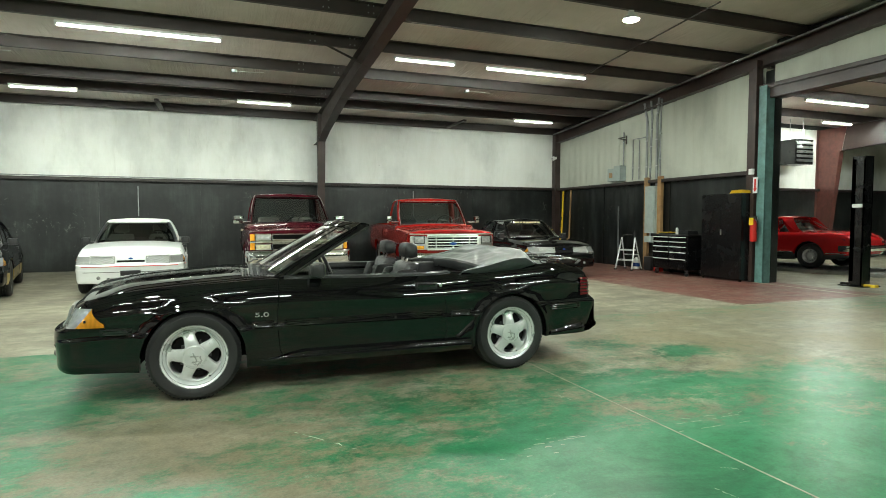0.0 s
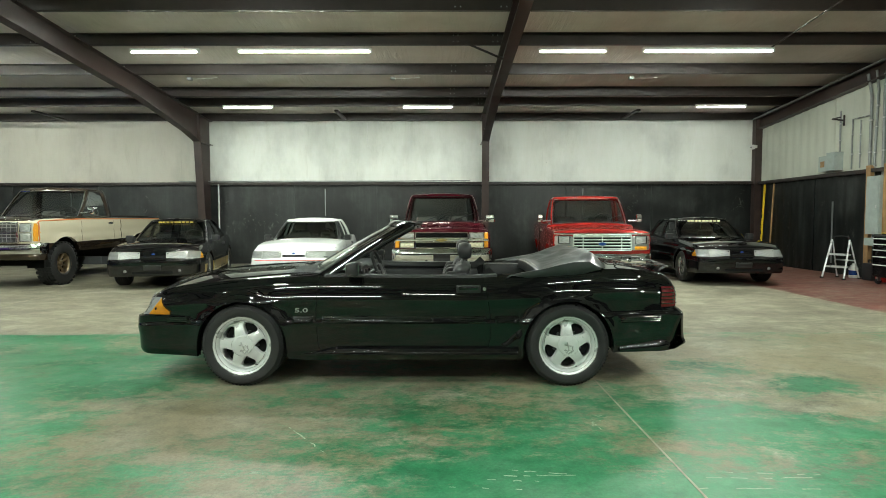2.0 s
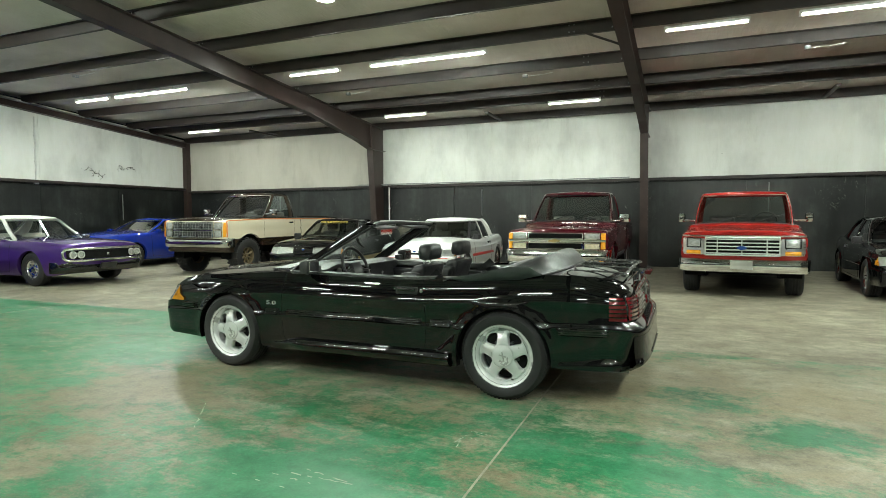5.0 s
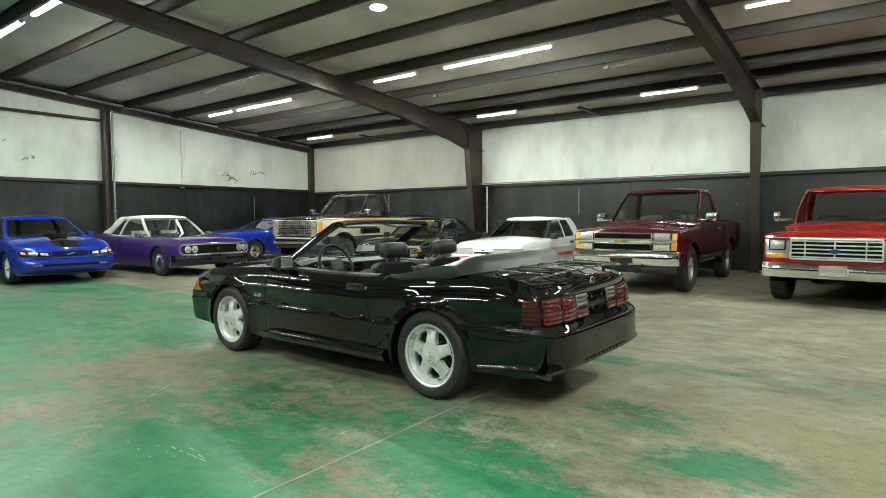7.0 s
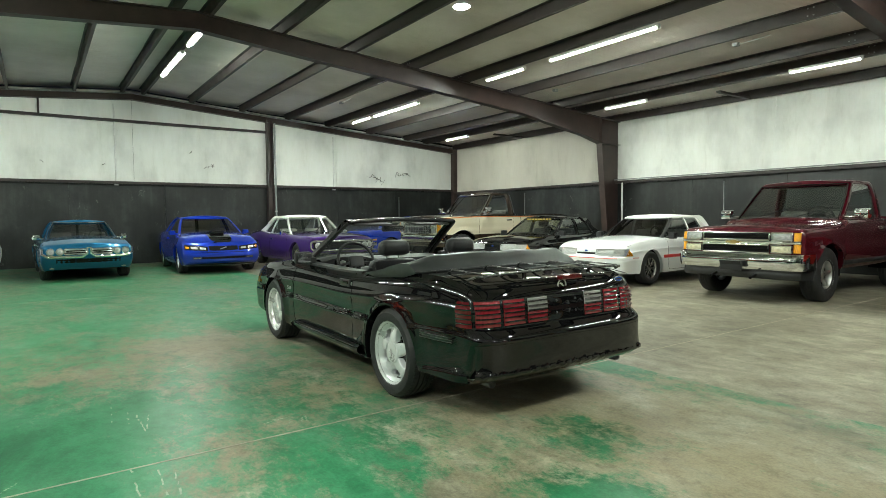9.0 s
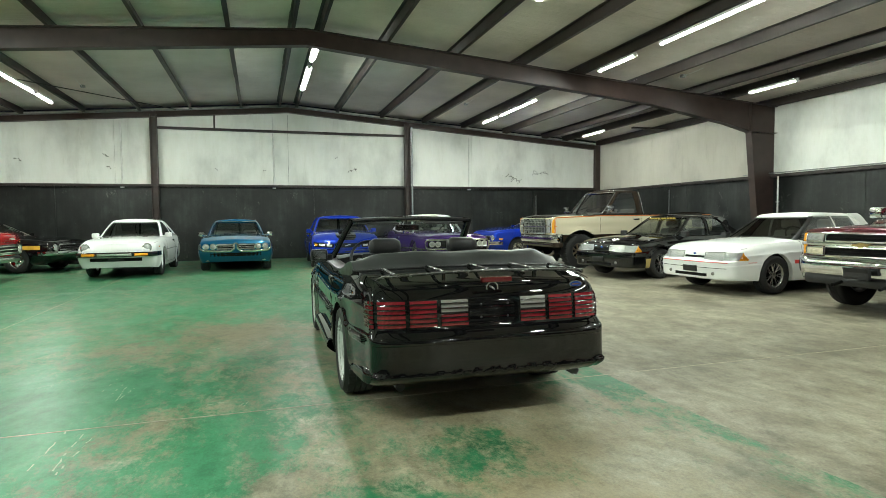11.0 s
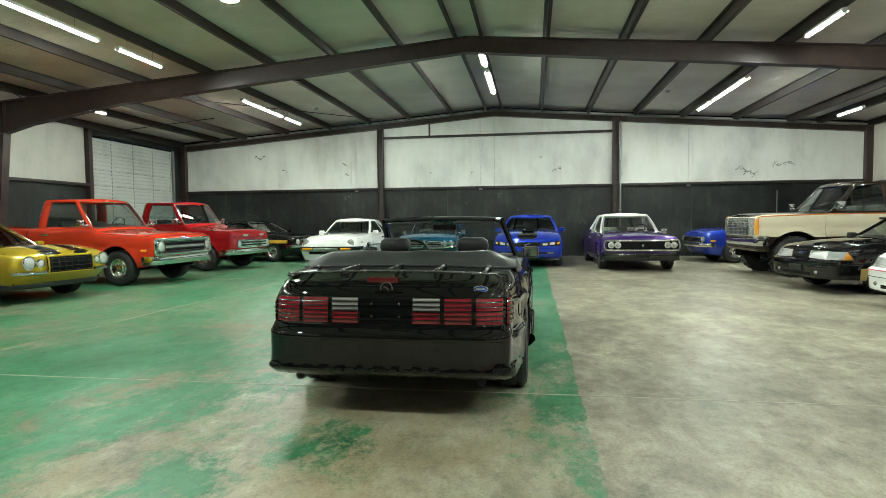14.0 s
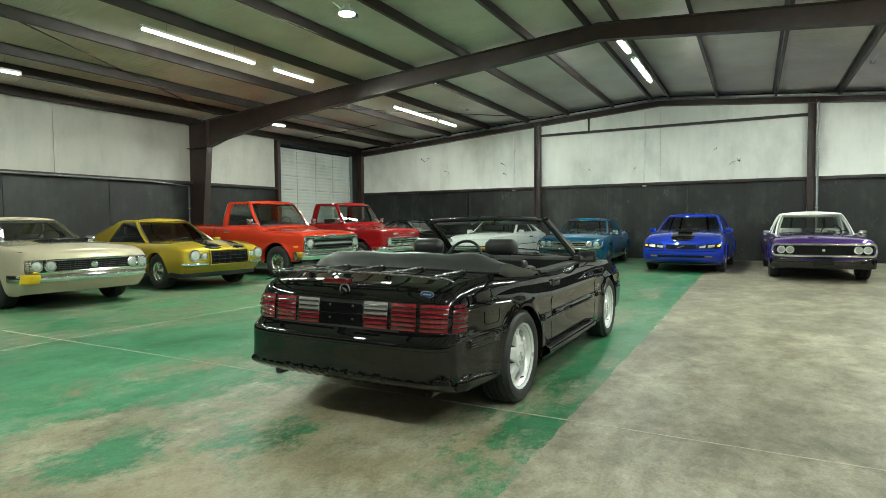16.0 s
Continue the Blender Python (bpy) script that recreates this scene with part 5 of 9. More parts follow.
def door_set(car, body, lines, x_handle, z_handle, handle_mat, signs=(1, -1), seam=None, w=0.0035):
    """Panel gaps given as lists of (x, z), and a handle, on each flank."""
    for s in signs:
        for ln in lines:
            part("panel_gap", strip_on(body, ln, w, -0.001, s), seam or M["seam"], car)
        if x_handle is not None:
            p = body.side(x_handle, z_handle, 0.0, s)
            bm = bmesh.new()
            box(bm, p.x - 0.09, p.x + 0.09, p.y - 0.03 * 1, p.y + 0.03 if s > 0 else p.y + 0.0, z_handle - 0.022, z_handle + 0.022, 0, 0.008) if s > 0 else box(bm, p.x - 0.09, p.x + 0.09, p.y - 0.03, p.y + 0.03, z_handle - 0.022, z_handle + 0.022, 0, 0.008)
            part("door_handle", bm, handle_mat, car, "", 50)


def car_base(name, label, m, body, paint_mat, mats=None, mat_of=None, cut=None, group="", category="car", rows=None):
    car = thing(name, label, category, m, group)
    bm = body.mesh(mat_of or (lambda x, y, z, top: 0), cut, rows)
    part("body", bm, mats or paint_mat, car, "", 28)
    for xa, r in zip(body.axles, body.arch):
        for s in (1, -1):
            part("wheel_housing", body.liner(xa, r, s), M["underbody"], car)
    part("underside", body.pan(), M["underbody"], car)
    return car


def wheels_on(car, body, R, rim, w, style, mat, track, lugs=0, hero=False, turn=0.0):
    for xa in body.axles:
        for s in (1, -1):
            add_wheel(car, xa, s * track, R, rim, w, style, mat, lugs, False, hero, turn if xa == 0 else 0)

# ---- parked vehicles ----
FOX_ROWS = [0, 0.03, 0.07, 0.11, 0.18, 0.26, 0.34, 0.40, 0.42, 0.44, 0.46, 0.475, 0.49, 0.505, 0.52, 0.545, 0.60, 0.66, 0.70, 0.73, 0.755, 0.80, 0.86, 0.91, 0.95, 0.98, 1.0]


def fox_body(nose=0.955, tail=-3.525):
    """A late-eighties three-box pony car."""
    return Body(2.553, nose, tail,
                half=[(-3.6, 0.745), (-3.35, 0.79), (-3.0, 0.84), (-2.2, 0.868), (-1.0, 0.862), (-0.3, 0.862), (0.3, 0.852), (0.6, 0.832), (0.95, 0.80)],
                top=[(-3.6, 0.838), (-3.45, 0.872), (-3.2, 0.902), (-2.95, 0.916), (-2.6, 0.900), (-2.2, 0.874), (-1.7, 0.852), (-0.6, 0.862), (-0.3, 0.85), (0.2, 0.818), (0.5, 0.792), (0.75, 0.760), (0.93, 0.728)],
                bot=[(-3.6, 0.31), (-3.0, 0.27), (-2.2, 0.21), (-0.4, 0.21), (0.4, 0.235), (0.95, 0.25)],
                sec=[(0, 0.965), (0.1, 0.985), (0.40, 0.997), (0.45, 1.0), (0.49, 0.991), (0.66, 0.990), (0.72, 0.999), (0.755, 0.986), (0.9, 0.958), (1, 0.905)],
                nose_off=[(0, -0.03), (0.05, -0.01), (0.28, -0.01), (0.40, 0.0), (0.585, 0.0), (0.63, -0.030), (0.66, -0.075), (0.94, -0.130), (1, -0.165)],
                tail_off=[(0, -0.060), (0.05, -0.046), (0.12, -0.036), (0.20, -0.026), (0.28, -0.010), (0.35, 0.006), (0.40, 0.014), (0.44, 0.011), (0.47, 0.003), (0.49, -0.008), (0.51, -0.022), (0.53, -0.038), (0.55, -0.052), (0.6, -0.058), (0.80, -0.066), (0.88, -0.076), (0.93, -0.091), (0.97, -0.112), (1, -0.140)],
                rc=(0.27, 0.20), arch=(0.355, 0.355), axle=0.315, flare=0.020, n=(3.4, 4.6), crown=lambda x: lerp(0.022, 0.048, smooth01((x + 2.9) / 1.6)))


FOX_DOOR = [[(-0.60, 0.86), (-0.58, 0.55), (-0.60, 0.32), (-0.64, 0.26)], [(-1.90, 0.852), (-1.94, 0.6), (-1.95, 0.40), (-1.91, 0.26)], [(-0.64, 0.26), (-1.91, 0.26)]]


def fox_face(car, b):
    for s in (1, -1):
        square_lamp(car, b, s * 0.235, s * 0.60, lambda y: 0.566 + 0.10 * max(0.0, 0.42 - y), lambda y: 0.698 - 0.06 * max(0.0, 0.42 - y), M["clearlamp"], 0.012, M["badge_silver"])
        # clear corner lens and amber wedge that wrap on to the flank
        def wrap_point(i, z):
            q = i / 20
            if q <= 0.5:
                return b.end(s * lerp(0.606, 0.797, q * 2), z, 0.012)
            k = (q - 0.5) * 2
            p0, p1 = b.end(s * 0.797, z, 0.012), b.side(0.57, z, 0.010, s)
            return Vector((lerp(p0.x, 0.57, k), s * lerp(abs(p0.y), abs(p1.y), k ** 0.6), z))
        for nm, i0, i1, mat in (("corner_lamp", 0, 12, M["clearlamp"]), ("side_marker", 12, 20, M["amber"])):
            bm = bmesh.new()
            rows = []
            for i in range(i0, i1 + 1):
                hi = 0.698 if i < 12 else lerp(0.698, 0.588, (i - 12) / 8)
                rows.append([wrap_point(i, lerp(0.566, hi, q)) for q in (0, 0.33, 0.66, 1)])
            grid_mesh(bm, rows)
            bmesh.ops.solidify(bm, geom=bm.faces[:], thickness=0.012)
            part(nm, bm, mat, car, "amber corner lens" if i0 else "")
        round_lamp(car, b.end(s * 0.47, 0.345, 0.002), 0.030, M["cleargrey"], None, "fog_light")
    part("nose_slot", end_panel(b, -0.21, 0.21, 0.59, 0.625, 0.003, True, 0.0, 12, 3), M["underbody"], car)
    part("air_intake", end_panel(b, -0.35, 0.35, 0.29, 0.34, 0.002, True, 0.0), M["underbody"], car)
    part("bumper_groove", end_panel(b, -0.70, 0.70, 0.432, 0.440, 0.0015, True, 0.0, 24, 1), M["seam"], car)
    bm = bmesh.new()
    lathe(bm, [(0.016, 0.0), (0.016, 0.006), (0, 0.007)], 20, "x")
    for v in bm.verts:
        v.co.y *= 2.0
    part("badge", bm, M["blue_oval"], car, "plain blue oval badge", None, b.end(0, 0.655, 0.005))


def fox_closed(name, label, m, paint_mat, roof_mat, wheel, banner=None, low_mat=None, glass_mat=None, convertible=False, interior=None, line=None):
    b = fox_body()
    mats = [paint_mat, M["interior"], low_mat or paint_mat]
    cab = lambda x, y, z, top: 1 if top and -2.75 < x < -0.55 and y < 0.66 else (2 if low_mat and z < 0.44 and x < 0.45 and not top else 0)
    car = car_base(name, label, m, b, paint_mat, mats, cab, None, "parked pony cars", "car", FOX_ROWS)
    if convertible:
        greenhouse(b, car, -0.42, -1.10, -2.25, -2.72, 1.31, 0.72, 0.55, roof_mat, [(-1.68, -1.62, 0.02), (-2.42, -2.25, 0.32)], glass_mat or M["glass"], 0.12, 0.05, frame_mat=M["blackplastic"], crown=0.03)
    else:
        greenhouse(b, car, -0.42, -1.12, -2.2, -2.95, 1.30, 0.73, 0.56, roof_mat, [(-1.68, -1.70, 0.10), (-2.52, -2.28, 0.22)], glass_mat or M["glass"], 0.12, 0.06)
    fox_face(car, b)
    door_set(car, b, FOX_DOOR, -1.77, 0.76, M["blackplastic"])
    for s in (1, -1):
        part("side_moulding", band_on(b, -2.15, -0.42, 0.49, 0.55, 0.002, s, 0.012), line or paint_mat, car)
        part("hood_gap", strip_on(b, [(-0.45, 0.855), (0.2, 0.80), (0.66, 0.745)], 0.003, -0.012, s), M["seam"], car)
        if line:
            part("pinstripe", strip_on(b, [(-3.2, 0.53), (-2.95, 0.53)], 0.006, 0.004, s), line, car)
            part("pinstripe", strip_on(b, [(0.40, 0.53), (0.56, 0.53)], 0.006, 0.004, s), line, car)
    if line:
        bm = bmesh.new()
        tube(bm, [b.end(y, 0.53, 0.004) for y in np.linspace(-0.72, 0.72, 30)], 0.007, 6)
        part("pinstripe", bm, line, car)
    part("plate_holder", end_panel(b, -0.15, 0.15, 0.36, 0.46, 0.02, True, 0.004), M["blackplastic"], car)
    cabin(car, b, -1.55, 0.36, 0.88, -0.62, interior or M["leather"], True, not convertible)
    mirror(car, b, -0.72, 0.86, M["blackplastic"], 0.17, 0.11, 0.07)
    if banner:
        # letters on the sun strip, kept as plain bars
        sb = new("sun_strip_lettering")
        sb.parent = car
        for k in range(9):
            y0 = -0.36 + 0.08 * k
            bm = boxed(-1.045, -1.03, y0, y0 + (0.055 if k % 4 else 0.065), 1.225, 1.262)
            part("bar", bm, banner, sb)
    wheels_on(car, b, 0.315, 0.205, 0.22, wheel[0], wheel[1], 0.755)
    return car


def place(x, y, heading):
    return pose(x, y, 0, 0, 0, heading)


BLACK = paint("black_car_paint", (0.003, 0.003, 0.0035))
WHITE = paint("white_car_paint", (0.72, 0.73, 0.72))
M["whitetop"] = plain("white_vinyl_top", (0.72, 0.72, 0.69), 0.6, 0, 0.06, 4, 0, 0.15, 120)
M["goldpaint"] = plain("gold_lower_paint", (0.35, 0.25, 0.09), 0.3, 0.3, 0.1, 4, 0.6)
M["red_stripe"] = plain("red_pinstripe", (0.55, 0.03, 0.02), 0.4)
M["lettering"] = plain("yellow_lettering", (0.40, 0.30, 0.05), 0.5)
M["pale_lettering"] = plain("pale_gold_lettering", (0.72, 0.66, 0.42), 0.5)
M["white_leather"] = plain("white_leather", (0.55, 0.53, 0.48), 0.5, 0, 0.15, 9)

fox_closed("convertible_car", "white pony convertible with raised white top and red pinstripe", place(-1.49, 11.82, -87), WHITE, M["whitetop"], ("fork", M["smoked"]), None, None, M["glass_dark"], True, M["white_leather"], M["red_stripe"])
fox_closed("coupe_car", "black pony coupe with gold wheels and yellow sun strip", place(-4.22, 11.66, -78), BLACK, BLACK, ("fork", M["gold"]), M["lettering"], M["goldpaint"])
fox_closed("coupe_car", "black pony coupe with silver-gold wheels and a pale lettered sun strip", place(7.19, 11.89, -93.6), BLACK, BLACK, ("fork", M["gold"]), M["pale_lettering"])


# ---- pickup trucks ----
def truck(name, label, m, wb, nose, tail, W, lift, hood, belt, roof, sill, paint_mat, two=None, wheel=None, xw=(-0.62, -1.15), cab_end=-2.05, sec=None, nose_off=None, bed_top=None, roof_mat=None, wr=0.66, R=0.37, rim=0.2, tw=0.25, lugs=0, arch=0.45, trim=None, rear_x=None, n=(5.5, 6.0), rc=(0.16, 0.10), glass_mat=None, crown=0.05, group="pickup trucks", inter=None):
    b = Body(wb, nose, tail,
             half=[(tail, W * 0.985), (-1.5, W), (-0.6, W), (0.4, W * 0.985), (nose, W * 0.965)],
             top=[(tail, (bed_top or belt)), (cab_end - 0.06, bed_top or belt), (cab_end + 0.02, belt), (xw[0] - 0.05, belt), (xw[0] + 0.1, lerp(belt, hood, 0.6)), (0.3, hood), (nose - 0.1, hood - 0.02), (nose, hood - 0.05)],
             bot=[(tail, sill + 0.08), (-wb - 0.5, sill + 0.06), (-1.5, sill), (-0.6, sill), (0.6, sill + 0.02), (nose, sill + 0.1)],
             sec=sec or [(0, 0.93), (0.15, 0.97), (0.45, 1.0), (0.6, 0.985), (0.68, 1.0), (0.9, 0.985), (0.97, 0.96), (1, 0.92)],
             nose_off=nose_off or [(0, -0.06), (0.3, 0), (0.9, -0.01), (1, -0.05)],
             tail_off=[(0, -0.03), (0.1, 0), (0.95, 0), (1, -0.02)],
             rc=rc, arch=(arch, arch), axle=R, flare=0.02, n=n, crown=crown)
    bed = lambda x, y: x < cab_end - 0.12 and x > tail + 0.08 and y < W * 0.86
    mats = [paint_mat, M["interior"], two or paint_mat]
    mat_of = lambda x, y, z, top: 1 if top and cab_end < x < xw[0] and y < W * 0.85 else (2 if two and not top and sill + 0.0 < z < belt - 0.03 and z > lift else 0)
    car = car_base(name, label, m, b, paint_mat, mats, mat_of, bed, group, "pickup truck")
    # load bed
    bm = bmesh.new()
    bt = (bed_top or belt)
    x0, x1, w = tail + 0.09, cab_end - 0.13, W * 0.85
    for q in ((x0, x1, -w, w, bt - 0.5, bt - 0.47), (x0, x1, w - 0.02, w, bt - 0.5, bt), (x0, x1, -w, -w + 0.02, bt - 0.5, bt), (x0, x0 + 0.02, -w, w, bt - 0.5, bt), (x1 - 0.02, x1, -w, w, bt - 0.5, bt)):
        box(bm, *q)
    part("load_bed", bm, paint_mat, car)
    for s in (1, -1):
        part("bed_gap", strip_on(b, [(cab_end - 0.06, sill + 0.05), (cab_end - 0.06, belt - 0.01)], 0.012, -0.004, s), M["seam"], car)
    rx = rear_x or (cab_end + 0.12, cab_end + 0.02)
    greenhouse(b, car, xw[0], xw[1], rx[0], rx[1], roof, W * 0.87, wr + 0.055, roof_mat or paint_mat, [(cab_end + 0.2, cab_end + 0.3, 0.13)], glass_mat or M["glass_dark"], 0.10, 0.03, trim=trim, a_w=0.055, crown=0.035, head=0.925, edge=0.95)
    xd = (xw[0] + 0.06, cab_end + 0.24)
    door_set(car, b, [[(xd[0], belt - 0.02), (xd[0], sill + 0.25), (xd[0] - 0.1, sill + 0.06)], [(xd[1], belt - 0.02), (xd[1], sill + 0.06)], [(xd[0] - 0.1, sill + 0.06), (xd[1], sill + 0.06)]], xd[1] + 0.17, belt - 0.13, M["chrome"])
    for s in (1, -1):
        part("hood_gap", strip_on(b, [(xw[0] + 0.15, b.ztop(xw[0] + 0.15) - 0.03), (nose - 0.14, hood - 0.05)], 0.004, -0.004, s), M["seam"], car)
    cabin(car, b, xw[1] - 0.45, 0.38, belt + 0.02, xw[0] - 0.08, inter or M["interior"], False, False)
    wheels_on(car, b, R, rim, tw, wheel[0], wheel[1], W - tw / 2 - 0.035, lugs)
    # axle beam so that the wheels hang together
    for xa in b.axles:
        bm = bmesh.new()
        tube(bm, [(xa, -W + 0.25, R), (xa, W - 0.25, R)], 0.05, 8)
        box(bm, xa - 0.15, xa + 0.15, -0.35, 0.35, R, sill + 0.08)
        part("axle", bm, M["underbody"], car)
    # wipers
    for y in (0.25, -0.35):
        bm = bmesh.new()
        p0, p1 = Vector((xw[0] + 0.02, y, belt + 0.06)), Vector((lerp(xw[0], xw[1], 0.3), y + 0.42, lerp(belt, roof, 0.32)))
        tube(bm, [p0, (p0 + p1) / 2 + Vector((0.02, 0, 0)), p1], 0.008, 5)
        part("wiper", bm, M["blackplastic"], car)
    return car, b


RED1 = paint("orange_red_truck_paint", (0.24, 0.011, 0.009))
RED2 = paint("bright_red_truck_paint", (0.46, 0.032, 0.012))
RED3 = paint("deep_red_truck_paint", (0.24, 0.006, 0.008))
MAROON = paint("maroon_truck_paint", (0.055, 0.004, 0.009), 0.1)
BROWN = paint("dark_brown_truck_paint", (0.030, 0.020, 0.014), 0.2)
CREAM = paint("cream_truck_paint", (0.66, 0.59, 0.44))
M["orange_stripe"] = plain("orange_stripe", (0.62, 0.17, 0.03), 0.4)

# red eighties pickup
t, b = truck("pickup_truck", "red eighties pickup truck with a white grille and chrome bumper", place(4.50, 11.76, -95), 2.97, 0.78, -4.25, 0.95, 0, 1.08, 1.18, 1.79, 0.42, RED1, None, ("rally", M["metal"]), glass_mat=M["glass"], trim=M["chrome"], wr=0.68, group="pickup trucks by the north wall")
M["white_grille"] = plain("silver_grey_grille", (0.55, 0.56, 0.54), 0.35, 0.3)
grille(t, b, -0.54, 0.54, 0.70, 0.985, 0.014, 5, 3, M["white_grille"], M["white_grille"], None, 0.012)
for s in (1, -1):
    part("lamp_panel", end_panel(b, s * 0.54, s * 0.90, 0.69, 0.995, 0.012, True), M["metal"], t)
    square_lamp(t, b, s * 0.61, s * 0.82, 0.825, 0.975, M["clearlamp"], 0.03, M["gloss_black"])
    square_lamp(t, b, s * 0.61, s * 0.83, 0.71, 0.775, M["amber"], 0.03, None, "turn_signal")
    mirror(t, b, -0.72, 1.24, M["chrome"], 0.13, 0.15, 0.17, True, None, (s,))
part("grille_surround", bar_across(b, -0.90, 0.90, 1.010, 0.035, 0.02), M["chrome"], t)
part("bumper", bumper(b, 0.42, 0.635, 0.97, 0.06, 0.2), M["chrome"], t, "", 40)
part("number_plate", end_panel(b, -0.16, 0.16, 0.48, 0.62, 0.19, True, 0.004), M["white_grille"], t)
bm = bmesh.new()
lathe(bm, [(0.032, 0), (0.032, 0.012), (0, 0.016)], 24, "x")
for v in bm.verts:
    v.co.y *= 2.2
part("badge", bm, M["blue_oval"], t, "plain blue oval badge", None, b.end(0, 0.82, 0.03))
for s in (1, -1):
    part("chrome_strip", strip_on(b, [(-4.1, 0.80), (-2.1, 0.80), (0.6, 0.80)], 0.012, 0.004, s), M["chrome"], t)

# maroon nineties pickup
t, b = truck("pickup_truck", "maroon nineties pickup truck with a black and chrome grille", place(1.38, 11.94, -90.3), 2.98, 0.88, -4.15, 0.965, 0, 1.11, 1.21, 1.86, 0.47, MAROON, None, ("five", M["metal"]), xw=(-0.55, -1.25), cab_end=-2.35, wr=0.66, R=0.405, rim=0.22, arch=0.47, trim=M["gloss_black"], inter=M["tan_interior"], glass_mat=M["glass"], n=(4.5, 6.0), rc=(0.22, 0.1), group="pickup trucks by the north wall")
grille(t, b, -0.50, 0.50, 0.935, 1.035, 0.012, 3, 0, M["underbody"], M["chrome"], None, 0.005)
grille(t, b, -0.50, 0.50, 0.745, 0.865, 0.012, 3, 0, M["underbody"], M["chrome"], None, 0.005)
part("grille_bar", bar_across(b, -0.90, 0.90, 0.90, 0.055, 0.03), M["chrome"], t)
bm = bmesh.new()
plate(bm, [(0, -0.10, 0.015), (0, -0.04, 0.015), (0, -0.03, 0.03), (0, 0.04, 0.03), (0, 0.05, 0.015), (0, 0.11, 0.015), (0, 0.09, -0.015), (0, 0.04, -0.015), (0, 0.03, -0.03), (0, -0.04, -0.03), (0, -0.05, -0.015), (0, -0.12, -0.015)], 0.012)
part("badge", bm, M["goldpaint"], t, "plain gold badge", None, b.end(0, 0.90, 0.07))
for s in (1, -1):
    square_lamp(t, b, s * 0.53, s * 0.80, 0.930, 1.040, M["clearlamp"], 0.025, M["chrome"])
    square_lamp(t, b, s * 0.53, s * 0.80, 0.755, 0.855, M["yellowlens"], 0.025, M["chrome"])
    square_lamp(t, b, s * 0.815, s * 0.895, 0.755, 1.040, M["amber"], 0.02, None, "turn_signal")
    mirror(t, b, -0.80, 1.24, M["chrome"], 0.23, 0.15, 0.17, True, None, (s,))
    part("sill_trim", band_on(b, -2.3, -0.5, 0.52, 0.60, 0.002, s, 0.015), M["blackplastic"], t)
part("bumper", bumper(b, 0.50, 0.735, 0.985, 0.07, 0.28), M["chrome"], t, "", 40)
part("bumper_valance", bumper(b, 0.36, 0.50, 0.94, 0.03, 0.25), M["blackplastic"], t, "", 40)
part("number_plate", end_panel(b, -0.16, 0.16, 0.48, 0.62, 0.20, True, 0.004), M["blackplastic"], t)
for s in (1, -1):
    bm = bmesh.new()
    tube(bm, [b.end(s * 0.3, 0.42, 0.02), b.end(s * 0.3, 0.38, 0.2)], 0.02, 6)
    part("tow_hook", bm, M["underbody"], t)

# cream and brown lifted pickup
t, b = truck("pickup_truck", "lifted cream and dark brown pickup truck with mud tyres", place(-7.18, 11.62, -88.7), 2.98, 0.80, -4.2, 0.985, 0.86, 1.33, 1.36, 1.99, 0.66, BROWN, CREAM, ("truck8", M["bronze"]), glass_mat=M["glass"], R=0.43, rim=0.225, tw=0.31, lugs=26, arch=0.54, wr=0.68, trim=M["chrome"], roof_mat=BROWN, inter=M["tan_interior"], group="pickup trucks by the north wall")
grille(t, b, -0.60, 0.60, 0.88, 1.255, 0.014, 6, 15, M["metal"], M["chrome"], M["darkrim"], 0.006)
part("grille_bar", bar_across(b, -0.60, 0.60, 1.065, 0.035, 0.03), M["chrome"], t)
for s in (1, -1):
    for z0, z1 in ((0.90, 1.06), (1.08, 1.24)):
        square_lamp(t, b, s * 0.64, s * 0.84, z0, z1, M["headlamp"], 0.02, M["chrome"])
    square_lamp(t, b, s * 0.86, s * 0.945, 0.90, 1.24, M["amber"], 0.012, None, "side_marker")
    mirror(t, b, -0.78, 1.43, M["chrome"], 0.20, 0.15, 0.17, True, None, (s,))
    part("orange_stripe", strip_on(b, [(-4.1, 1.325), (-2.1, 1.325), (-0.6, 1.325), (0.68, 1.285), (0.74, 1.26), (0.74, 0.9)], 0.014, 0.003, s), M["orange_stripe"], t)
    part("lower_stripe", strip_on(b, [(-3.5, 0.86), (-3.4, 0.86)], 0.01, 0.003, s), M["orange_stripe"], t)
part("bumper", bumper(b, 0.66, 0.87, 1.0, 0.03, 0.13), M["chrome"], t, "", 40)
part("bumper_valance", bumper(b, 0.54, 0.66, 0.95, -0.02, 0.1), BROWN, t, "", 40)

# red sixties pickup
t, b = truck("pickup_truck", "deep red sixties pickup truck with chrome bumper and twin hood vents", place(-8.13, -2.26, 86), 2.92, 0.90, -3.9, 0.98, 0, 1.06, 1.22, 1.83, 0.36, RED3, None, ("rally", M["chrome"]), R=0.35, rim=0.2, trim=M["chrome"], wr=0.70, xw=(-0.55, -0.95), glass_mat=M["glass"], group="pickup trucks by the south wall", n=(4.0, 6.0), rc=(0.25, 0.1))
grille(t, b, -0.74, 0.74, 0.60, 0.80, 0.012, 3, 0, M["chrome"], M["chrome"], None, 0.016)
part("hood_lip", bar_across(b, -0.85, 0.85, 0.88, 0.05, 0.02), RED3, t)
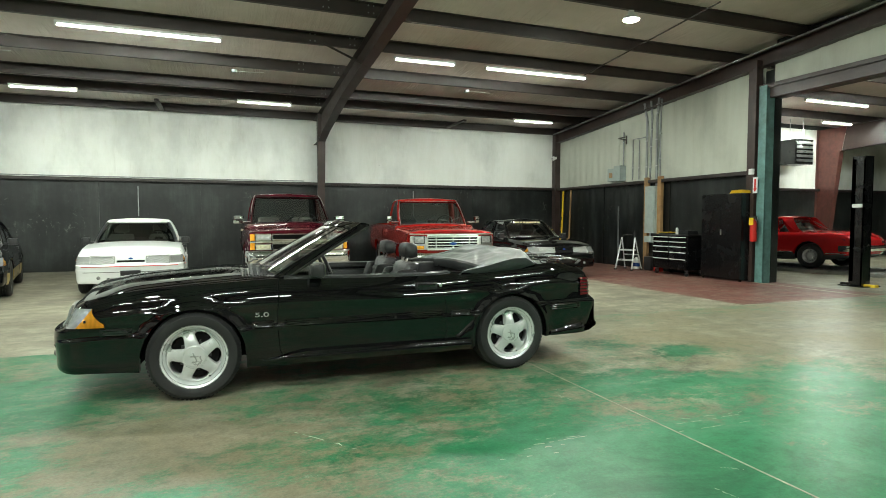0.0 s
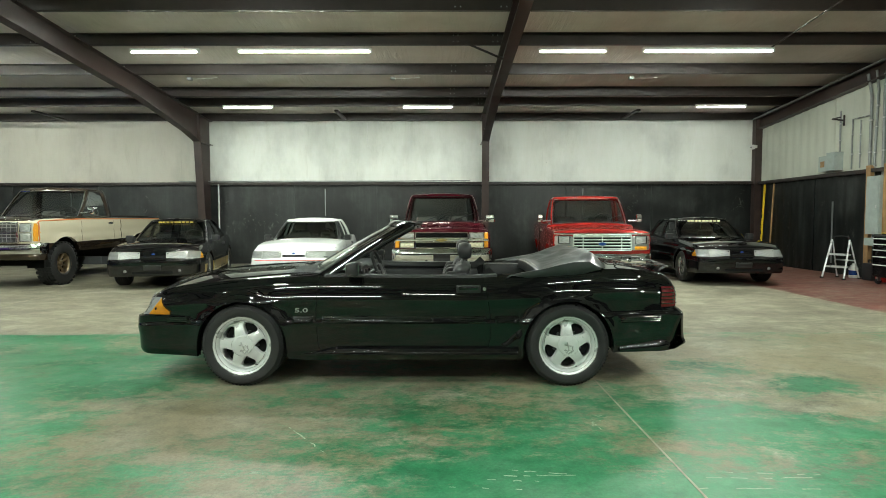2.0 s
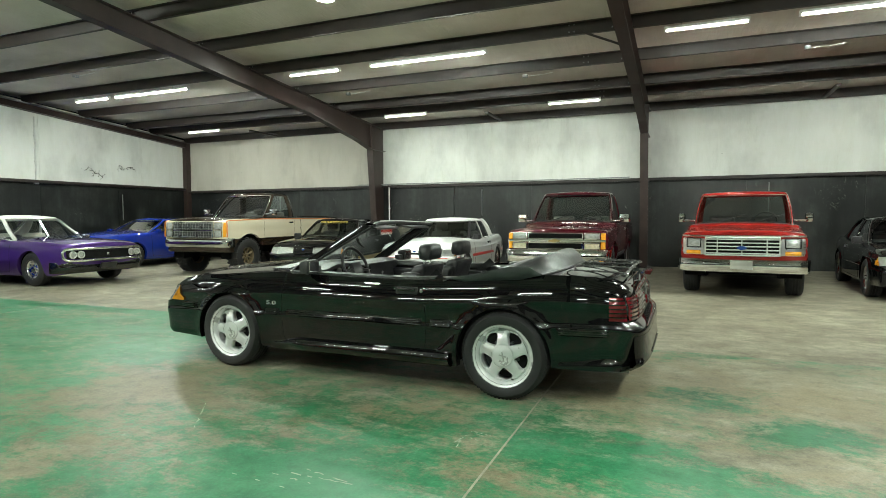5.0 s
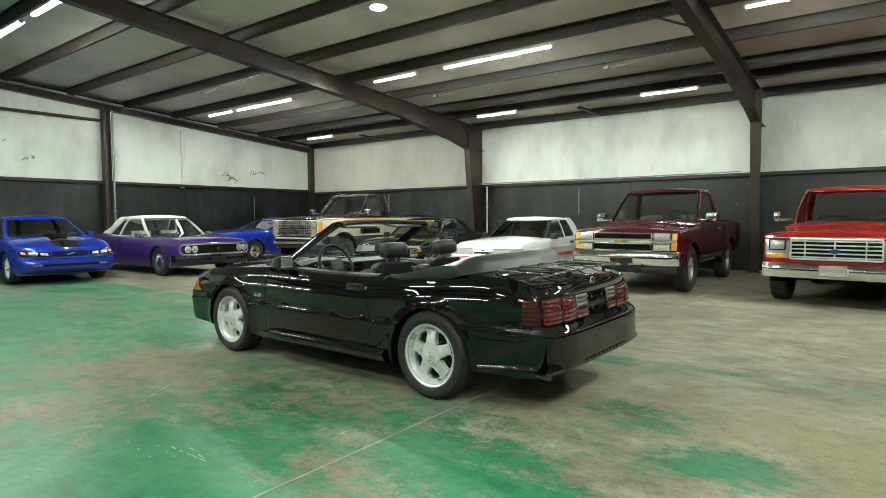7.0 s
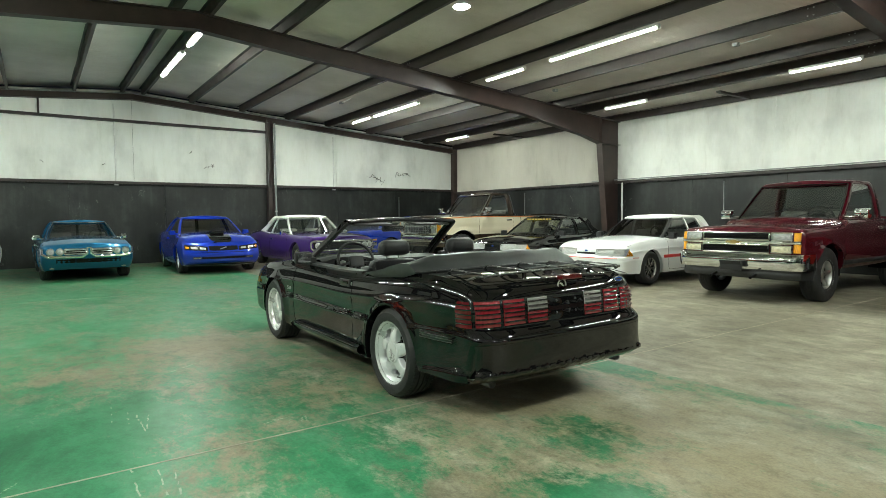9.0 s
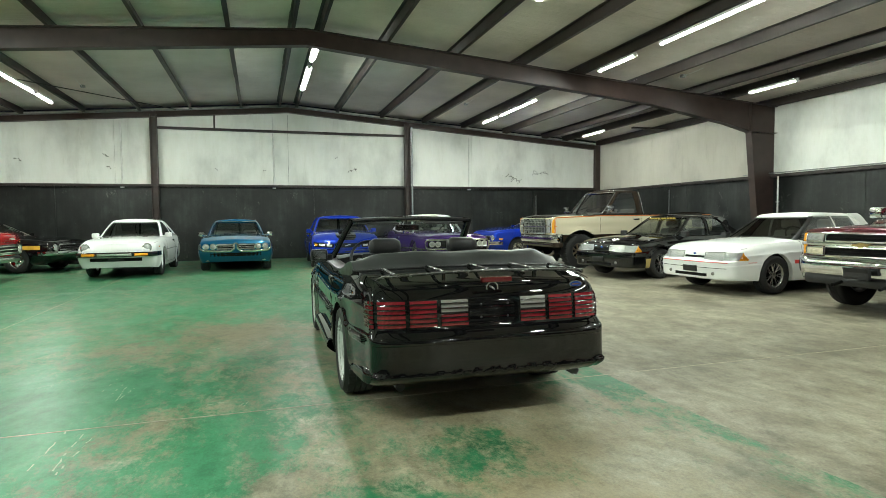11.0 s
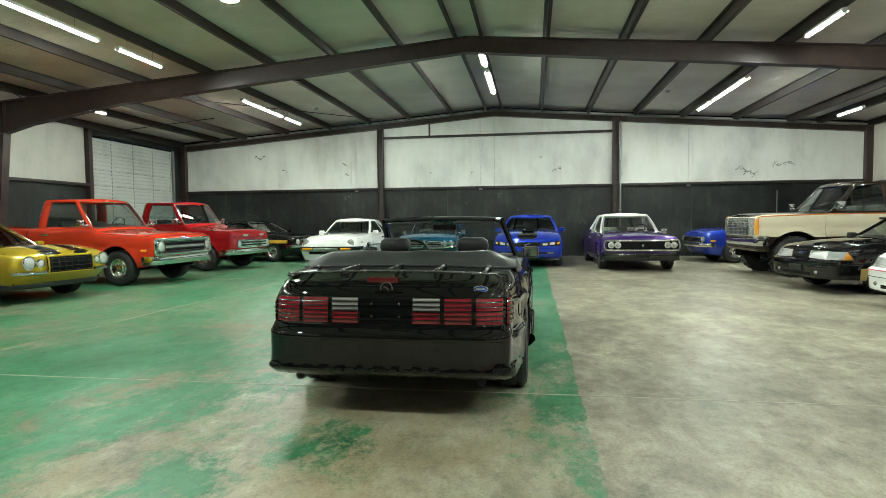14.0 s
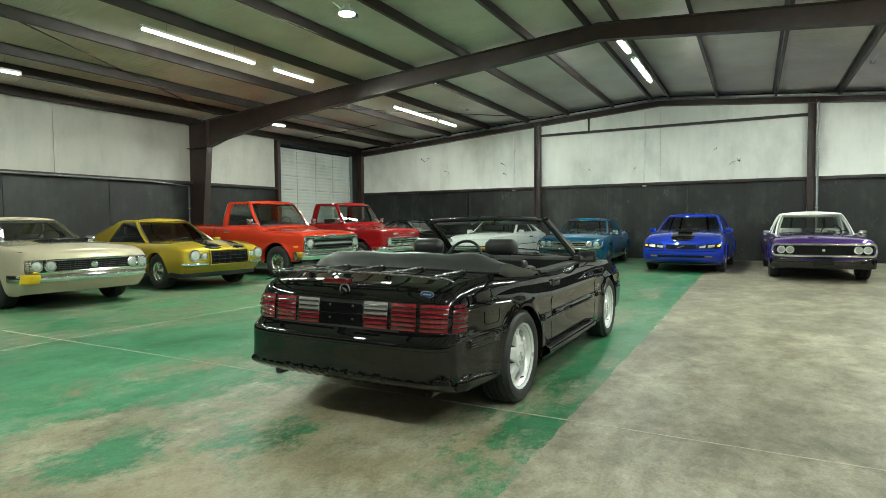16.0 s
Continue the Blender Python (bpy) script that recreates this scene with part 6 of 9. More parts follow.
for s in (1, -1):
    round_lamp(t, b.end(s * 0.70, 0.70, 0.03), 0.085, M["headlamp"], M["chrome"])
    square_lamp(t, b, s * 0.30, s * 0.5, 0.91, 0.945, M["headlamp"], 0.02, M["chrome"], "hood_vent")
    mirror(t, b, -0.72, 1.27, M["chrome"], 0.14, 0.12, 0.14, True, None, (s,))
part("bumper", bumper(b, 0.42, 0.57, 1.0, 0.05, 0.25, dip=0.06), M["chrome"], t, "", 40)

# orange-red pickup
t, b = truck("pickup_truck", "bright orange-red pickup truck with wide chrome grille and bumper", place(-4.69, -2.09, 88), 2.92, 0.88, -3.95, 0.99, 0, 1.05, 1.18, 1.79, 0.36, RED2, None, ("rally", M["chrome"]), R=0.36, rim=0.2, trim=M["chrome"], wr=0.69, xw=(-0.55, -1.0), glass_mat=M["glass"], group="pickup trucks by the south wall")
grille(t, b, -0.66, 0.66, 0.66, 0.90, 0.012, 4, 0, M["blackplastic"], M["chrome"], None, 0.012)
part("grille_bar", bar_across(b, -0.66, 0.66, 0.78, 0.06, 0.03), M["metal"], t)
for s in (1, -1):
    part("lamp_panel", end_panel(b, s * 0.68, s * 0.92, 0.66, 0.91, 0.014, True), M["chrome"], t)
    round_lamp(t, b.end(s * 0.79, 0.79, 0.03), 0.09, M["headlamp"], M["chrome"])
    mirror(t, b, -0.72, 1.22, M["chrome"], 0.14, 0.14, 0.16, True, None, (s,))
    part("chrome_strip", strip_on(b, [(-3.8, 0.62), (-2.1, 0.62), (-0.6, 0.62)], 0.01, 0.004, s), M["blackplastic"], t)
    for x in (0.62,):
        p = b.side(x, 0.72, 0.0, s)
        part("side_marker", boxed(p.x - 0.06, p.x + 0.06, p.y - 0.01, p.y + 0.01, 0.70, 0.74, 0.003), M["amber"], t)
part("bumper", bumper(b, 0.42, 0.60, 1.0, 0.05, 0.2), M["chrome"], t, "", 40)
part("grille_surround", loop_on(b, -0.92, 0.92, 0.635, 0.935, 0.022, 0.030, 0.04, 8), M["chrome"], t, "wide chrome grille surround", 60)
part("hood_badge", end_panel(b, -0.07, 0.07, 0.955, 0.985, 0.012, True, 0.002, 6, 2), M["blue_oval"], t, "plain blue badge")


# ---- muscle cars and coupes ----
def coupe(name, label, m, wb, nose, tail, W, top, roofz, gh, paint_mat, roof_mat=None, wheel=None, R=0.33, rim=0.19, tw=0.22, sill=0.2, sec=None, nose_off=None, arch=0.37, stripe=None, stripe_mat=None, low=None, low_z=0.0, trim=None, half=None, rc=(0.3, 0.3), n=(3.5, 3.5), glass_mat=None, mir=None, group="parked coupes", inter=None, crown=0.05, pill=None, handle=None, bow=0.12):
    b = Body(wb, nose, tail,
             half=half or [(tail, W * 0.9), (tail + 0.6, W * 0.97), (-wb, W), (-0.8, W * 0.985), (0.2, W * 0.985), (nose, W * 0.93)],
             top=top, bot=[(tail, sill + 0.12), (-wb - 0.5, sill + 0.05), (-1.6, sill), (-0.5, sill), (0.6, sill + 0.02), (nose, sill + 0.06)],
             sec=sec or [(0, 0.92), (0.12, 0.96), (0.45, 1.0), (0.7, 0.99), (0.88, 0.96), (0.96, 0.92), (1, 0.86)],
             nose_off=nose_off or [(0, -0.15), (0.25, -0.05), (0.5, 0), (0.85, -0.01), (1, -0.06)],
             tail_off=[(0, -0.12), (0.25, -0.02), (0.6, 0), (0.9, -0.03), (1, -0.08)],
             rc=rc, arch=(arch, arch), axle=R, flare=0.014, n=n, crown=crown)
    x0, x1, x2, x3, wbt, wr = gh
    mats = [paint_mat, M["interior"], low or paint_mat, stripe_mat or paint_mat]

    def mat_of(x, y, z, tp):
        if tp and x3 + 0.1 < x < x0 - 0.1 and y < wbt - 0.08:
            return 1
        if tp and stripe and stripe(x, y):
            return 3
        return 2 if low and z < low_z else 0
    car = car_base(name, label, m, b, paint_mat, mats, mat_of, None, group)
    greenhouse(b, car, x0, x1, x2, x3, roofz, wbt, wr, roof_mat or paint_mat, pill or [(lerp(x0, x3, 0.60), lerp(x1, x2, 0.62), 0.03), (lerp(x0, x3, 0.84), lerp(x1, x2, 0.92), 0.25)], glass_mat or M["glass"], bow, 0.10, trim=trim)
    d0, d1 = x0 - 0.08, x0 - 1.28
    zt = lambda x: b.ztop(x) - 0.02
    door_set(car, b, [[(d0, zt(d0)), (d0 + 0.02, sill + 0.25), (d0 - 0.05, sill + 0.08)], [(d1, zt(d1)), (d1 - 0.03, sill + 0.08)], [(d0 - 0.05, sill + 0.08), (d1 - 0.03, sill + 0.08)]], d1 + 0.17, b.ztop(d1) - 0.14, handle or M["chrome"])
    for s in (1, -1):
        part("hood_gap", strip_on(b, [(x0 + 0.02, zt(x0) - 0.02), (nose - rc[0], b.ztop(nose - rc[0]) - 0.03)], 0.0035, -0.006, s), M["seam"], car)
    cabin(car, b, x1 - 0.42, 0.37, b.ztop(x0) + 0.0, x0 - 0.12, inter or M["leather"], inter is None)
    if mir:
        mirror(car, b, x0 - 0.3, b.ztop(x0 - 0.3) - 0.01, mir[0], 0.17, 0.1, 0.09, False, None, mir[1])
    wheels_on(car, b, R, rim, tw, wheel[0], wheel[1], W - tw / 2 - 0.045)
    for y in (0.2, -0.3):
        bm = bmesh.new()
        p0, p1 = Vector((x0 + 0.0, y, b.ztop(x0) + 0.055)), Vector((lerp(x0, x1, 0.16) - 0.03, y + 0.4, lerp(b.ztop(x0), roofz, 0.20)))
        tube(bm, [p0, p1], 0.007, 5)
        part("wiper", bm, M["blackplastic"], car)
    return car, b


PURPLE = paint("plum_purple_paint", (0.060, 0.024, 0.155), 0.35)
BLUE1 = paint("vivid_blue_paint", (0.008, 0.030, 0.31), 0.3)
TEAL = paint("teal_blue_paint", (0.010, 0.105, 0.215), 0.55)
BLUE2 = paint("royal_blue_paint", (0.008, 0.030, 0.30), 0.3)
YELLOW = paint("mustard_yellow_paint", (0.36, 0.255, 0.018), 0.35)
SAND = paint("sand_beige_paint", (0.42, 0.37, 0.27), 0.2)
REDC = paint("red_coupe_paint", (0.42, 0.010, 0.012))
M["flat_black"] = paint("black_stripe_paint", (0.006, 0.006, 0.006))

# purple muscle car with white vinyl roof
c, b = coupe("muscle_car", "plum purple muscle car, white vinyl roof, chrome loop bumper", place(-8.4, 8.77, 1.3), 2.92, 0.98, -4.2, 0.945,
             [(-4.2, 0.80), (-3.9, 0.90), (-3.0, 0.96), (-2.2, 0.90), (-0.7, 0.90), (0.3, 0.875), (0.75, 0.84), (0.98, 0.81)], 1.385, (-0.55, -1.2, -2.35, -3.25, 0.76, 0.60), PURPLE, M["whitetop"], ("rally", M["chrome"]), 0.34, 0.19, trim=M["chrome"], mir=(M["chrome"], (1, -1)), inter=M["white_leather"], glass_mat=M["glass_clear"], stripe=lambda x, y: -0.35 < x < 0.25 and y < 0.34, stripe_mat=M["flat_black"], n=(3.6, 3.5), rc=(0.26, 0.3))
grille(c, b, -0.82, 0.82, 0.545, 0.715, 0.0, 0, 0, M["blackplastic"], None, None, 0.006)
for s in (1, -1):
    for y in (0.57, 0.72):
        round_lamp(c, b.end(s * y, 0.635, 0.018), 0.054, M["headlamp"], M["metal"])
    part("lamp_plate", end_panel(b, s * 0.48, s * 0.82, 0.555, 0.71, 0.006, True, 0.0), M["underbody"], c)
part("loop_bumper", loop_on(b, -0.87, 0.87, 0.515, 0.745, 0.020, 0.026, 0.09, 10), M["chrome"], c, "chrome loop bumper round the grille", 60)
part("grille_divider", bar_across(b, -0.025, 0.025, 0.63, 0.05, 0.02, True, 0.03, 4), M["chrome"], c)
part("front_valance", bumper(b, 0.27, 0.49, 0.92, 0.015, 0.30), M["gloss_black"], c, "", 40)
part("number_plate", end_panel(b, -0.17, 0.17, 0.34, 0.45, 0.10, True, 0.004), M["blackplastic"], c)

# vivid blue coupe with black hood stripe
c, b = coupe("coupe_car", "vivid blue pony coupe with a black hood stripe and scoop", place(-9.28, 6.10, -2), 2.57, 0.95, -3.65, 0.94,
             [(-3.65, 0.88), (-3.4, 0.97), (-2.7, 0.99), (-0.6, 0.95), (0.0, 0.92), (0.5, 0.84), (0.80, 0.765), (0.95, 0.72)], 1.385, (-0.30, -1.10, -2.1, -2.95, 0.80, 0.60), BLUE1, None, ("five", M["alu"]), 0.33, 0.22, mir=(BLUE1, (1, -1)), stripe=lambda x, y: -0.28 < x < 0.80 and y < 0.20, stripe_mat=M["flat_black"], nose_off=[(0, -0.08), (0.12, -0.01), (0.25, 0.0), (0.45, 0.0), (0.52, -0.02), (0.70, -0.05), (1, -0.13)], n=(3.0, 3.0), rc=(0.40, 0.3), glass_mat=M["glass_dark"], handle=BLUE1)
part("nose_grille", end_panel(b, -0.33, 0.33, lambda y: 0.565 + 0.12 * max(0.0, y - 0.22), 0.675, 0.004, True, 0.0, 16), M["underbody"], c)
bm = bmesh.new()
tube(bm, [b.end(y, 0.625 + 0.018 * math.sin(y * 20), 0.014) for y in np.linspace(-0.075, 0.075, 9)], 0.011, 6)
part("badge", bm, M["metal"], c, "plain silver badge")
part("air_intake", end_panel(b, -0.50, 0.50, 0.375, 0.425, 0.004, True, 0.0), M["underbody"], c)
part("bumper_crease", end_panel(b, -0.72, 0.72, 0.520, 0.530, 0.003, True, 0.0, 24, 1), M["seam"], c)
for s in (1, -1):
    part("lamp_housing", end_panel(b, s * 0.36, s * 0.85, lambda y: 0.567 + 0.06 * (y - 0.36), lambda y: 0.662 + 0.10 * (y - 0.36), 0.006, True, 0.002, 14, 4), M["gloss_black"], c)
    square_lamp(c, b, s * 0.385, s * 0.545, lambda y: 0.580 + 0.06 * (y - 0.36), lambda y: 0.652 + 0.10 * (y - 0.36), M["clearlamp"], 0.012)
    square_lamp(c, b, s * 0.565, s * 0.735, lambda y: 0.580 + 0.06 * (y - 0.36), lambda y: 0.655 + 0.10 * (y - 0.36), M["clearlamp"], 0.012)
    square_lamp(c, b, s * 0.755, s * 0.835, lambda y: 0.582 + 0.06 * (y - 0.36), lambda y: 0.650 + 0.10 * (y - 0.36), M["amber"], 0.010, None, "turn_signal")
    square_lamp(c, b, s * 0.52, s * 0.68, 0.385, 0.42, M["cleargrey"], 0.008, M["blackplastic"], "fog_light")
bm = bmesh.new()
box(bm, -0.26, 0.22, -0.16, 0.16, -0.02, 0.055, 0, 0.02)
for v in bm.verts:
    if v.co.x < -0.1:
        v.co.z *= 0.6
part("hood_scoop", bm, M["flat_black"], c, "", 50, (0.02, 0, b.top(0.02, 0).z))
part("front_splitter", bumper(b, 0.20, 0.235, 0.82, -0.10, 0.2, dip=0.12), M["metal"], c, "", 40)

# teal blue coupe
c, b = coupe("muscle_car", "teal blue sixties coupe with split chrome grille", place(-9.55, 3.3, 1.5), 2.745, 0.88, -3.95, 0.915,
             [(-3.95, 0.78), (-3.6, 0.90), (-2.9, 0.93), (-2.0, 0.87), (-0.6, 0.89), (0.3, 0.86), (0.7, 0.80), (0.88, 0.77)], 1.30, (-0.45, -1.05, -2.1, -2.95, 0.73, 0.56), TEAL, None, ("rally", M["chrome"]), 0.325, 0.185, trim=M["chrome"], mir=(M["chrome"], (1, -1)), n=(3.4, 3.4), inter=M["tan_interior"])
for s in (1, -1):
    grille(c, b, s * 0.06, s * 0.44, 0.58, 0.70, 0.0, 3, 0, M["metal"], M["chrome"], None, 0.008)
    for y in (0.53, 0.70):
        round_lamp(c, b.end(s * y, 0.645, 0.02), 0.058, M["headlamp"], M["chrome"])
part("nose_bar", bar_across(b, -0.05, 0.05, 0.64, 0.2, 0.05, True, 0.05, 4), TEAL, c)
bm = bmesh.new()
P = [b.end(y, z, 0.04) for y, z in ((-0.84, 0.70), (-0.84, 0.60), (-0.75, 0.545), (-0.4, 0.53), (-0.12, 0.53), (-0.04, 0.60), (-0.03, 0.72), (0.03, 0.72), (0.04, 0.60), (0.12, 0.53), (0.4, 0.53), (0.75, 0.545), (0.84, 0.60), (0.84, 0.70))]
tube(bm, P, 0.03, 8)
part("bumper", bm, M["chrome"], c, "chrome bumper that divides the grille", 60)
part("lower_grille", end_panel(b, -0.6, 0.6, 0.40, 0.49, 0.0, True, 0.0), M["underbody"], c)
part("valance", bumper(b, 0.27, 0.36, 0.80, -0.06, 0.2), M["metal"], c, "", 40)

# white sports coupe
c, b = coupe("sports_car", "white hatchback sports coupe with black bumpers and round lamps", place(-8.82, 0.84, -0.5), 2.32, 1.02, -3.35, 0.845,
             [(-3.35, 0.84), (-3.1, 0.90), (-2.4, 0.94), (-0.5, 0.91), (0.2, 0.88), (0.7, 0.83), (1.0, 0.77)], 1.325, (-0.45, -1.10, -1.95, -3.05, 0.71, 0.54), WHITE, None, ("multi", M["alu"]), 0.32, 0.19, 0.2, mir=(M["whiteplastic"], (1, -1)), nose_off=[(0, -0.12), (0.3, -0.04), (0.5, 0), (0.75, -0.02), (1, -0.12)], inter=M["tan_interior"], handle=M["blackplastic"], n=(3.4, 3.2), rc=(0.32, 0.3), crown=0.035, glass_mat=M["glass_dark"])
part("bumper", bumper(b, 0.505, 0.605, 0.85, 0.04, 0.40, dip=0.06), M["gloss_black"], c, "black rubber-faced bumper", 40)
part("bumper_chrome", bar_across(b, -0.34, 0.34, 0.555, 0.05, 0.145, True, 0.03), M["metal"], c)
part("air_intake", end_panel(b, -0.52, 0.52, 0.40, 0.48, 0.004, True, 0.0), M["underbody"], c)
part("number_plate", end_panel(b, -0.16, 0.16, 0.40, 0.47, 0.012, True, 0.003), M["blackplastic"], c)
for s in (1, -1):
    p = b.end(s * 0.62, 0.70, 0.0)
    part("lamp_scoop", end_panel(b, s * 0.52, s * 0.73, 0.625, 0.775, 0.004, True, 0.004, 8, 4), M["whiteplastic"], c)
    round_lamp(c, (p.x + 0.006, p.y, p.z), 0.078, M["headlamp"], M["chrome"])
    square_lamp(c, b, s * 0.40, s * 0.66, 0.53, 0.58, M["amber"], 0.142, None, "turn_signal")
    q = b.side(0.52, 0.70, 0.0, s)
    part("side_marker", boxed(q.x - 0.04, q.x + 0.04, q.y - 0.01, q.y + 0.01, 0.685, 0.72, 0.004), M["amber"], c)
    part("side_moulding", strip_on(b, [(-2.0, 0.60), (-0.4, 0.60)], 0.010, 0.004, s), M["blackplastic"], c)
    p = b.top(-0.12, s * 0.42)
    part("hood_vent", boxed(p.x - 0.10, p.x + 0.10, p.y - 0.06, p.y + 0.06, p.z - 0.02, p.z + 0.010, 0.004), M["blackplastic"], c)

# royal blue fastback in the corner
c, b = coupe("muscle_car", "royal blue seventies fastback with chrome bumper and wheels", place(-11.2, 11.75, -86), 2.77, 0.95, -3.95, 0.935,
             [(-3.95, 0.83), (-3.7, 0.94), (-2.8, 0.99), (-0.6, 0.96), (0.4, 0.92), (0.95, 0.84)], 1.33, (-0.50, -1.25, -2.2, -3.6, 0.74, 0.57), BLUE2, None, ("rally", M["chrome"]), 0.33, 0.19, trim=M["chrome"], mir=(BLUE2, (1, -1)))
grille(c, b, -0.7, 0.7, 0.58, 0.72, 0.0, 4, 0, M["blackplastic"], M["chrome"])
for s in (1, -1):
    round_lamp(c, b.end(s * 0.78, 0.66, 0.01), 0.08, M["headlamp"], M["chrome"])
    p = b.side(0.62, 0.62, 0.0, s)
    part("side_marker", boxed(p.x - 0.07, p.x + 0.07, p.y - 0.012, p.y + 0.012, 0.60, 0.65, 0.004), M["amber"], c)
part("bumper", bumper(b, 0.45, 0.55, 0.92, 0.05, 0.25, dip=0.08), M["chrome"], c, "", 40)

# black coupe with gold flank stripe in the far corner
c, b = coupe("muscle_car", "black seventies coupe with a gold stripe on its flank", place(-11.35, -1.75, 74), 2.77, 0.95, -3.95, 0.935,
             [(-3.95, 0.78), (-3.7, 0.88), (-2.8, 0.93), (-0.6, 0.90), (0.4, 0.85), (0.95, 0.78)], 1.29, (-0.50, -1.25, -2.2, -3.6, 0.74, 0.57), BLACK, None, ("rally", M["metal"]), 0.33, 0.19, trim=M["chrome"], mir=(BLACK, (1, -1)))
M["gold_stripe"] = plain("orange_gold_stripe", (0.55, 0.30, 0.03), 0.4)
for s in (1, -1):
    part("flank_stripe", band_on(b, -0.50, 0.62, 0.60, 0.70, 0.003, s, 0.004), M["gold_stripe"], c)
    round_lamp(c, b.end(s * 0.72, 0.64, 0.02), 0.08, M["headlamp"], M["chrome"])
grille(c, b, -0.6, 0.6, 0.58, 0.72, 0.0, 3, 0, M["blackplastic"], M["chrome"])
part("bumper", bumper(b, 0.45, 0.55, 0.92, 0.05, 0.25, dip=0.08), M["chrome"], c, "", 40)

# yellow muscle car with black stripes
c, b = coupe("muscle_car", "mustard yellow muscle car with two black hood stripes", place(-1.86, -2.41, 84.3), 2.743, 1.0, -3.85, 0.94,
             [(-3.85, 0.76), (-3.6, 0.88), (-2.9, 0.92), (-1.8, 0.86), (-0.6, 0.87), (0.3, 0.88), (0.7, 0.83), (1.0, 0.77)], 1.345, (-0.42, -1.20, -2.05, -3.25, 0.76, 0.57), YELLOW, None, ("rally", M["chrome"]), 0.345, 0.20, 0.24, sill=0.27, trim=M["chrome"], mir=(YELLOW, (1,)), stripe=lambda x, y: 0.13 < y < 0.42 and x > -0.55 or 0.13 < y < 0.42 and x < -3.2, stripe_mat=M["flat_black"], n=(3.2, 3.4), rc=(0.34, 0.3), glass_mat=M["glass_dark"], pill=[(-2.15, -1.82, 0.04)])
grille(c, b, -0.42, 0.42, 0.48, 0.75, 0.03, 4, 7, M["blackplastic"], YELLOW, M["seam"], 0.003)
for s in (1, -1):
    round_lamp(c, b.end(s * 0.70, 0.66, 0.02), 0.09, M["headlamp"], M["chrome"])
    round_lamp(c, b.end(s * 0.53, 0.65, 0.01), 0.05, M["headlamp"], M["chrome"], "parking_light")
    bm = bmesh.new()
    tube(bm, [b.end(s * y, 0.50, 0.035) for y in np.linspace(0.46, 0.88, 10)], 0.028, 8)
    part("bumperette", bm, M["chrome"], c, "", 60)
part("front_spoiler", bumper(b, 0.24, 0.37, 0.88, -0.03, 0.30, dip=0.1), M["blackplastic"], c, "", 40)

# sand beige muscle car
c, b = coupe("muscle_car", "sand beige muscle car with hood scoop and wide chrome grille", place(0.85, -2.36, 86.5), 2.97, 1.02, -4.2, 0.975,
             [(-4.2, 0.84), (-3.9, 0.94), (-3.0, 0.99), (-0.6, 0.96), (0.4, 0.93), (0.8, 0.89), (1.02, 0.84)], 1.37, (-0.6, -1.3, -2.3, -3.5, 0.77, 0.60), SAND, None, ("steel", M["metal"]), 0.345, 0.19, 0.23, trim=M["chrome"], mir=(M["chrome"], (1, -1)), n=(4.0, 3.5), rc=(0.24, 0.3), inter=M["tan_interior"])
grille(c, b, -0.88, 0.88, 0.57, 0.745, 0.0, 6, 24, M["blackplastic"], M["chrome"], None, 0.004)
for s in (1, -1):
    for y in (0.60, 0.77):
        round_lamp(c, b.end(s * y, 0.660, 0.018), 0.064, M["headlamp"], M["chrome"])
bm = bmesh.new()
lathe(bm, [(0.05, 0), (0.05, 0.02), (0.03, 0.03), (0, 0.03)], 20, "x")
part("grille_badge", bm, M["chrome"], c, "", 40, b.end(0, 0.655, 0.02))
part("bumper", bumper(b, 0.43, 0.535, 0.97, 0.05, 0.3, dip=0.10), M["chrome"], c, "", 40)
part("valance", bumper(b, 0.27, 0.42, 0.90, -0.06, 0.3, dip=0.10), M["blackplastic"], c, "", 40)
bm = bmesh.new()
box(bm, -0.25, 0.35, -0.3, 0.3, 0.0, 0.075, 0, 0.02)
for v in bm.verts:
    if v.co.x < -0.1:
        v.co.z *= 0.55
part("hood_scoop", bm, M["flat_black"], c, "", 50, (-0.05, 0, 0.965))
part("scoop_mouth", boxed(0.345, 0.355, -0.26, 0.26, 0.98, 1.025), M["underbody"], c, "", None, (-0.05 + 0.004, 0, 0))
part("number_plate", end_panel(b, -0.93, -0.75, 0.42, 0.55, 0.10, True, 0.003), M["yellow"], c)

# red roadster in the next room
c, b = coupe("sports_car", "red two-seat roadster with hardtop in the next room", pose(14.31, 12.79, 0.085, 0, 0, 98), 2.46, 0.85, -3.5, 0.89,
             [(-3.5, 0.78), (-3.2, 0.88), (-2.4, 0.90), (-0.5, 0.88), (0.4, 0.85), (0.85, 0.78)], 1.29, (-0.5, -1.0, -1.75, -2.3, 0.70, 0.56), REDC, None, ("multi", M["alu"]), 0.315, 0.19, 0.2, trim=M["chrome"], mir=(M["chrome"], (1, -1)), low=M["blackplastic"], low_z=0.38, glass_mat=M["glass_clear"])
part("rear_bumper", bumper(b, 0.46, 0.60, 0.88, 0.05, 0.3, False), M["chrome"], c, "", 40)
part("bumper", bumper(b, 0.46, 0.60, 0.88, 0.05, 0.3), M["chrome"], c, "", 40)
for s in (1, -1):
    square_lamp(c, b, s * 0.45, s * 0.82, 0.64, 0.76, M["redlens"], 0.01, None, "tail_light", False)
    part("chrome_strip", strip_on(b, [(-3.3, 0.40), (-2.85, 0.40)], 0.012, 0.004, s), M["chrome"], c)
    part("chrome_strip", strip_on(b, [(-2.05, 0.40), (-0.42, 0.40)], 0.012, 0.004, s), M["chrome"], c)

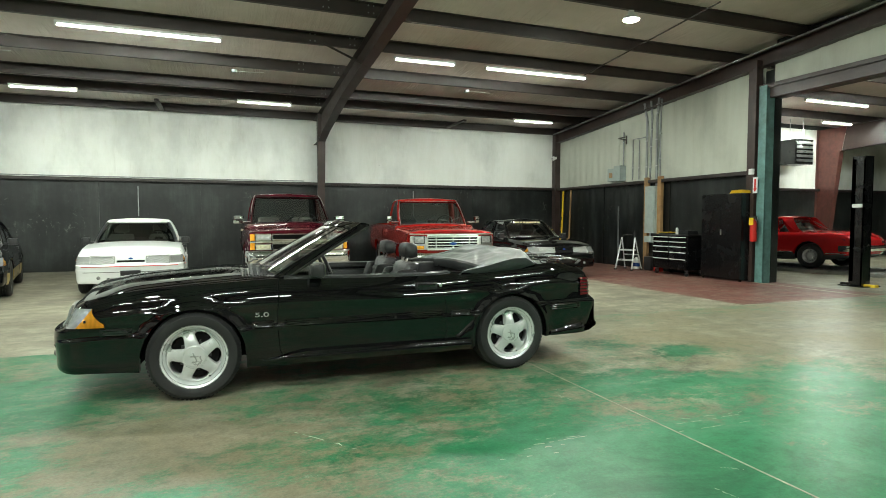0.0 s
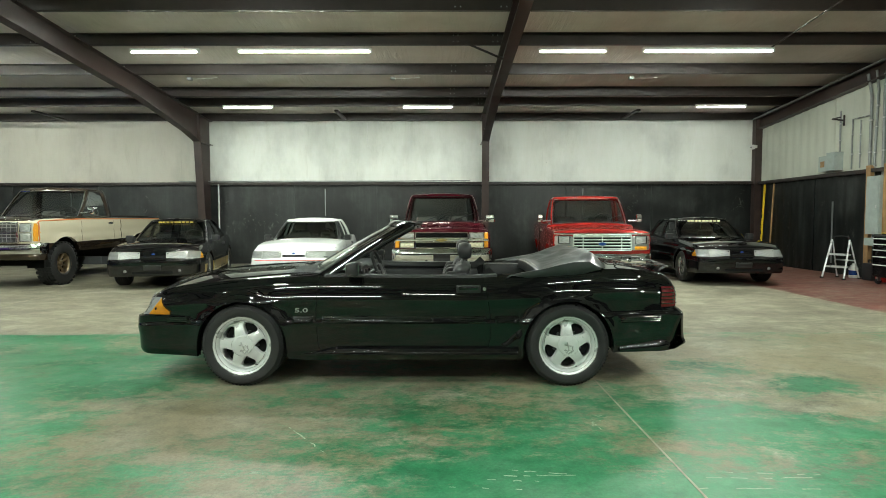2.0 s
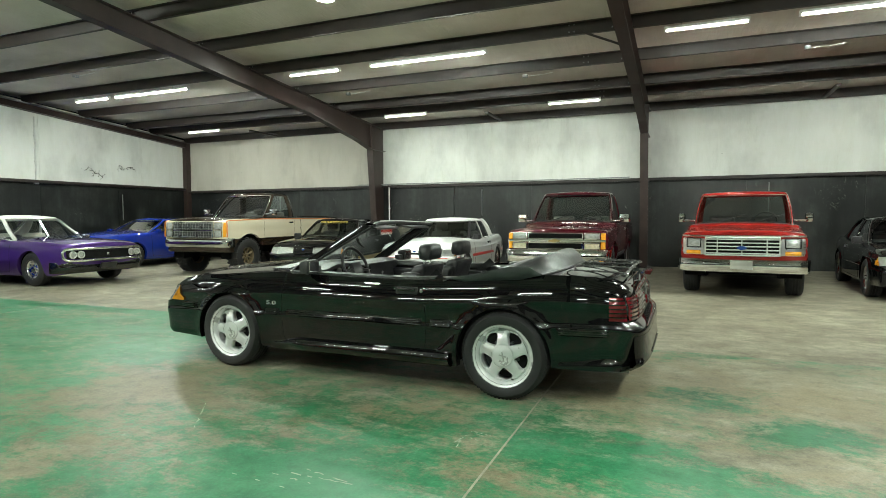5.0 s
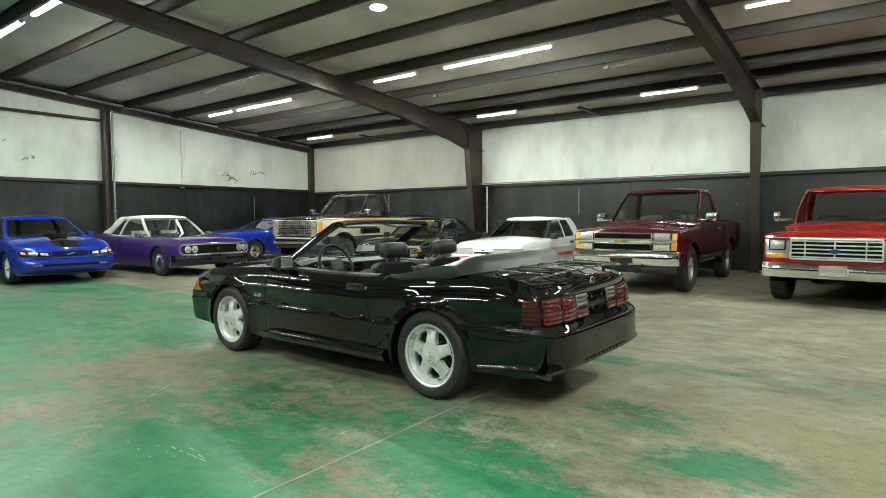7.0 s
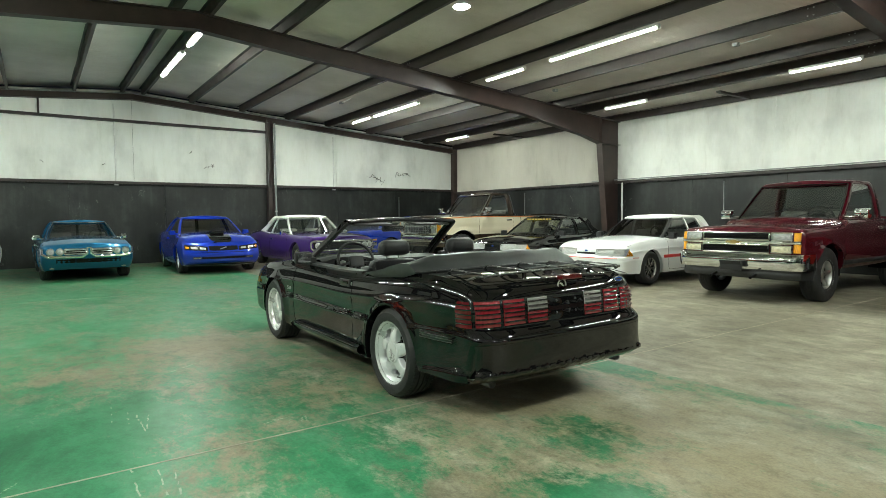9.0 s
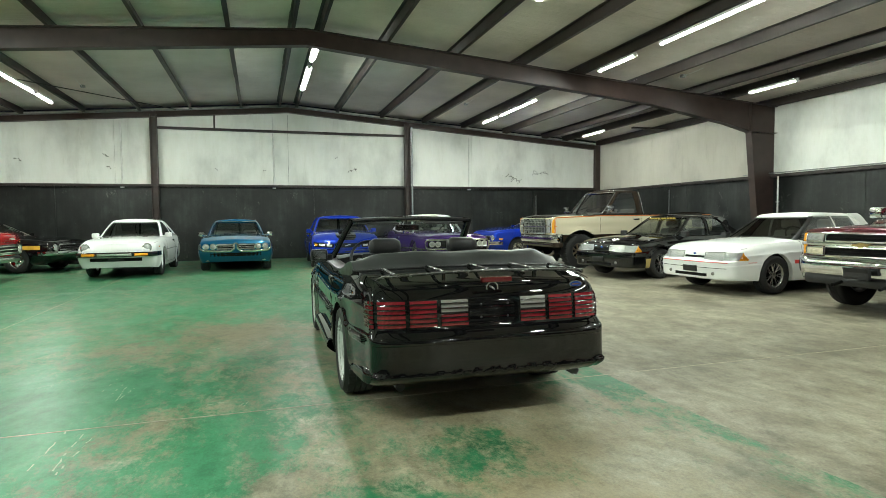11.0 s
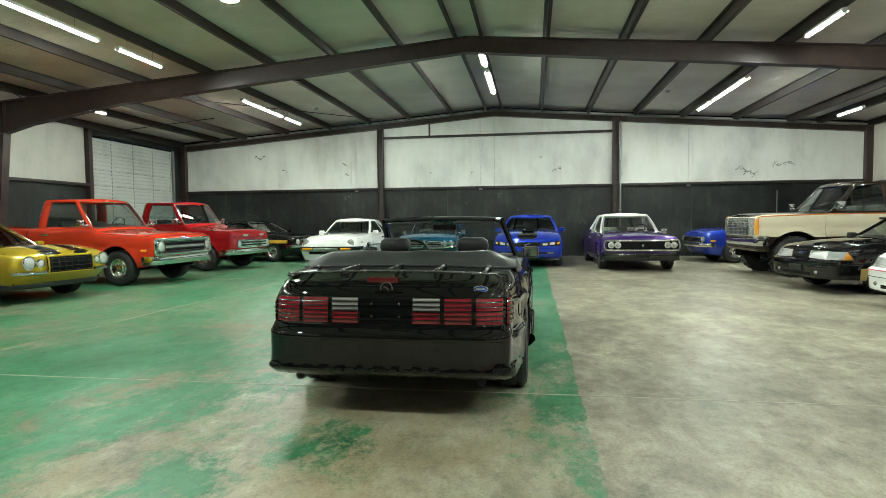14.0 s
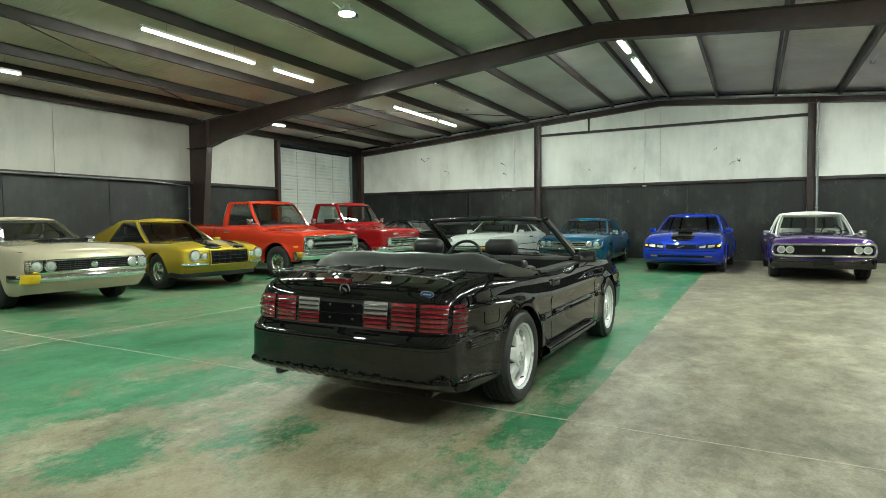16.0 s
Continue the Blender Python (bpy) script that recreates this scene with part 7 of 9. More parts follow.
# ---- the black convertible in the middle of the floor ----
def text_mesh(name, words, size, depth, mat, parent, m, label=""):
    cu = bpy.data.curves.new(name, "FONT")
    cu.body, cu.size, cu.extrude = words, size, depth
    cu.align_x, cu.align_y = "CENTER", "CENTER"
    tmp = new(name, cu)
    me = bpy.data.meshes.new_from_object(tmp.evaluated_get(bpy.context.evaluated_depsgraph_get()))
    bpy.data.objects.remove(tmp)
    bpy.data.curves.remove(cu)
    me.materials.clear()
    me.materials.append(mat)
    ob = new(name, me)
    ob.parent = parent
    ob.matrix_basis = m
    if label:
        ob["label"] = label
    return ob


hb = fox_body()
hero = thing("convertible_car", "glossy black pony convertible with its top folded", "car", place(-0.19, 5.345, 179.3))
COCKPIT = lambda x, y: -2.62 < x < -0.66 and y < 0.70
bm = hb.mesh(lambda x, y, z, top: 0, COCKPIT, FOX_ROWS)
part("body", bm, BLACK, hero, "glossy black bodywork", 28)
for xa, r in zip(hb.axles, hb.arch):
    for s in (1, -1):
        part("wheel_housing", hb.liner(xa, r, s), M["underbody"], hero)
part("underside", hb.pan(), M["underbody"], hero)

# wheels: five-spoke, silver
for xa in hb.axles:
    for s in (1, -1):
        w = add_wheel(hero, xa, s * 0.752, 0.322, 0.224, 0.225, "pony", M["alu"], 68, False, True)
        w.rotation_euler[1] = radians(14 if xa == 0 else 3)
        bm = bmesh.new()
        for a in range(2):
            t = 0.25 + a * 1.15
            tube(bm, [(0.028 * math.cos(t), 0.0935, 0.028 * math.sin(t)), (-0.028 * math.cos(t), 0.0925, -0.028 * math.sin(t))], 0.005, 5)
        part("cap_emblem", bm, M["metal"], w)
        for k in range(5):
            t = 2 * math.pi * (k + 0.5) / 5 + math.pi / 2
            bm = bmesh.new()
            tube(bm, [(0.105 * math.cos(t), 0.0, 0.105 * math.sin(t)), (0.105 * math.cos(t), 0.045, 0.105 * math.sin(t))], 0.011, 6)
            part("lug_nut", bm, M["darkrim"], w)
        bm = bmesh.new()
        t = -1.9
        tube(bm, [(0.193 * math.cos(t), 0.05, 0.193 * math.sin(t)), (0.178 * math.cos(t), 0.085, 0.178 * math.sin(t))], 0.005, 6)
        part("valve", bm, M["rubber"], w)

# cockpit tub
tub = bmesh.new()
box(tub, -2.62, -0.60, -0.70, 0.70, 0.27, 0.30)
for s in (1, -1):
    box(tub, -2.62, -0.60, s * 0.69, s * 0.72, 0.28, 0.86)
box(tub, -0.62, -0.58, -0.70, 0.70, 0.28, 0.84)
box(tub, -2.64, -2.60, -0.70, 0.70, 0.28, 0.86)
part("cockpit_tub", tub, M["interior"], hero)
for s in (1, -1):
    bm = bmesh.new()
    box(bm, -1.92, -0.62, s * 0.60, s * 0.70, 0.50, 0.80, 0, 0.03)
    box(bm, -1.70, -1.05, s * 0.56, s * 0.66, 0.62, 0.68, 0, 0.02)
    part("door_card", bm, M["leather"], hero, "", 50)
    bm = bmesh.new()
    rows = []
    for x in np.linspace(-2.0, -0.64, 24):
        z = hb.ztop(x)
        y = hb.side(x, z).y
        rows.append([(x, s * (y + 0.008), z - 0.008), (x, s * (y + 0.005), z + 0.010), (x, s * (y - 0.05), z + 0.016), (x, s * (y - 0.12), z + 0.010), (x, s * (y - 0.13), z - 0.03)])
    grid_mesh(bm, rows)
    bmesh.ops.recalc_face_normals(bm, faces=bm.faces[:])
    part("window_sill_trim", bm, M["blackplastic"], hero, "", 50)
# seats
for y in (0.36, -0.36):
    st = new("front_seat")
    st.parent = hero
    st.location = (-1.52, y, 0.42)
    bm = bmesh.new()
    box(bm, -0.05, 0.52, -0.25, 0.25, 0.0, 0.15, 0, 0.05)
    for s in (1, -1):
        box(bm, -0.05, 0.48, s * 0.18, s * 0.27, 0.04, 0.20, 0, 0.04)
    part("cushion", bm, M["leather"], st, "", 60)
    bm = bmesh.new()
    box(bm, -0.15, -0.02, -0.22, 0.22, 0.08, 0.52, 0, 0.05)
    for s in (1, -1):
        box(bm, -0.13, 0.05, s * 0.15, s * 0.26, 0.10, 0.46, 0, 0.04)
    for k in range(4):
        tube(bm, [(-0.022, -0.14, 0.16 + 0.08 * k), (-0.018, 0.0, 0.165 + 0.08 * k), (-0.022, 0.14, 0.16 + 0.08 * k)], 0.022, 6)
    for v in bm.verts:
        v.co.x -= (v.co.z - 0.08) * 0.34
    part("backrest", bm, M["leather"], st, "", 60)
    bm = bmesh.new()
    box(bm, -0.10, 0.02, -0.145, 0.145, 0.55, 0.70, 0, 0.05)
    for v in bm.verts:
        v.co.x -= 0.20
        v.co.z -= 0.03 * (abs(v.co.y) / 0.145) ** 2 if v.co.z > 0.62 else 0
    part("headrest", bm, M["leather"], st, "", 60)
    for s in (1, -1):
        bm = bmesh.new()
        tube(bm, [(-0.19, s * 0.06, 0.46), (-0.235, s * 0.06, 0.60)], 0.008, 6)
        part("headrest_post", bm, M["metal"], st)
    # belt
    bm = bmesh.new()
    sg = 1 if y > 0 else -1
    for a, c in (((-0.45, sg * 0.30, 0.48), (-0.25, sg * 0.24, 0.30)), ((-0.25, sg * 0.24, 0.30), (0.05, sg * 0.24, 0.05))):
        a, c = Vector(a), Vector(c)
        grid_mesh(bm, [[a + Vector((0.022, 0, 0.022)), a - Vector((0.022, 0, 0.022))], [c + Vector((0.022, 0, 0.022)), c - Vector((0.022, 0, 0.022))]])
    bmesh.ops.solidify(bm, geom=bm.faces[:], thickness=0.003)
    part("seat_belt", bm, M["blackplastic"], st)
bm = bmesh.new()
box(bm, -2.45, -2.05, -0.55, 0.55, 0.45, 0.58, 0, 0.05)
box(bm, -2.58, -2.44, -0.55, -0.02, 0.5, 0.90, 0, 0.05)
box(bm, -2.58, -2.44, 0.02, 0.55, 0.5, 0.90, 0, 0.05)
part("rear_seat", bm, M["leather"], hero, "", 60)
for s in (1, -1):
    part("rear_side_panel", boxed(-2.55, -1.98, s * 0.56, s * 0.70, 0.4, 0.855, 0.03), M["leather"], hero, "", 50)
# dashboard
bm = bmesh.new()
rows = []
for y in np.linspace(-0.68, 0.68, 25):
    bul = 0.035 * math.exp(-((y - 0.37) / 0.22) ** 4)
    rows.append([(-0.60, y, 0.885), (-0.72, y, 0.905 + bul * 0.6), (-0.84, y, 0.90 + bul), (-0.90, y, 0.88 + bul), (-0.88, y, 0.80), (-0.90, y, 0.70), (-0.85, y, 0.58), (-0.62, y, 0.55)])
grid_mesh(bm, rows)
bmesh.ops.recalc_face_normals(bm, faces=bm.faces[:])
part("dashboard", bm, M["blackplastic"], hero, "", 45)
part("instrument_panel", boxed(-0.905, -0.885, 0.20, 0.54, 0.80, 0.885, 0.008), M["gloss_black"], hero)
for y in (0.28, 0.46):
    bm = bmesh.new()
    lathe(bm, [(0.038, -0.002), (0.040, -0.006), (0.036, -0.007), (0, -0.007)], 20, "x")
    part("gauge", bm, M["metal"], hero, "", None, (-0.905, y, 0.845))
bm = bmesh.new()
for k in range(3):
    box(bm, -0.905, -0.89, -0.10 + 0.0, 0.10, 0.74 + k * 0.045, 0.775 + k * 0.045, 0, 0.004)
part("centre_stack", bm, M["gloss_black"], hero)
bm = bmesh.new()
box(bm, -1.7, -0.88, -0.10, 0.10, 0.30, 0.56, 0, 0.03)
tube(bm, [(-1.1, 0, 0.55), (-1.14, 0, 0.70)], 0.014, 6)
bmesh.ops.create_uvsphere(bm, u_segments=10, v_segments=8, radius=0.03, matrix=Matrix.Translation((-1.14, 0, 0.71)))
part("centre_console", bm, M["blackplastic"], hero, "", 50)
steering_wheel(hero, -1.03, 0.37, 0.88, 0.19, 68)

bm = bmesh.new()
box(bm, -0.893, -0.885, -0.365, -0.355, 0.745, 0.785)
box(bm, -0.893, -0.885, -0.38, -0.34, 0.768, 0.776)
part("dash_emblem", bm, M["badge_silver"], hero, "small silver emblem")

# windscreen
A0, A1, ZB, ZT = -0.44, -1.12, 0.90, 1.285


def wsc(u, t):
    """u across -1..1, t up 0..1"""
    w = lerp(0.715, 0.60, t)
    return Vector((lerp(A0, A1, t) - 0.155 * abs(u) ** 2.3 + 0.012 * math.sin(math.pi * t), u * w, lerp(hb.ztop(A0) + 0.055 - 0.05 * abs(u) ** 2, ZT - 0.02 * u * u, t)))


bm = bmesh.new()
grid_mesh(bm, [[wsc(u, t) for u in np.linspace(-0.985, 0.985, 25)] for t in np.linspace(0.03, 0.97, 7)])
part("windscreen", bm, M["glass_clear"], hero, "clear windscreen glass", 60)
for s in (1, -1):
    bm = bmesh.new()
    rows = []
    for t in np.linspace(-0.03, 1.0, 10):
        p, q = wsc(s, t), wsc(s * 0.955, t)
        out = Vector((0.0, s * 0.012, 0.008))
        back = Vector((-0.055, s * 0.006, -0.012))
        rows.append([q + Vector((0.006, 0, 0.008)), p + out + Vector((0.012, 0, 0.004)), p + out, p + back + out, p + back - Vector((0, s * 0.035, 0)), q - Vector((0.004, 0, 0.004))])
    grid_mesh(bm, rows, 0, True)
    bmesh.ops.recalc_face_normals(bm, faces=bm.faces[:])
    part("windscreen_pillar", bm, BLACK, hero, "", 40)
    # bright inner edge and weather strip
    bm = bmesh.new()
    tube(bm, [wsc(s, t) + Vector((-0.062, s * 0.0, -0.008)) for t in np.linspace(0, 1, 10)], 0.016, 6)
    part("weather_strip", bm, M["rubber"], hero)
bm = bmesh.new()
rows = []
for u in np.linspace(-1.0, 1.0, 31):
    p, q = wsc(u, 1.0), wsc(u, 0.94)
    rows.append([q + Vector((0.006, 0, 0.006)), p + Vector((0.012, 0, 0.012)), p + Vector((-0.02, 0, 0.022)), p + Vector((-0.075, 0, 0.010)), p + Vector((-0.07, 0, -0.02)), q - Vector((0.012, 0, 0.01))])
grid_mesh(bm, rows, 0, True)
bmesh.ops.recalc_face_normals(bm, faces=bm.faces[:])
part("windscreen_header", bm, BLACK, hero, "", 40)
bm = bmesh.new()
tube(bm, [wsc(u, 1.0) + Vector((-0.085, 0, -0.002)) for u in np.linspace(-0.97, 0.97, 21)], 0.014, 6)
part("header_seal", bm, M["rubber"], hero)
for y in (0.33, -0.33):
    bm = bmesh.new()
    box(bm, -1.34, -1.17, y - 0.20, y + 0.20, 1.225, 1.245, 0, 0.008)
    for v in bm.verts:
        v.co.z += (v.co.x + 1.17) * 0.12 + 0.02
    part("sun_visor", bm, M["leather"], hero, "", 50)
bm = bmesh.new()
box(bm, -1.135, -1.10, -0.125, 0.125, 1.165, 1.225, 0, 0.014)
tube(bm, [(-1.10, 0, 1.20), (-1.08, 0, 1.26)], 0.009, 6)
part("rear_view_mirror", bm, M["blackplastic"], hero, "", 50)
bm = boxed(-1.140, -1.135, -0.11, 0.11, 1.172, 1.218)
part("rear_view_mirror_glass", bm, M["chrome"], hero)
# folded top under its cover: a low wedge, pulled tight over the side edges
bm = bmesh.new()


def lines(pts):
    xs, ys = zip(*pts)
    return lambda v: float(np.interp(v, xs, ys))


PEAK = lines([(0, 0.012), (0.28, 0.058), (0.55, 0.108), (0.70, 0.130), (0.80, 0.128), (0.90, 0.085), (1, 0.008)])
FLANK = lines([(0, 0.006), (0.35, 0.034), (0.7, 0.066), (0.86, 0.066), (1, 0.006)])
rows = []
NU = 56
for i in range(37):
    v = i / 36
    row = []
    for j in range(NU + 1):
        u = lerp(-1, 1, j / NU)
        a = abs(u)
        xf = -2.36 + 0.26 * smooth01((a - 0.70) / 0.30)
        xr = -2.94 + 0.13 * a ** 3
        x = lerp(xf, xr, v)
        yside = hb.side(x, hb.ztop(x) - 0.02).y
        zt = hb.ztop(x)
        if a > 0.965:
            q = (a - 0.965) / 0.035
            y = yside + 0.010
            z = zt + lerp(FLANK(v), -0.028 * min(1, 5 * v, 5 * (1 - v)), q)
        else:
            q = a / 0.965
            y = (yside + 0.004) * q
            side = FLANK(v)
            z = zt + side + (PEAK(v) - side) * (1 - smooth01(max(0.0, (q - 0.72) / 0.28)))
            z += 0.006 * math.sin(11 * u + 5 * v) * math.sin(math.pi * v) + 0.0012 * math.sin(31 * u - 17 * v) * (1 - v)
            z += 0.010 * math.exp(-((v - 0.25 - 0.35 * (1 - a)) / 0.05) ** 2) * (1 - a) - 0.010 * math.exp(-((v - 0.45 - 0.2 * u) / 0.06) ** 2) * math.sin(math.pi * q)
            z = max(z, hb.top(x, y).z + 0.004)
        row.append(Vector((x, math.copysign(y, u) if j != NU / 2 else 0.0, z)))
    rows.append(row)
grid_mesh(bm, rows)
front = [[p, p + Vector((0.02, 0, -0.015)), p + Vector((0.03, 0, -0.09 if abs(p.y) < 0.66 else -0.02))] for p in rows[0]]
grid_mesh(bm, front)
bmesh.ops.remove_doubles(bm, verts=bm.verts[:], dist=2e-4)
bmesh.ops.recalc_face_normals(bm, faces=bm.faces[:])
boot = part("folded_top_cover", bm, M["vinyl"], hero, "charcoal vinyl cover over the folded top", 32)
md = boot.modifiers.new("thickness", "SOLIDIFY")
md.thickness = 0.006
bm = bmesh.new()
tube(bm, [(-2.94 + 0.13 * (abs(y) / 0.83) ** 3, y, hb.top(-3.0, y).z + 0.006) for y in np.linspace(-0.80, 0.80, 25)], 0.007, 6)
part("cover_trim", bm, M["blackplastic"], hero)

# luggage rack on the boot lid
rack = new("luggage_rack")
rack.parent = hero
for y in (-0.62, -0.31, 0.0, 0.31, 0.62):
    bm = bmesh.new()
    P = [hb.top(x, y, o) for x, o in ((-2.97, 0.004), (-3.00, 0.022), (-3.18, 0.030), (-3.33, 0.042), (-3.38, 0.046))]
    tube(bm, P, 0.013, 8, 0, True, 0.45)
    part("rail", bm, M["rackbar"], rack, "", 50)
bm = bmesh.new()
P = [hb.top(-3.30, -0.71, 0.008), hb.top(-3.35, -0.68, 0.036)] + [hb.top(-3.385, y, 0.038) for y in np.linspace(-0.64, 0.64, 20)] + [hb.top(-3.35, 0.68, 0.036), hb.top(-3.30, 0.71, 0.008)]
tube(bm, P, 0.014, 8, 0, True, 0.6)
part("cross_bar", bm, M["rackbar"], rack, "", 50)
for y in (-0.31, 0.31):
    p = hb.top(-3.385, y)
    part("rack_foot", boxed(p.x - 0.012, p.x + 0.012, y - 0.010, y + 0.010, p.z - 0.01, p.z + 0.044, 0.004), M["gloss_black"], rack)
p = hb.top(-3.50, 0)
part("third_brake_light", boxed(p.x - 0.015, p.x + 0.03, -0.10, 0.10, p.z - 0.004, p.z + 0.030, 0.008), M["brakelens"], hero, "red high brake light")
# tail lights: three louvred chambers a side
for s in (1, -1):
    tl = new("tail_light")
    tl.parent = hero
    part("backing", end_panel(hb, s * 0.165, s * 0.750, 0.614, 0.783, 0.003, False, 0.003, 20, 4), M["gloss_black"], tl)
    for y0, y1, two in ((0.178, 0.350, True), (0.378, 0.546, False), (0.574, 0.738, False)):
        part("lens", end_panel(hb, s * y0, s * y1, 0.620, 0.690 if two else 0.777, 0.010, False, 0.004, 8, 4), M["redlens"], tl, "dark red lens")
        if two:
            part("reversing_lens", end_panel(hb, s * y0, s * y1, 0.694, 0.777, 0.010, False, 0.004, 8, 4), M["cleargrey"], tl, "greyish clear lens")
        for k in range(5):
            z = 0.643 + k * 0.0285
            bm = bmesh.new()
            rows = [[hb.end(s * lerp(y0 - 0.004, y1 + 0.004, i / 8), z + dz, o, False) for dz, o in ((-0.0055, 0.009), (-0.0045, 0.017), (0.0015, 0.015), (0.0040, 0.009))] for i in range(9)]
            grid_mesh(bm, rows)
            bmesh.ops.recalc_face_normals(bm, faces=bm.faces[:])
            part("louvre", bm, M["gloss_black"], tl)

    def wrap(z, o):
        P = [hb.end(s * y, z, o * 0.6, False) + Vector((0, s * o * 0.5, 0)) for y in (0.757, 0.765, 0.772, 0.778)]
        return P + [hb.side(x, z, o, s) for x in (-3.322, -3.308, -3.292)]
    bm = bmesh.new()
    grid_mesh(bm, [wrap(z, 0.006) for z in (0.618, 0.670, 0.725, 0.777)])
    bmesh.ops.solidify(bm, geom=bm.faces[:], thickness=0.006)
    part("side_lens", bm, M["redlens"], tl)
    for k in range(5):
        bm = bmesh.new()
        tube(bm, wrap(0.643 + k * 0.0285, 0.009), 0.005, 5)
        part("side_louvre", bm, M["gloss_black"], tl)
part("plate_recess", end_panel(hb, -0.155, 0.155, 0.606, 0.783, -0.002, False, 0.0, 8, 4), M["gloss_black"], hero)
for y in (-0.09, 0.09):
    for z in (0.66, 0.74):
        p = hb.end(y, z, 0.0, False)
        bm = bmesh.new()
        bmesh.ops.create_uvsphere(bm, u_segments=8, v_segments=6, radius=0.008, matrix=Matrix.Translation(p))
        part("plate_screw", bm, M["darkrim"], hero)
# emblem ring, blue oval
bm = bmesh.new()
p = hb.end(0, 0.835, 0.006, False)
tube(bm, [(p.x, 0.038 * math.cos(t), p.z + 0.038 * math.sin(t)) for t in np.linspace(0, 2 * math.pi, 21)], 0.004, 6)
tube(bm, [(p.x, 0.018, p.z + 0.012), (p.x, 0.0, p.z + 0.004), (p.x, -0.016, p.z - 0.014)], 0.006, 5)
part("boot_emblem", bm, M["metal"], hero, "plain round emblem")
p = hb.end(-0.60, 0.835, 0.004, False)
bm = bmesh.new()
lathe(bm, [(0.020, 0.0), (0.020, -0.008), (0, -0.010)], 24, "x")
for v in bm.verts:
    v.co.y *= 2.2
part("oval_badge", bm, M["blue_oval"], hero, "plain blue oval badge", 40, p)
bm = bmesh.new()
tube(bm, [(-0.008, 0.044 * math.cos(t), 0.020 * math.sin(t)) for t in np.linspace(0, 2 * math.pi, 25)], 0.003, 5)
box(bm, -0.011, -0.009, -0.028, 0.028, -0.004, 0.005)
part("oval_rim", bm, M["chrome"], hero, "", None, p)
# rear bumper ledge, lower lip and flared corners
bm = bmesh.new()
rows = []
rv = random.Random(41)
chips = [rv.uniform(-1, 1) for _ in range(242)]
for i, u in enumerate(np.linspace(-1, 1, 241)):
    y = 0.775 * u
    a = abs(u)
    fl = 0.010 * smooth01((a - 0.84) / 0.12)
    rough = 1.0 if a < 0.52 else (0.9 if a > 0.86 else 0.25)
    wob = rough * (0.0022 * math.sin(41 * u) + 0.0016 * math.sin(97 * u + 1) + 0.0016 * chips[i])
    wob2 = rough * (0.0022 * math.sin(63 * u + 2) + 0.0016 * chips[i + 1])
    p = hb.end(y, 0.52, 0.0, False)
    row = []
    for z, o in ((0.52, 0.0006), (0.49, 0.0008), (0.462, 0.0012), (0.436, 0.002), (0.412, 0.0035), (0.390, 0.0055 + fl * 0.1), (0.370, 0.008 + fl * 0.3), (0.355, 0.010 + fl * 0.5), (0.345, 0.012 + fl * 0.75 + wob),
                 (0.338, 0.014 + fl * 0.9 + wob2), (0.331, 0.015 + fl + wob), (0.324, 0.010 + fl - wob2), (0.316, 0.000 + fl * 0.7), (0.300, -0.026 + fl * 0.4), (0.280, -0.055)):
        row.append((p.x - (o * 0.7 if o > 0 else o), y * (1 + (fl * 1.6 if z < 0.35 else 0)), z + (wob2 if z < 0.35 else 0)))
    rows.append(row + [(row[-1][0] + 0.07, y * 0.98, 0.264)])
grid_mesh(bm, rows)
bmesh.ops.recalc_face_normals(bm, faces=bm.faces[:])
part("rear_valance", bm, BLACK, hero, "glossy black lower lip", 50)
for k in range(11):
    y = -0.34 + 0.068 * k
    p = hb.end(y, 0.52, 0.009, False)
    part("lip_letter_bar", boxed(p.x - 0.006, p.x + 0.012, y - 0.022, y + 0.018 + 0.006 * (k % 3), 0.334, 0.352, 0.005), BLACK, hero, "", 40)
for s in (1, -1):
    bm = bmesh.new()
    rows = []
    for i in range(13):
        v = i / 12
        x = lerp(-2.96, -3.375, v)
        p = hb.side(max(x, -3.33), 0.33, 0.0, s)
        o = 0.008 + 0.034 * v ** 2
        yy = p.y - s * max(0, (v - 0.80)) ** 1.5 * 0.5
        zt = lerp(0.30, 0.355, v)
        rows.append([(x, yy - s * 0.01, zt + 0.02), (x, yy + s * o * 0.6, zt), (x, yy + s * o, lerp(0.28, 0.31, v)), (x, yy + s * o * 0.8, 0.268), (x, yy - s * 0.05, 0.262)])
    grid_mesh(bm, rows)
    bmesh.ops.recalc_face_normals(bm, faces=bm.faces[:])
    part("rear_corner_skirt", bm, BLACK, hero, "", 50)
    bm = bmesh.new()
    tube(bm, [(-3.1, s * 0.60, 0.25), (-3.41, s * 0.60, 0.248)], 0.028, 12, 0, False)
    bmesh.ops.solidify(bm, geom=bm.faces[:], thickness=0.003)
    part("exhaust_tip", bm, M["metal"], hero, "", 50)
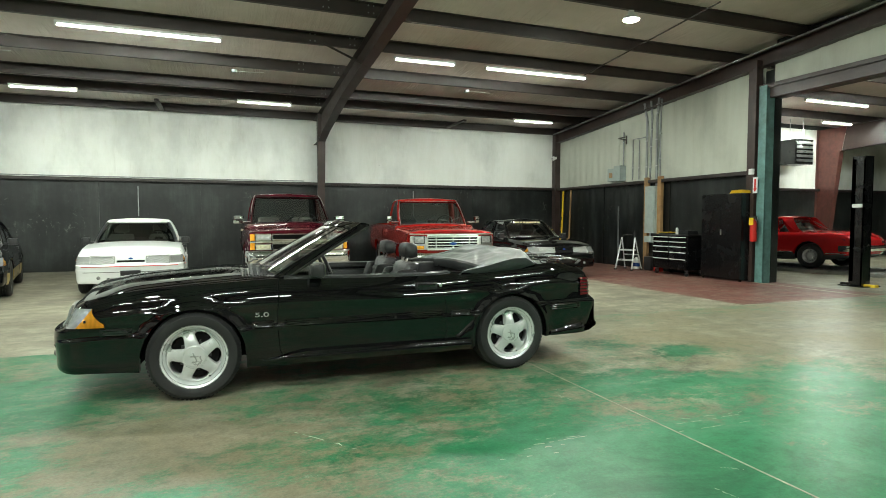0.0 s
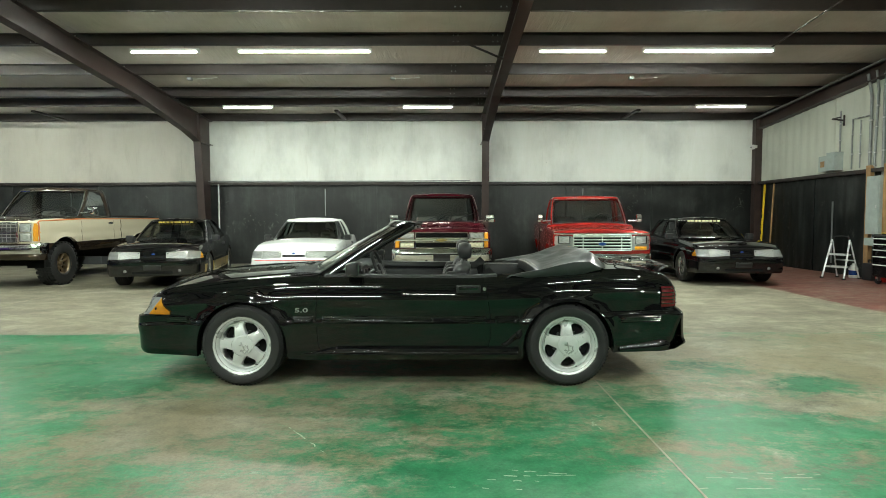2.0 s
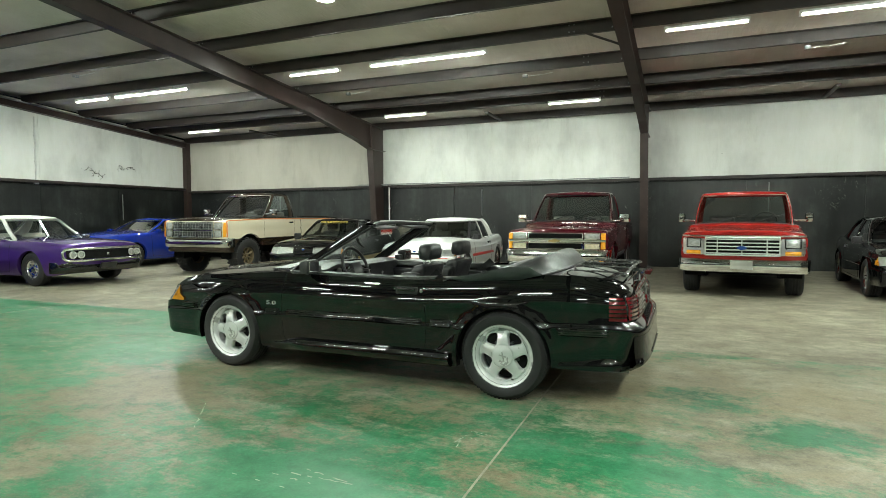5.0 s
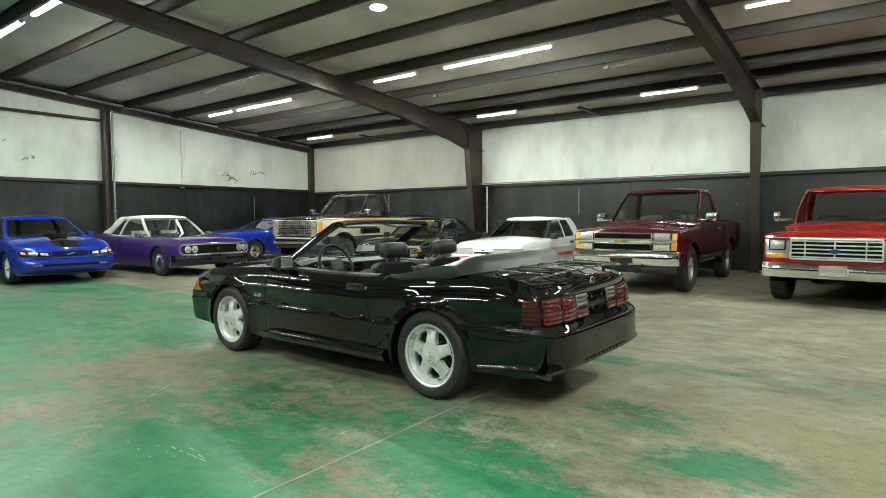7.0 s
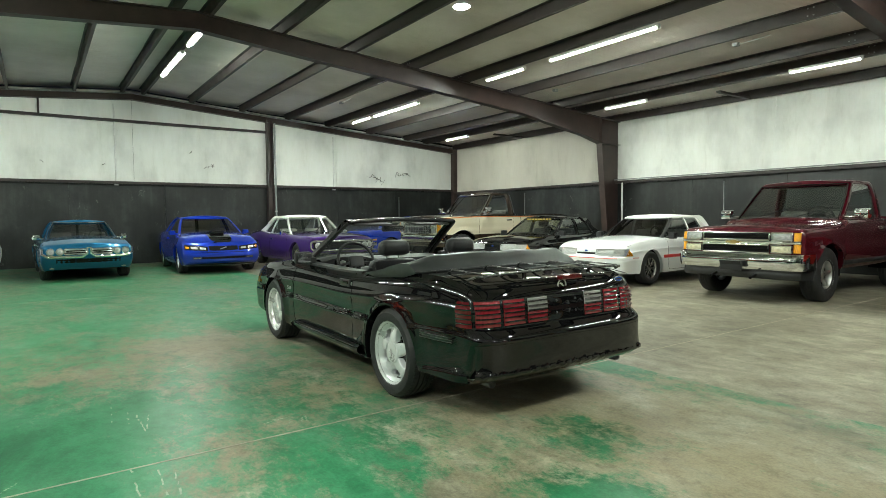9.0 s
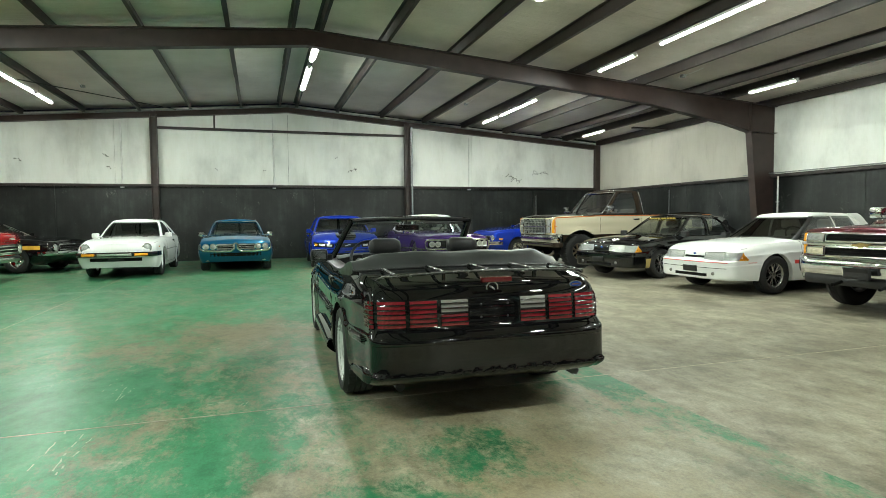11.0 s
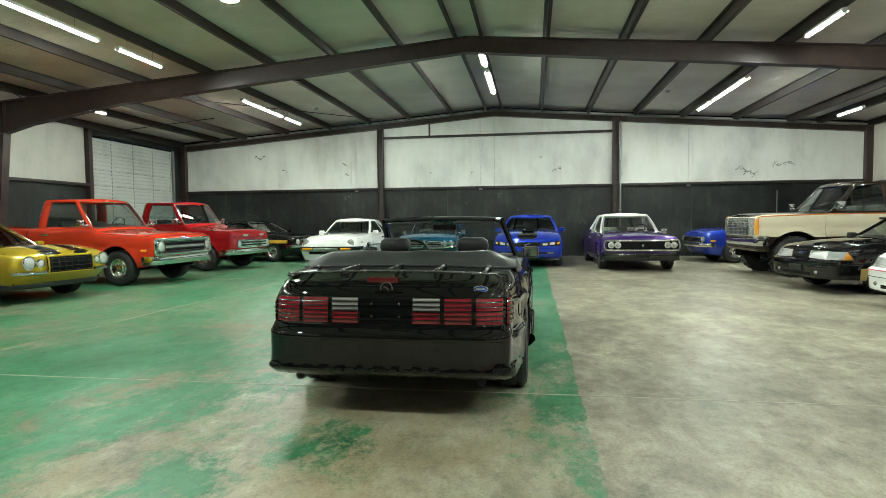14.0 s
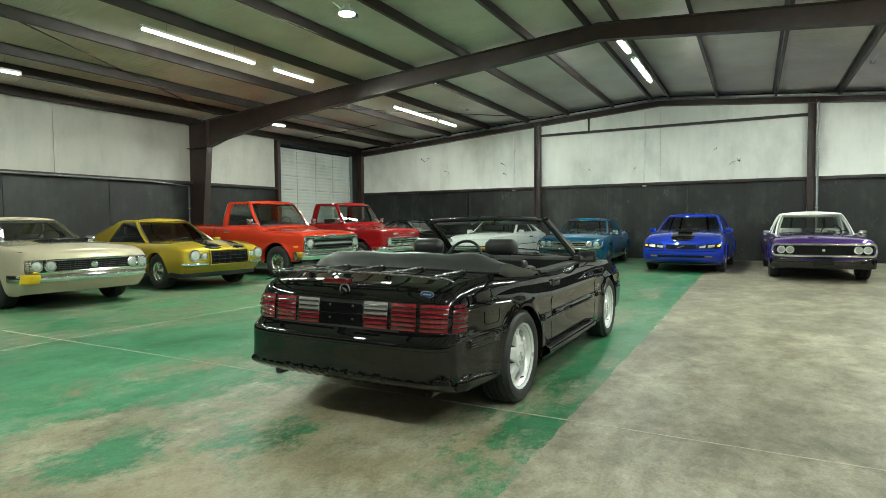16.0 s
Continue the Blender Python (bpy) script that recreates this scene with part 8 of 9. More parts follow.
# front end
fox_face(hero, hb)
part("front_lip", bumper(hb, 0.235, 0.265, 0.79, -0.09, 0.25, dip=0.08), BLACK, hero, "", 40)
for s in (1, -1):
    # flank mouldings in sections, skirts, door furniture
    for x0, x1 in ((-0.56, -0.40), (-1.91, -0.63), (-2.17, -1.98), (-3.30, -2.94), (0.40, 0.60)):
        part("side_moulding", band_on(hb, x0, x1, 0.500, 0.556, 0.003, s, 0.018, 16), BLACK, hero, "", 40)
        for z in (0.514, 0.530, 0.546):
            part("moulding_rib", strip_on(hb, [(x0 + 0.02, z), (x1 - 0.02, z)], 0.004, 0.018, s), M["gloss_black"], hero)
    door_set(hero, hb, FOX_DOOR, None, 0, M["blackplastic"], (s,))
    part("hood_gap", strip_on(hb, [(-0.46, 0.858), (-0.1, 0.835), (0.3, 0.80), (0.62, 0.765)], 0.003, -0.012, s), M["seam"], hero)
    part("fender_gap", strip_on(hb, [(0.37, 0.53), (0.50, 0.56), (0.62, 0.57)], 0.003, -0.001, s), M["seam"], hero)
    part("boot_gap", strip_on(hb, [(-3.0, 0.895), (-3.25, 0.89), (-3.42, 0.87)], 0.003, -0.02, s), M["seam"], hero)
    bm = bmesh.new()
    rows = []
    for i in range(41):
        x = lerp(-0.46, -2.15, i / 40)
        e = smooth01((-0.46 - x) / 0.35)
        y = lambda z, o: s * (hb.side(x, z).y + o * e)
        zt = lerp(0.262, 0.325, e)
        rows.append([(x, y(zt, -0.004), zt), (x, y(zt, 0.012), zt - 0.006), (x, y(0.28, 0.046), lerp(0.256, 0.308, e)), (x, y(0.28, 0.056), lerp(0.252, 0.294, e)), (x, y(0.27, 0.062 + 0.0012 * math.sin(1.9 * i)), lerp(0.248, 0.279, e)), (x, y(0.26, 0.065), lerp(0.242, 0.262, e)), (x, y(0.24, 0.040), 0.228), (x, y(0.22, 0.012), 0.205), (x, y(0.22, -0.06), 0.205)])
    grid_mesh(bm, rows)
    bmesh.ops.recalc_face_normals(bm, faces=bm.faces[:])
    part("side_skirt", bm, BLACK, hero, "glossy black sill skirt", 35)
    bm = bmesh.new()
    for k in range(7):
        x = -0.86 - 0.10 * k
        p = hb.side(x, 0.285, 0.034, s)
        box(bm, x - 0.035, x + 0.035, p.y - 0.012, p.y + 0.012, 0.285, 0.306, 0, 0.006)
    part("skirt_lettering", bm, M["gloss_black"], hero, "raised bars on the skirt", 40)
    part("rear_scoop", band_on(hb, -2.20, -2.02, 0.235, lambda x: lerp(0.46, 0.34, smooth01((x + 2.20) / 0.18)), 0.002, s, 0.014, 12), BLACK, hero, "", 40)
    # door handle
    p = hb.side(-1.77, 0.765, 0.0, s)
    bm = bmesh.new()
    box(bm, p.x - 0.10, p.x + 0.09, p.y - 0.012, p.y + 0.012, 0.735, 0.795, 0, 0.010)
    part("handle_surround", bm, M["blackplastic"], hero, "", 40)
    bm = bmesh.new()
    box(bm, p.x - 0.08, p.x + 0.07, p.y - 0.02, p.y + 0.02, 0.760, 0.785, 0, 0.007)
    part("door_handle", bm, M["gloss_black"], hero, "", 40)
    bm = bmesh.new()
    lathe(bm, [(0.013, -0.004), (0.013, 0.004), (0, 0.005)], 14, "y")
    part("door_lock", bm, M["metal"], hero, "", None, (-1.90, hb.side(-1.9, 0.765).y * s, 0.765))
    # "5.0" on the wing
    p = hb.side(-0.47, 0.60, 0.003, s)
    text_mesh("wing_badge", "5.0", 0.046, 0.004, M["badge_silver"], hero, pose(p.x, p.y, p.z, 90, 0, 180 if s > 0 else 0) @ Matrix.Diagonal((1.9, 1, 1, 1)), "silver numerals on the front wing")
    # mirror
    mr = new("door_mirror")
    mr.parent = hero
    q = hb.side(-0.88, 0.87, 0, s)
    mr.location = q
    bm = bmesh.new()
    box(bm, -0.05, 0.05, s * 0.085 - 0.085, s * 0.085 + 0.085, -0.005, 0.115, 0, 0.030)
    for v in bm.verts:
        if v.co.x > 0:
            v.co.z = 0.065 + (v.co.z - 0.065) * 0.8
            v.co.y = s * 0.10 + (v.co.y - s * 0.10) * 0.85
    box(bm, -0.03, 0.05, -s * 0.05, s * 0.06, -0.01, 0.06, 0, 0.015)
    part("housing", bm, M["blackplastic"], mr, "", 50)
    part("mirror_glass", boxed(-0.055, -0.050, s * 0.085 - 0.065, s * 0.085 + 0.065, 0.012, 0.098, 0.002), M["chrome"], mr)
# fuel flap on the right flank
ring = [(-2.93, 0.62), (-3.08, 0.62), (-3.10, 0.64), (-3.10, 0.76), (-3.08, 0.78), (-2.93, 0.78), (-2.91, 0.76), (-2.91, 0.64), (-2.93, 0.62)]
part("fuel_flap_gap", strip_on(hb, ring, 0.003, 0.0, -1), M["seam"], hero)
# cowl vent and wipers
bm = bmesh.new()
for k in range(9):
    x = -0.50 + 0.022 * k - 0.02
    P = [hb.top(x, y, 0.006) for y in np.linspace(0.28, 0.66, 8)]
    tube(bm, P, 0.006, 5)
part("cowl_louvre", bm, M["blackplastic"], hero, "louvred panel below the windscreen", 50)
bm = bmesh.new()
rows = [[hb.top(x, y, 0.002) for y in np.linspace(-0.68, 0.68, 21)] for x in (-0.40, -0.50, -0.64)]
grid_mesh(bm, rows)
bmesh.ops.solidify(bm, geom=bm.faces[:], thickness=0.004)
part("cowl_panel", bm, M["blackplastic"], hero, "", 50)
for y in (0.05, -0.5):
    bm = bmesh.new()
    tube(bm, [hb.top(-0.44, y, 0.02), wsc((y + 0.3) / 0.72, 0.06) + Vector((0.03, 0, 0.02)), wsc((y + 0.52) / 0.72, 0.10) + Vector((0.025, 0, 0.015))], 0.007, 5)
    part("wiper", bm, M["blackplastic"], hero)
bm = bmesh.new()
rows = []
for x in np.linspace(-0.38, 0.72, 20):
    e = smooth01((x + 0.40) / 0.2) * smooth01((0.78 - x) / 0.4)
    rows.append([hb.top(x, y, o * e) for y, o in ((-0.42, 0), (-0.34, 0.014), (0.0, 0.018), (0.34, 0.014), (0.42, 0))])
grid_mesh(bm, rows)
bmesh.ops.solidify(bm, geom=bm.faces[:], thickness=0.004)
part("hood_bulge", bm, BLACK, hero, "", 50)

# ---- things along the east wall ----
# steel cabinet
cb = thing("storage_cabinet", "tall black steel cabinet with two doors beside the opening", "cabinet", pose(10.36, 9.56, 0))
part("carcass", boxed(-0.2, 0.24, -0.53, 0.53, 0.03, 1.87, 0.008), M["cabinet"], cb)
for s in (1, -1):
    d = part("door", boxed(-0.222, -0.203, s * 0.004, s * 0.525, 0.06, 1.85, 0.006), M["cabinet"], cb)
bm = bmesh.new()
box(bm, -0.25, -0.222, -0.035, -0.015, 0.98, 1.10, 0, 0.006)
tube(bm, [(-0.24, -0.025, 1.05), (-0.265, -0.06, 1.02)], 0.007, 6)
part("handle", bm, M["metal"], cb, "bright lever handle")
for y in (-0.5, 0.5):
    for x in (-0.17, 0.21):
        part("foot", boxed(x - 0.02, x + 0.02, y - 0.02, y + 0.02, 0, 0.03), M["cabinet"], cb)
yt = thing("folded_cloth", "bright yellow folded cloth on top of the cabinet", "cloth", pose(10.3, 9.2, 1.87))
bm = bmesh.new()
rows = [[(x, y, 0.012 + 0.035 * math.cos(6 * x) * math.cos(5 * y) + 0.03) if abs(x) < 0.11 and abs(y) < 0.17 else (x, y, 0.002) for y in np.linspace(-0.19, 0.19, 12)] for x in np.linspace(-0.13, 0.13, 9)]
grid_mesh(bm, rows)
bmesh.ops.solidify(bm, geom=bm.faces[:], thickness=0.006)
part("cloth", bm, M["yellow"], yt, "", 60)
# rolling tool chest
tc = thing("tool_chest", "black rolling tool chest with five drawers and bright handles", "tool chest", pose(10.2, 10.85, 0))
part("carcass", boxed(-0.26, 0.28, -0.56, 0.56, 0.14, 0.93, 0.01), M["cabinet"], tc)
part("worktop", boxed(-0.28, 0.30, -0.58, 0.58, 0.93, 0.96, 0.008), M["blackplastic"], tc)
for k in range(5):
    z0 = 0.17 + [0, 0.24, 0.40, 0.53, 0.645][k]
    z1 = 0.17 + [0.23, 0.39, 0.52, 0.635, 0.745][k]
    for y0, y1 in ((-0.545, -0.005), (0.005, 0.545)):
        d = part("drawer", boxed(-0.275, -0.258, y0, y1, z0, z1, 0.004), M["cabinet"], tc)
        bm = bmesh.new()
        tube(bm, [(-0.29, y0 + 0.02, z1 - 0.018), (-0.29, y1 - 0.02, z1 - 0.018)], 0.011, 8)
        part("handle", bm, M["whiteplastic"], d, "bright drawer pull")
for y in (-0.48, 0.48):
    for x in (-0.2, 0.22):
        cs = new("caster")
        cs.parent = tc
        cs.location = (x, y, 0)
        bm = bmesh.new()
        lathe(bm, [(0, -0.02), (0.06, -0.018), (0.06, 0.018), (0, 0.02)], 18, "y", 0, (0, 0, 0.06))
        part("tyre", bm, M["blackplastic"], cs, "", 40)
        part("fork", boxed(-0.03, 0.03, -0.028, 0.028, 0.06, 0.14, 0.005), M["metal"], cs)
bm = bmesh.new()
tube(bm, [(-0.2, 0.58, 0.72), (-0.2, 0.64, 0.74), (0.2, 0.64, 0.74), (0.2, 0.58, 0.72)], 0.013, 8)
part("side_handle", bm, M["metal"], tc, "", 50)
for i, (nm, y, w, h, mt, lab) in enumerate((("tool_case", -0.3, 0.3, 0.09, M["blackplastic"], "black plastic tool case on the chest"), ("spray_can", 0.05, 0.05, 0.16, M["whiteplastic"], "small pale can on the tool chest"), ("tool_tray", 0.35, 0.3, 0.05, M["yellow"], "yellow edged tray on the tool chest"))):
    t_ = thing(nm, lab, nm.replace("_", " "), pose(10.2, 10.85 + y, 0.96))
    if nm == "spray_can":
        bm = bmesh.new()
        lathe(bm, [(0, 0), (0.032, 0), (0.033, 0.004), (0.033, 0.13), (0.02, 0.145), (0.015, 0.16), (0, 0.16)], 18, "z")
        part("can", bm, mt, t_, "", 40)
    else:
        part("shell", boxed(-0.15, 0.15, -w / 2, w / 2, 0, h, 0.012), M["blackplastic"] if nm == "tool_tray" else mt, t_)
        if nm == "tool_tray":
            part("rim", boxed(-0.155, 0.155, -w / 2 - 0.004, w / 2 + 0.004, h - 0.012, h + 0.003, 0.004), mt, t_)
# timber posts, electric panel and conduits
for y, z0, z1 in ((11.86, 0, 2.42), (12.36, 0, 2.42)):
    t_ = thing("timber_post", "raw timber post fixed to the partition wall", "post", pose(10.53, y, z0), "timber posts")
    part("post", boxed(-0.045, 0.045, -0.065, 0.065, 0, z1, 0.004), M["wood"], t_)
ep = thing("electric_panel", "grey-green electric panel between timber posts", "electric panel", pose(10.52, 12.12, 0.96))
part("box", boxed(-0.1, 0.08, -0.19, 0.19, 0, 1.22, 0.006), M["greengrey"], ep)
part("door", boxed(-0.112, -0.1, -0.165, 0.165, 0.03, 1.19, 0.004), M["greengrey"], ep)
part("latch", boxed(-0.125, -0.11, -0.13, -0.105, 0.55, 0.61, 0.003), M["metal"], ep)
eb = thing("junction_box", "small grey junction box low on the timber post", "junction box", pose(10.45, 12.15, 0.72))
part("box", boxed(-0.06, 0.12, -0.14, 0.14, 0, 0.16, 0.006), M["greengrey"], eb)
bm = bmesh.new()
tube(bm, [(0.02, 0, 0.16), (0.03, 0, 0.25)], 0.02, 8)
part("conduit", bm, M["conduit"], eb)
sb = thing("switch_box", "twin grey switch boxes on the partition wall", "switch box", pose(10.55, 13.62, 2.4))
for y0, y1, z1, d in ((-0.3, -0.02, 0.42, 0.15), (0.0, 0.3, 0.36, 0.12)):
    part("box", boxed(-d, 0.08, y0, y1, 0, z1, 0.006), M["greengrey"], sb)
part("label", boxed(-0.125, -0.12, 0.08, 0.22, 0.1, 0.24), M["wood"], sb)


def conduit_run(pts, r=0.018, label="grey steel conduit fixed to the wall", mat=None):
    t_ = thing("conduit", label, "conduit", pose(*pts[0]), "conduits")
    bm = bmesh.new()
    o = Vector(pts[0])
    tube(bm, [Vector(p) - o for p in pts], r, 8)
    part("pipe", bm, mat or M["conduit"], t_, "", 50)
    for a, b_ in zip(pts, pts[1:]):
        a, b_ = Vector(a) - o, Vector(b_) - o
        if (b_ - a).length < 0.5:
            continue
        for q in (0.3, 0.7):
            c = a.lerp(b_, q)
            bm = bmesh.new()
            box(bm, c.x - r - 0.008, c.x + r + 0.008, c.y - r - 0.008, c.y + r + 0.008, c.z - 0.012, c.z + 0.012)
            part("strap", bm, mat or M["metal"], t_)


def dr(y):
    return roof_z(y) - 0.42


E_ = EAST - 0.075
conduit_run([(E_, 12.45, 2.2), (E_, 12.45, 3.9), (E_ - 0.1, 12.45, dr(12.45) + 0.1)], 0.03)
conduit_run([(E_, 12.32, 2.2), (E_, 12.30, 2.9), (E_, 12.26, 4.0), (E_ - 0.1, 12.2, dr(12.2) + 0.1)], 0.025)
conduit_run([(E_, 12.06, 2.2), (E_, 12.08, 3.9), (E_ - 0.1, 11.9, dr(11.9) + 0.1)], 0.032)
conduit_run([(E_, 11.95, 2.42), (E_, 11.95, 4.0), (E_ - 0.1, 11.8, dr(11.8) + 0.05)], 0.022)
conduit_run([(E_, 13.4, 2.8), (E_, 13.4, 3.75)], 0.02)
conduit_run([(E_, 13.0, 2.4), (E_, 13.0, 3.5), (E_, 12.45, 3.5)], 0.016)
conduit_run([(E_, 12.75, 2.4), (E_, 12.75, 3.45)], 0.014)
for off, r in ((0.0, 0.02), (0.07, 0.016)):
    pts = [(EAST - 0.30 - off, y, roof_z(y) - 0.23 - off * 0.3) for y in (NORTH - 0.3, 14.0, 11.0, 8.0, RIDGE)] + [(EAST - 0.30 - off, y, roof_z(y) - 0.23 - off * 0.3) for y in (1.5, -3.0)]
    conduit_run(pts, r, "long grey conduit along the partition rafter")
bk = thing("wall_bracket", "dark steel bracket high on the partition wall", "bracket", pose(10.55, 13.25, 3.52))
bm = bmesh.new()
tube(bm, [(0, 0, 0), (-0.3, -0.05, 0.02), (-0.3, -0.3, 0.02)], 0.018, 6)
tube(bm, [(0, 0, -0.12), (0, 0, 0.12)], 0.02, 6)
part("arm", bm, M["purlin"], bk)
# step ladder
ld = thing("step_ladder", "small folding aluminium step ladder on the red floor", "ladder", pose(9.95, 12.36, 0, 0, 0, 20))
for s in (1, -1):
    bm = bmesh.new()
    tube(bm, [(-0.22, s * 0.24, 0), (0.0, s * 0.19, 0.84)], 0.022, 8, 0, True, 0.6)
    part("front_rail", bm, M["alu"], ld)
    bm = bmesh.new()
    tube(bm, [(0.26, s * 0.24, 0), (0.02, s * 0.19, 0.80)], 0.018, 8, 0, True, 0.6)
    part("rear_rail", bm, M["alu"], ld)
    for x in (-0.22, 0.26):
        part("rubber_foot", boxed(x - 0.03, x + 0.03, s * 0.24 - 0.025, s * 0.24 + 0.025, 0, 0.03, 0.005), M["rubber"], ld)
for z in (0.26, 0.52):
    q = z / 0.84
    part("step", boxed(-0.22 + 0.22 * q - 0.02, -0.22 + 0.22 * q + 0.13, -0.2, 0.2, z - 0.02, z + 0.02, 0.006), M["alu"], ld)
bm = bmesh.new()
tube(bm, [(0.0, 0.19, 0.83), (0.01, 0.15, 0.9), (0.01, 0, 0.92), (0.01, -0.15, 0.9), (0.0, -0.19, 0.83)], 0.014, 8)
part("hoop", bm, M["blackplastic"], ld, "", 50)
part("rear_brace", boxed(0.12, 0.14, -0.21, 0.21, 0.38, 0.41, 0.004), M["alu"], ld)
bu = thing("plastic_jug", "white plastic jug with a blue label beside the ladder", "jug", pose(10.38, 12.55, 0))
bm = bmesh.new()
lathe(bm, [(0, 0), (0.085, 0), (0.09, 0.02), (0.09, 0.2), (0.06, 0.26), (0.03, 0.285), (0.03, 0.31), (0, 0.31)], 24, "z")
part("bottle", bm, M["whiteplastic"], bu, "", 40)
bm = bmesh.new()
lathe(bm, [(0.0915, 0.06), (0.0915, 0.16)], 24, "z")
part("label_band", bm, M["blue_oval"], bu, "blue label")
rc_ = thing("fuel_can", "small red fuel can on the floor by the timber post", "fuel can", pose(10.3, 11.62, 0))
part("can", boxed(-0.08, 0.08, -0.09, 0.09, 0, 0.22, 0.02), M["red"], rc_, "", 50)
bm = bmesh.new()
tube(bm, [(-0.05, 0, 0.21), (-0.05, 0, 0.26), (0.05, 0, 0.26), (0.05, 0, 0.21)], 0.012, 6)
part("grip", bm, M["red"], rc_)
bb = thing("charger_box", "black plastic charger box on the floor", "charger", pose(10.36, 11.98, 0))
part("shell", boxed(-0.12, 0.12, -0.14, 0.14, 0, 0.36, 0.03), M["blackplastic"], bb, "", 50)
bm = bmesh.new()
tube(bm, [(0, -0.1, 0.35), (0, -0.1, 0.42), (0, 0.1, 0.42), (0, 0.1, 0.35)], 0.014, 6)
part("grip", bm, M["blackplastic"], bb)
# bars in the corner
for y, mt, lab, w in ((16.35, M["yellow"], "tall yellow steel strut leaning in the corner", 0.022), (15.9, M["wood"], "bare timber batten leaning on the wall", 0.018)):
    t_ = thing("leaning_bar", lab, "bar", pose(10.42, y, 0))
    bm = bmesh.new()
    box(bm, -w, w, -w, w, 0, 2.25, 0, 0.004)
    for v in bm.verts:
        v.co.x += 0.1 * (v.co.z / 2.25)
    part("bar", bm, mt, t_)
    if mt is M["yellow"]:
        for z in (0.35, 0.6, 0.85, 1.3):
            part("hole_plate", boxed(-w - 0.004 + 0.1 * z / 2.25, -w + 0.002 + 0.1 * z / 2.25, -0.02, 0.02, z, z + 0.1, 0.002), M["blackplastic"], t_)
wp = thing("wall_strip", "pale scraped strip where boards meet on the wall", "strip", pose(EAST - 0.06, 13.6, 0.24), "", "structure")
part("strip", boxed(-0.012, 0.01, -0.02, 0.02, 0, 1.45, 0.003), M["conduit"], wp)
# post furniture
fe = thing("fire_extinguisher", "red fire extinguisher with a yellow tag hanging on the post", "fire extinguisher", pose(10.30, 8.86, 0.86))
bm = bmesh.new()
lathe(bm, [(0, 0), (0.06, 0), (0.068, 0.015), (0.068, 0.36), (0.05, 0.42), (0.025, 0.44), (0.025, 0.47), (0, 0.47)], 24, "z")
part("cylinder", bm, M["red"], fe, "", 40)
bm = bmesh.new()
box(bm, -0.02, 0.02, -0.07, 0.05, 0.47, 0.52, 0, 0.006)
tube(bm, [(0, -0.06, 0.49), (0, -0.10, 0.40), (0, -0.085, 0.2)], 0.011, 6)
part("valve", bm, M["blackplastic"], fe)
part("tag", boxed(-0.075, -0.070, -0.055, 0.05, 0.34, 0.49), M["yellow"], fe, "yellow inspection tag")
part("hook", boxed(0.05, 0.09, -0.02, 0.02, 0.3, 0.5), M["metal"], fe)
ar = thing("arrow_sign", "small red and white arrow sign on the post", "sign", pose(10.365, 8.9, 1.86))
part("plate", boxed(-0.006, 0.002, -0.055, 0.055, 0, 0.33), M["whiteplastic"], ar)
bm = bmesh.new()
plate(bm, [(-0.008, -0.045, 0.1), (-0.008, 0.045, 0.1), (-0.008, 0.0, 0.02)], -0.002)
box(bm, -0.009, -0.006, -0.02, 0.02, 0.1, 0.3)
part("arrow", bm, M["red"], ar, "red arrow")
wb_ = thing("sensor_box", "small white sensor box on the post", "sensor", pose(10.36, 8.98, 2.25))
part("box", boxed(-0.05, 0.01, -0.05, 0.05, 0, 0.12, 0.008), M["whiteplastic"], wb_)
cm = thing("security_camera", "white dome camera on the corner column", "security camera", pose(10.30, 16.62, 3.33))
bm = bmesh.new()
bmesh.ops.create_uvsphere(bm, u_segments=16, v_segments=10, radius=0.07)
part("dome", bm, M["whiteplastic"], cm, "", 60)
part("bracket", boxed(0.0, 0.14, 0.02, 0.09, -0.02, 0.06, 0.008), M["whiteplastic"], cm)
part("lens", boxed(-0.075, -0.055, -0.03, 0.0, -0.03, 0.01, 0.004), M["gloss_black"], cm)
# ---- next room ----
lp = thing("lift_post", "dark steel vehicle lift post in the next room", "vehicle lift", pose(11.75, 7.65, 0))
bm = bmesh.new()
box(bm, -0.13, 0.13, -0.12, -0.10, 0, 2.55)
box(bm, -0.13, -0.11, -0.12, 0.12, 0, 2.55)
box(bm, 0.11, 0.13, -0.12, 0.12, 0, 2.55)
box(bm, -0.13, 0.13, 0.04, 0.12, 0.1, 2.5)
part("column", bm, M["cabinet"], lp)
part("base_plate", boxed(-0.25, 0.25, -0.25, 0.25, 0, 0.02, 0.004), M["cabinet"], lp)
for s in (1, -1):
    part("foot_rail", boxed(-0.05, 0.05, s * 0.12, s * 0.34, 0, 0.05, 0.006), M["cabinet"] if s > 0 else M["yellow"], lp)
part("name_bar", boxed(-0.135, -0.13, -0.1, 0.1, 1.55, 1.62), M["whiteplastic"], lp)
rp = thing("drive_on_ramp", "low pale steel ramp below the red roadster", "vehicle ramp", pose(14.55, 11.05, 0, 0, 0, 98))
for s in (1, -1):
    part("runway", boxed(-2.9, 2.4, s * 0.5, s * 1.05, 0, 0.085, 0.01), M["metal"], rp)
hu = thing("unit_heater", "dark louvred unit heater high on the wall", "heater", pose(17.6, 13.6, 3.1))
part("case", boxed(-0.4, 0.4, -0.3, 0.35, 0, 0.8, 0.02), M["cabinet"], hu)
for k in range(5):
    part("louvre", boxed(-0.36, 0.36, -0.33, -0.3, 0.08 + 0.14 * k, 0.16 + 0.14 * k, 0.004), M["metal"], hu)
